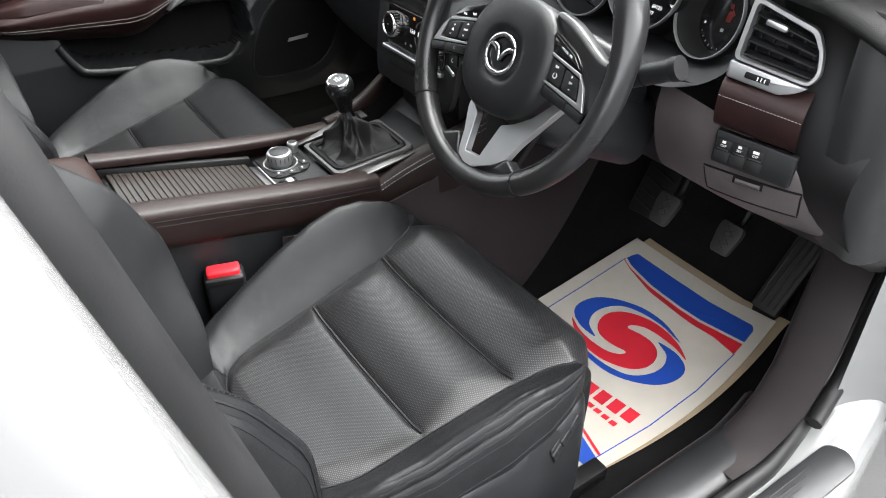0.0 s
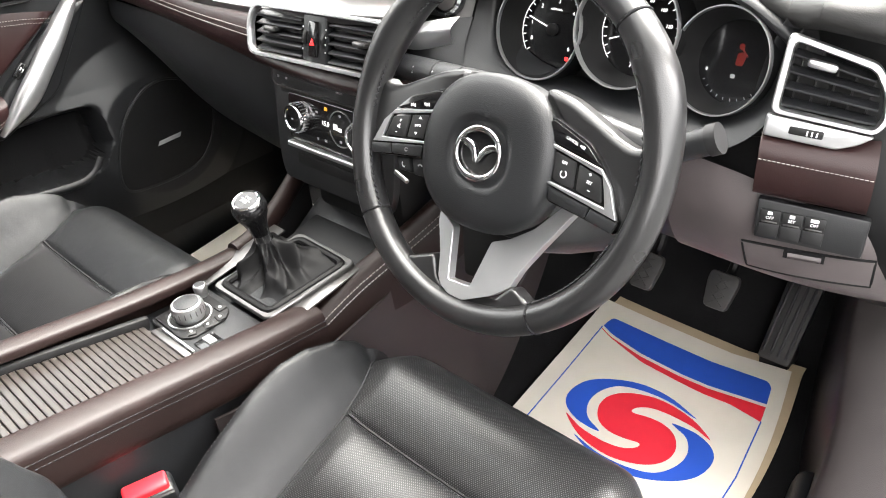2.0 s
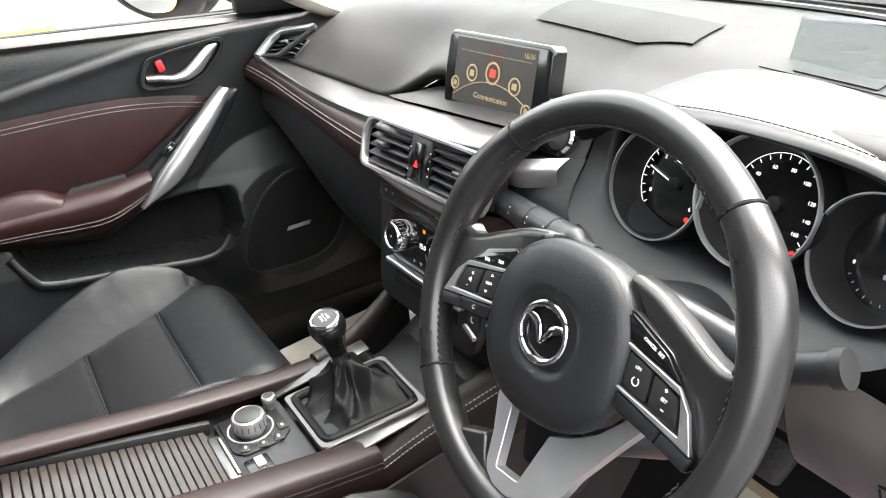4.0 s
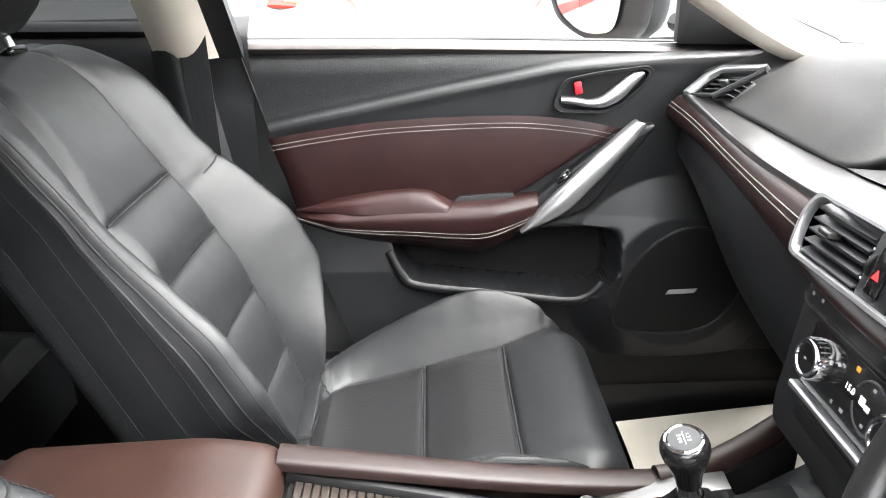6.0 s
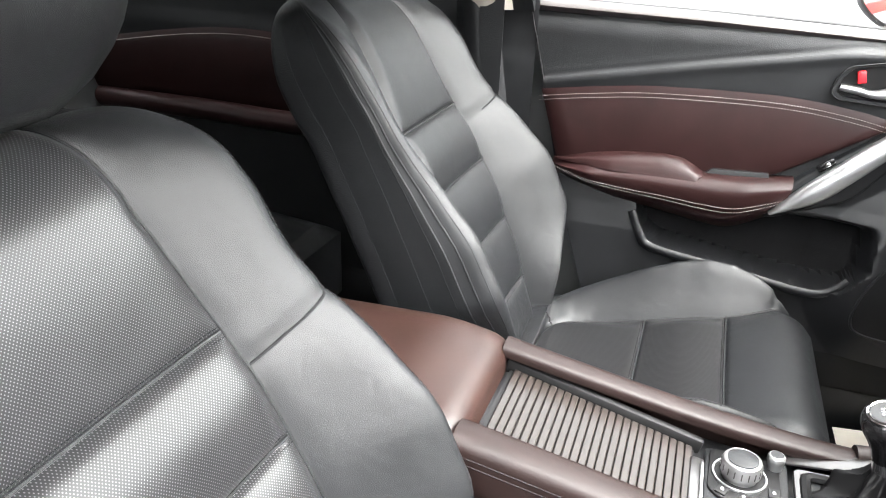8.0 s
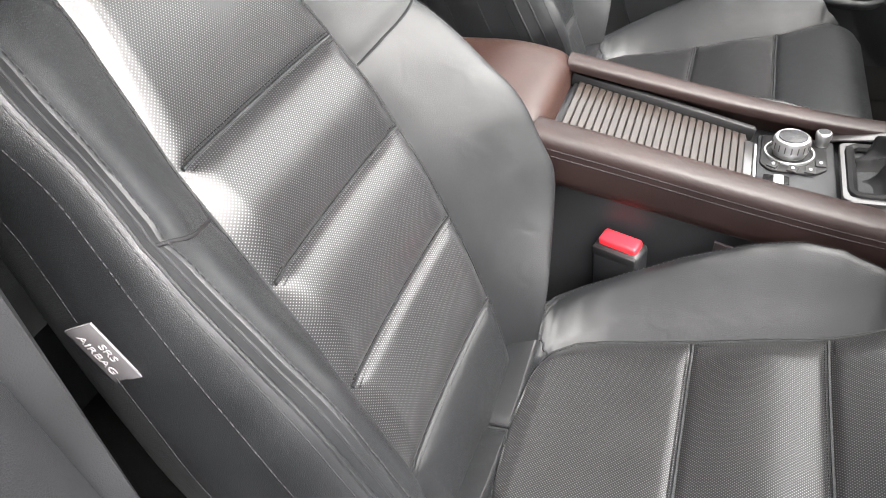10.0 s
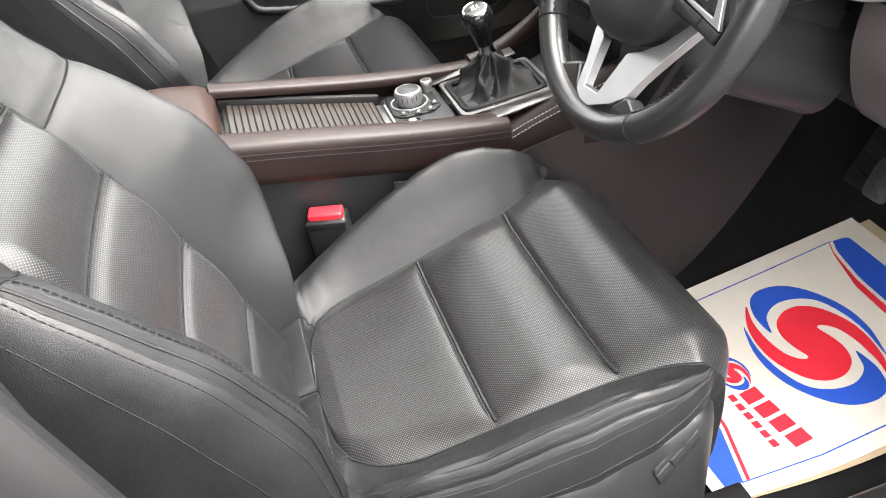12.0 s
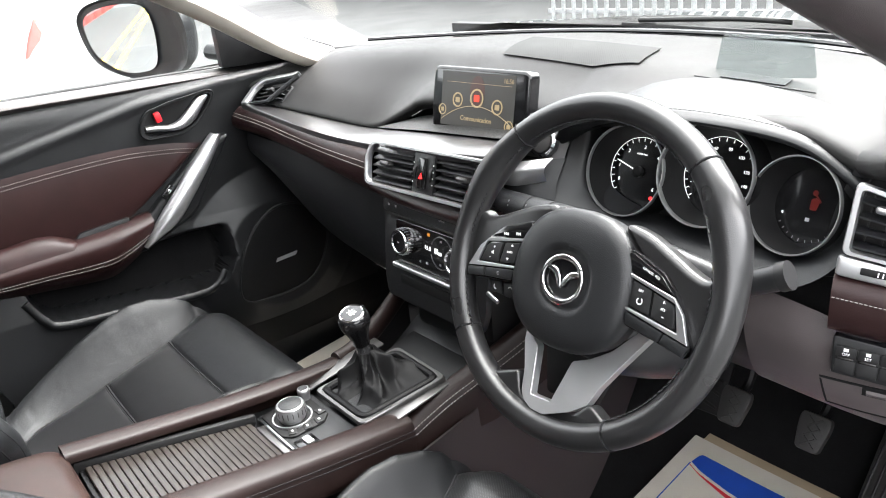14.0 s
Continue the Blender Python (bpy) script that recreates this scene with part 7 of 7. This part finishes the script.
# speaker
so = spline([(0.03, 0.41), (0.035, 0.48), (0.075, 0.555), (0.135, 0.60), (0.20, 0.600), (0.26, 0.555), (0.272, 0.50), (0.24, 0.43), (0.187, 0.395), (0.09, 0.392)], 60, closed=True)
sm = plane_at((-0.692, 0, 0), (0, 1, 0), (0, 0, 1))
spk = part("speaker_grille", plate([tuple(p) for p in so], 0.012, sm @ pose(0, 0, -0.004), 0.005, 3), DARK, door, "black speaker grille")
part("grille_ring", tube([(-0.685, *p) for p in so], 0.0025, closed=True, up=(1, 0, 0)), PLASTIC, spk)
part("badge", plate([(-0.03, -0.004), (0.024, -0.004), (0.03, 0.005), (-0.024, 0.005)], 0.001, plane_at((-0.680, 0.152, 0.480), (0, 1, 0.03), (0, 0, 1)), 0.0003), STEEL, spk, "silver badge")
part("lower_door", box(0.05, 0.95, 0.10, pose(-0.745, 0.0, 0.30), 0.01), DARK, door)
# window glass and outer skin
gl = part("window_pane", sheet([[(-0.80 + 0.19 * max(0.0, (z - 0.93) / 0.33) ** 1.2, y, z) for z in np.linspace(0.90, 1.25, 8)] for y in np.linspace(-0.62, 0.16, 10)]), GLASS, door)
gl.visible_shadow = False
part("outer_skin", sheet([[(-0.86 + 0.05 * ((z - 0.45) / 0.45) ** 2, y, z) for z in np.linspace(0.2, 0.93, 14)] for y in np.linspace(-0.68, 0.42, 12)]), PAINT, door)
part("weather_strip", tube([(-0.800, -0.65, 0.938), (-0.800, -0.2, 0.929), (-0.802, 0.20, 0.915)], 0.007, 0.009, n=8), RUBBER, door)
part("corner_trim", plate(rounded([(0.12, 0.925), (0.42, 0.915), (0.40, 0.93), (0.16, 1.03), (0.12, 1.045)], 0.008), 0.02, plane_at((-0.765, 0, 0), (0, 1, 0), (0, 0, 1))), PLASTIC, door)

# ---------- outside mirror ----------
mir = thing("door_mirror", "black door mirror on the passenger side", "mirror")
rings = []
MC0 = np.array((-1.106, 0.034, 0.985))
mx, mzv = np.array((0.826, 0.563, 0.0)), np.array((0, 0, 1.0))
mn = np.array((0.563, -0.826, 0.0))
mo = np.array(spline([(-0.118, 0.035), (-0.10, 0.078), (-0.04, 0.098), (0.06, 0.10), (0.15, 0.085), (0.185, 0.03), (0.17, -0.06), (0.10, -0.092), (0.0, -0.088), (-0.09, -0.045)], 48, closed=True))
mgl = np.array(spline([(-0.098, 0.03), (-0.085, 0.065), (-0.03, 0.082), (0.06, 0.084), (0.095, 0.06), (0.10, 0.0), (0.085, -0.06), (0.04, -0.076), (-0.02, -0.07), (-0.08, -0.03)], 48, closed=True))
for d, f in ((-0.0, 0.95), (-0.006, 1.0), (0.02, 1.02), (0.06, 0.93), (0.095, 0.7), (0.105, 0.4)):
    rings.append([MC0 + mx * p[0] * f + mzv * p[1] * f - mn * d for p in mo])
part("housing", loft(rings), PLASTIC, mir, "black mirror housing")
mg2 = bmesh.new()
mg2.faces.new([mg2.verts.new(MC0 + mx * p[0] + mzv * p[1] + mn * 0.007) for p in mgl])
part("mirror_glass", mg2, MIRROR, mir, "mirror glass", flat=True)
part("foot", tube([(-0.93, 0.18, 0.945), (-0.80, 0.24, 0.93)], 0.03, 0.02, n=12), PLASTIC, mir)

# ---------- rear of the cabin ----------
rd = thing("rear_passenger_door", "closed rear door with maroon leather insert", "car door")
P = [[(DX - 0.006 * (1 / (1 + math.exp((lerp(y, (-1.6, -0.7), (0.86, 0.84)) - z) * 200))) - 0.05 * max(0, (z - 0.93) / 0.06) ** 2, y, z) for z in np.linspace(0.10, 0.985, 60)] for y in np.linspace(-1.90, -0.62, 56)]
part("inner_skin", sheet(P), PLASTIC, rd)
T2, B2 = spline([(-1.86, 0.76), (-1.4, 0.832), (-1.15, 0.835), (-0.95, 0.81), (-0.84, 0.77)], 40), spline([(-1.86, 0.65), (-1.4, 0.67), (-1.15, 0.665), (-0.95, 0.665), (-0.86, 0.70)], 40)
part("leather_insert", sheet([[(DX + 0.004 + 0.012 * math.sin(math.pi * g) ** 0.5, *(a * (1 - g) + b * g)) for g in np.linspace(0, 1, 14)] for a, b in zip(T2, B2)]), MAROON, rd)
part("stitching", stitches([(DX + 0.014, a[0], a[1] - 0.012) for a in T2], 0.0065, 0.0045, 0.001), THREAD, rd)
part("armrest", tube(spline([(-0.715, -1.84, 0.650), (-0.69, -1.4, 0.66), (-0.69, -1.15, 0.655), (-0.70, -0.92, 0.655)], 30), 0.028, 0.024, n=14), MAROON, rd)
part("pull_bar", tube(spline([(-0.70, -0.90, 0.67), (-0.685, -0.96, 0.645), (-0.70, -1.03, 0.61)], 14), 0.008, 0.016, n=12, up=(1, 0, 0.3)), SILVER, rd)
part("speaker_ring", tube([(-0.722, -0.95 + 0.075 * math.cos(a), 0.47 + 0.075 * math.sin(a)) for a in np.linspace(0, 6.283, 32, endpoint=False)], 0.004, closed=True, up=(1, 0, 0)), PLASTIC, rd)
part("outer_skin", sheet([[(-0.86 + 0.05 * ((z - 0.45) / 0.45) ** 2, y, z) for z in np.linspace(0.2, 0.95, 12)] for y in np.linspace(-1.7, -0.70, 10)]), PAINT, rd)
gl = part("window_pane", sheet([[(-0.80 + 0.19 * max(0.0, (z - 0.93) / 0.33) ** 1.2, y, z) for z in np.linspace(0.965, 1.25, 8)] for y in np.linspace(-1.6, -0.72, 8)]), TINT, rd)
part("sill_cap", tube([(-0.775, -1.6, 0.985), (-0.775, -0.75, 0.965)], 0.03, 0.014, n=12), VINYL, rd)

# unseen rear glass, its tint chosen to hold light out of the back
part("rear_screen", sheet([[(x * (1 - 0.05 * f), -2.10 + 0.56 * f, 0.98 + 0.24 * f + 0.03 * math.cos(x * 2)) for f in np.linspace(0, 1, 6)] for x in np.linspace(-0.66, 0.66, 12)]), TINT, shell, "unseen rear window, darkened to dim the cabin")
part("parcel_shelf", box(1.4, 0.30, 0.02, pose(0, -2.03, 0.985), 0.008), CARPET, shell)
part("rear_side_glass", sheet([[(0.80 - 0.19 * max(0.0, (z - 0.93) / 0.33) ** 1.2, y, z) for z in np.linspace(0.95, 1.25, 8)] for y in np.linspace(-1.7, -0.78, 8)]), TINT, shell, "unseen rear side window, darkened to dim the cabin")
part("rear_door_lining", sheet([[(0.74, y, z) for z in np.linspace(0.12, 0.97, 6)] for y in np.linspace(-1.9, -0.74, 6)]), PLASTIC, shell)

bench = thing("rear_bench", "black leather rear bench seat", "rear seat")
P = [[(x, y, 0.44 + 0.02 * math.sin(math.pi * (y + 1.72) / 0.66) - 0.04 * max(0, (abs(x) - 0.62) / 0.1) + 0.01 * math.cos(x * 9)) for y in np.linspace(-1.72, -1.06, 16)] + [(x, -1.03, 0.41), (x, -1.03, 0.26)] for x in np.linspace(-0.70, 0.70, 40)]
part("cushion", sheet(P), LEATHER, bench)
P = [[(x, -1.60 - 0.24 * f + 0.03 * math.cos(x * 9), 0.45 + 0.55 * f) for f in np.linspace(0, 1, 16)] + [(x, -1.93, 1.0)] for x in np.linspace(-0.70, 0.70, 40)]
part("backrest", sheet(P), LEATHER, bench)

# ---------- centre pillars, driver's door opening ----------
for s in (-1, 1):
    yb, yf = (-0.76, -0.676) if s < 0 else (-0.74, -0.60)
    up_ = [[(s * (0.735 - 0.17 * ((z - 0.93) / 0.33) - 0.02 * math.sin(math.pi * g)), yf + (yb - yf) * g - 0.10 * (z - 0.93), z) for g in np.linspace(0, 1, 10)] for z in np.linspace(0.93, 1.28, 14)]
    part("b_pillar_upper", slab(up_, 0.02), BEIGE, shell, "beige upper trim of the centre pillar")
    lo2 = [[(s * (0.722 - 0.03 * math.sin(math.pi * g)), yf - (0.02 if s < 0 else 0.0) + (yb - yf) * g + (0.16 if s < 0 else 0.10) * (0.93 - z) * (1 - 0.6 * g), z) for g in np.linspace(0, 1, 10)] for z in np.linspace(0.15, 0.94, 20)]
    part("b_pillar_lower", slab(lo2, 0.02), PLASTIC, shell, "black lower trim of the centre pillar")
part("window_frame", slab([[(-(0.752 - 0.17 * ((z - 0.93) / 0.33)), y - 0.10 * (z - 0.93), z) for y in (-0.628, -0.655, -0.684)] for z in np.linspace(0.93, 1.26, 12)], 0.02), PLASTIC, door, "black upper frame of the door")
belt = thing("seat_belt", "black seat belt webbing beside the driver seat", "seat belt")
part("webbing", slab([[(0.705, -0.70 + dx, 0.25 + 0.85 * f) for dx in (-0.024, 0, 0.024)] for f in np.linspace(0, 1, 10)], 0.0015), VINYL, belt)
part("webbing", slab([[(-0.695, -0.70 + dx, 0.25 + 0.85 * f) for dx in (-0.024, 0, 0.024)] for f in np.linspace(0, 1, 10)], 0.0015), VINYL, thing("seat_belt", "black seat belt webbing beside the passenger seat", "seat belt"))
# painted jamb of the driver's side pillar with its rubber seal
jf = lambda z: -0.600 + 0.235 * (1.03 - z) - 0.10 * max(0.0, 0.60 - z)
Z = np.linspace(0.20, 1.27, 30)
tum = lambda z: 0.30 * max(0.0, z - 1.02) + 0.05 * max(0.0, z - 0.93)
part("pillar_seal", tube([(0.788 - tum(z), jf(z) - 0.006, z) for z in Z], 0.014, 0.019, n=12, up=(0, 1, 0)), RUBBER, shell, "black rubber door seal")
part("pillar_trim_edge", sheet([[(0.725 - tum(z), jf(z) - 0.035, z), (0.750 - tum(z), jf(z) - 0.006, z), (0.780 - tum(z), jf(z) + 0.002, z)] for z in Z]), PLASTIC, shell)
part("pillar_jamb", sheet([spline([(0.797 - tum(z), jf(z) - 0.010, z), (0.806 - tum(z), jf(z) - 0.006, z), (0.833 - tum(z), jf(z) - 0.012, z), (0.852 - tum(z), jf(z) - 0.024, z), (0.862 - tum(z), jf(z) - 0.06, z), (0.866 - tum(z), jf(z) - 0.20, z)], 16) for z in Z]), PAINT, shell, "white painted door pillar")
part("rear_outer_skin", sheet([[(0.868 - tum(z), y, z) for z in Z if z < 0.96] for y in np.linspace(-1.7, -0.78, 6)]), PAINT, shell)
# sill: carpet edge, trim, seal, scuff plate and painted step
YS = np.linspace(-0.62, 0.62, 50)


def sill_bend(y):
    """The opening's lower edge rises and runs inboard towards the front."""
    return (-0.10 * max(0, y - 0.18) ** 1.25 * 3.0, 0.9 * max(0, y - 0.28) ** 1.6)


def sill_strip(name, prof, mat, label="", n=12, parent=None, far=9.0):
    rows = []
    for y in [v for v in YS if v < far]:
        bx, bz = sill_bend(y)
        rows.append(spline([(x + bx, y, z + bz) for x, z in prof], n))
    return part(name, sheet(rows), mat, shell if parent is None else parent, label)


sill_strip("sill_trim", [(0.650, 0.10), (0.653, 0.20), (0.666, 0.248), (0.70, 0.256), (0.735, 0.252), (0.748, 0.236)], PLASTIC, "black plastic sill trim", far=0.31)
sill_strip("sill_seal", [(0.744, 0.232), (0.748, 0.252), (0.758, 0.258), (0.768, 0.250), (0.772, 0.230)], RUBBER, "black rubber door seal")
sill_strip("painted_step", [(0.765, 0.236), (0.80, 0.234), (0.835, 0.222), (0.855, 0.19), (0.86, 0.10), (0.84, 0.0)], PAINT, "white painted sill step")
scuff = part("scuff_plate", plate(rounded([(-0.42, -0.026), (0.30, -0.026), (0.318, 0.0), (0.300, 0.028), (-0.42, 0.030)], 0.016, 5), 0.005, plane_at((0.806, 0.0, 0.236), (0, 1, 0), (-1, 0, 0.1)), 0.002), PLASTIC, shell, "ribbed black scuff plate")
for k in range(5):
    part("rib", box(0.20, 0.0025, 0.002, plane_at((0.790 + 0.008 * k, 0.14 - 0.02 * k, 0.2425), (0, 1, 0), (-1, 0, 0.1)), 0.0006), RUBBER, scuff)
def kick_row(y):
    """Trim that climbs from the sill to the dashboard end."""
    h = 0.25 + 0.36 * ease((y - 0.15) / 0.42)
    xi = lerp(y, (0.1, 0.25, 0.30, 0.40, 0.57, 0.78), (0.655, 0.664, 0.658, 0.626, 0.585, 0.545))
    zf = floor_z(0.6, y)
    return spline([(xi - 0.012, y, zf - 0.01), (xi, y, zf + 0.35 * (h - zf)), (xi + 0.006, y, h - 0.03), (xi + 0.022, y, h), (xi + 0.09, y, h + 0.004)], 14)


part("kick_panel", sheet([kick_row(y) for y in np.linspace(0.12, 0.78, 30)]), CONSOLE, shell, "dark grey kick panel")
part("hinge_jamb", sheet([spline([(0.745 - 0.02 * (z > 0.8), 0.36, z), (0.765, 0.40, z), (0.80, 0.44, z), (0.86, 0.46, z), (0.875, 0.50, z)], 10) for z in np.linspace(0.22, 0.93, 16)]), PAINT, shell, "white painted front door jamb")
part("jamb_seal", tube(spline([(0.752, 0.30, 0.262), (0.735, 0.38, 0.30), (0.735, 0.40, 0.45), (0.755, 0.39, 0.65), (0.765, 0.37, 0.88)], 24), 0.013, n=10), RUBBER, shell)
part("passenger_sill", box(0.08, 2.4, 0.22, pose(-0.765, -0.55, 0.20), 0.02, 3), PLASTIC, shell)

# ---------- windscreen, scuttle and bonnet ----------
WX = np.linspace(-0.66, 0.66, 21)
ws = part("windscreen", sheet([[(x * (1 - 0.16 * f), base_y(x) + 0.03 + (-0.33 - base_y(x)) * f, 0.935 + (1.262 - 0.935) * f - 0.03 * (x / 0.66) ** 2 * f + 0.045 * math.sin(math.pi * f)) for f in np.linspace(0, 1, 12)] for x in WX]), SCREENGLASS, shell, "clear windscreen")
ws.visible_shadow = False
part("windscreen_edge", tube([(x, base_y(x) + 0.022, 0.937) for x in WX], 0.010, 0.005, n=8), GLOSS, shell)
part("scuttle", sheet([[(x, base_y(x) + 0.03 + 0.09 * f, 0.925 - 0.012 * f) for f in np.linspace(0, 1, 5)] for x in np.linspace(-0.72, 0.72, 25)]), SCUTTLE, shell)
wip = thing("windscreen_wiper", "black windscreen wiper at rest", "wiper")
part("blade", tube([(-0.15, 0.745, 0.938), (0.45, 0.655, 0.936)], 0.004, 0.005, n=8), RUBBER, wip)
part("arm", tube(spline([(0.20, 0.76, 0.945), (0.10, 0.74, 0.952), (-0.1, 0.735, 0.948)], 12), 0.006, 0.005, n=10), DARK, wip)
bon = part("bonnet", sheet([[(x, base_y(x) * 0.5 + 0.43 + 1.05 * f, 0.955 - 0.10 * f - 0.16 * f ** 3 - 0.06 * (x / 0.75) ** 2 + 0.012 * math.exp(-((abs(x) - 0.5) / 0.08) ** 2)) for f in np.linspace(0, 1, 16)] for x in np.linspace(-0.78, 0.78, 31)]), PAINT, shell, "white bonnet")

# ---------- street ----------
car2 = thing("parked_white_car", "white car parked alongside with its tail towards this one", "car", (-3.25, -0.22, GROUND))
P = []
for y in np.linspace(-0.92, 0.92, 30):
    r = (1 - (abs(y) / 0.95) ** 6)
    P.append(spline([(0.02 - 0.25 * (1 - r), y, 0.25), (0.10 - 0.25 * (1 - r), y, 0.55), (0.08 - 0.25 * (1 - r), y, 0.75), (-0.02 - 0.22 * (1 - r), y, 1.0), (-0.10 - 0.2 * (1 - r), y * 0.97, 1.15), (-0.42, y * 0.92, 1.24), (-0.9, y * 0.8, 1.48), (-2.2, y * 0.78, 1.5), (-3.0, y * 0.85, 1.1), (-4.2, y * 0.9, 0.9), (-4.4, y * 0.9, 0.3)], 60))
part("body", sheet(P), PAINT, car2, "white painted body")
for s in (-1, 1):
    wl = 0.92 if s < 0 else 0.72
    pm_ = plane_at((0.072, 0, 0.915), (-0.18 * s, 1, 0), (-0.30, 0, 1))
    lo_in = [(s * 0.42, 0.0), (s * wl, 0.035), (s * (wl - 0.06), 0.20), (s * 0.54, 0.20)]
    lo_in = lo_in if s > 0 else lo_in[::-1]
    lamp = part("tail_lamp", plate(rounded(lo_in, 0.02), 0.05, pm_ @ pose(0, 0, -0.03), 0.012, 3), LAMPRED, car2, "red tail lamp")
    am = [(s * 0.50, 0.035), (s * (wl - 0.10), 0.055), (s * (wl - 0.12), 0.10), (s * 0.54, 0.085)]
    part("amber_lens", plate(rounded(am if s > 0 else am[::-1], 0.01), 0.008, pm_ @ pose(0, 0, 0.017), 0.003), LAMPAMBER, lamp)
part("number_plate", box(0.012, 0.52, 0.11, pose(0.105, 0.0, 0.74), 0.004), PLATE, car2, "yellow number plate")
for k in range(6):
    part("plate_bar", box(0.004, 0.05, 0.07, pose(0.1125, -0.19 + 0.076 * k, 0.74), 0.001), DARK, car2)
part("rear_window", sheet([[(-0.44 - 0.42 * f, y * (0.72 - 0.1 * f), 1.245 + 0.235 * f) for f in np.linspace(0, 1, 6)] for y in np.linspace(-0.92, 0.92, 10)]), DGLASS, car2)
for s in (-1, 1):
    for yy in (-0.7, -3.3):
        part("tyre", lathe([(0.20, -0.1), (0.31, -0.1), (0.32, 0), (0.31, 0.1), (0.20, 0.1)], 28, pose(yy, s * 0.8, 0.32, 90, 0, 0)), RUBBER, car2)

wall = part("building_wall", box(40, 0.3, 6, pose(0, 12.0, GROUND + 3), 0.0), CLAD, None, "grey metal-clad building front")
tagged(wall, category="building", kind="structure")
rib = box(0.06, 0.05, 6, None, 0.01, 1)
me = bpy.data.meshes.new("cladding_rib")
rib.to_mesh(me)
rib.free()
me.materials.append(STEEL)
for k in range(60):
    ob = new("cladding_rib", me)
    ob.parent = wall
    ob.matrix_basis = pose(-12 + 0.4 * k, 11.82, GROUND + 3)
pal = thing("palisade_fence", "pale steel palisade fence beyond the bonnet", "fence", (0, 6.0, GROUND))
one = box(0.055, 0.02, 1.5, None, 0.006, 1)
me = bpy.data.meshes.new("pale")
one.to_mesh(me)
one.free()
me.materials.append(STEEL)
for k in range(70):
    ob = new("pale", me)
    ob.parent = pal
    ob.matrix_basis = pose(-5.2 + 0.15 * k, 0, 0.75, 0, 0, 0)
for z in (0.35, 1.2):
    part("rail", box(10.6, 0.04, 0.05, pose(0, 0.03, z), 0.006), STEEL, pal)
car3 = thing("parked_dark_car", "dark car parked behind the fence", "car", (0.2, 8.0, GROUND))
P = [spline([(x, -0.85, 0.3), (x, -0.88, 0.7), (x, -0.80, 0.95), (x, -0.55, 1.40 if abs(x) < 1.1 else 1.0), (x, 0.55, 1.40 if abs(x) < 1.1 else 1.0), (x, 0.80, 0.95), (x, 0.88, 0.7), (x, 0.85, 0.3)], 40) for x in np.linspace(-2.1, 2.1, 30)]
part("body", sheet(P), NAVY, car3, "dark blue body")
part("side_glass", box(2.0, 0.02, 0.32, pose(0, -0.74, 1.14, 22, 0, 0), 0.02), DGLASS, car3)
for xx in (-1.3, 1.3):
    part("tyre", lathe([(0.20, -0.1), (0.31, -0.1), (0.32, 0), (0.31, 0.1), (0.20, 0.1)], 28, pose(xx, -0.8, 0.32, 90, 0, 0)), RUBBER, car3)
for k, xx in enumerate((-2.35, -2.08)):
    ln = part("yellow_line", box(0.09, 40, 0.004, pose(xx, -22, GROUND + 0.004), 0), YELLOW, None, "yellow painted road line")
    tagged(ln, category="road marking", kind="structure")
fence = thing("street_railing", "red boarded railing with steel posts along the kerb", "railing", (-3.15, 0, GROUND))
for k in range(12):
    part("post", tube([(0, -3 - 2.0 * k, 0), (0, -3 - 2.0 * k, 1.15)], 0.035, n=10), DARK, fence)
    for r in range(3):
        part("board", box(0.03, 1.9, 0.16, pose(-0.05, -4 - 2.0 * k, 0.30 + 0.24 * r), 0.008), REDPAINT, fence)
part("top_rail", tube([(0.06, -3, 1.05), (0.06, -26, 1.05)], 0.035, n=10), STEEL, fence)
# plain walls added out of view: they close the street and limit low skylight
for at, sx, sy in (((24, 0), 0.3, 80), ((0, -30), 80, 0.3), ((-26, 0), 0.3, 80)):
    w = part("building_wall", box(sx, sy, 7, pose(at[0], at[1], GROUND + 3.5), 0.0), CLAD, None, "plain grey wall added out of view to limit low skylight")
    tagged(w, category="building", kind="structure")
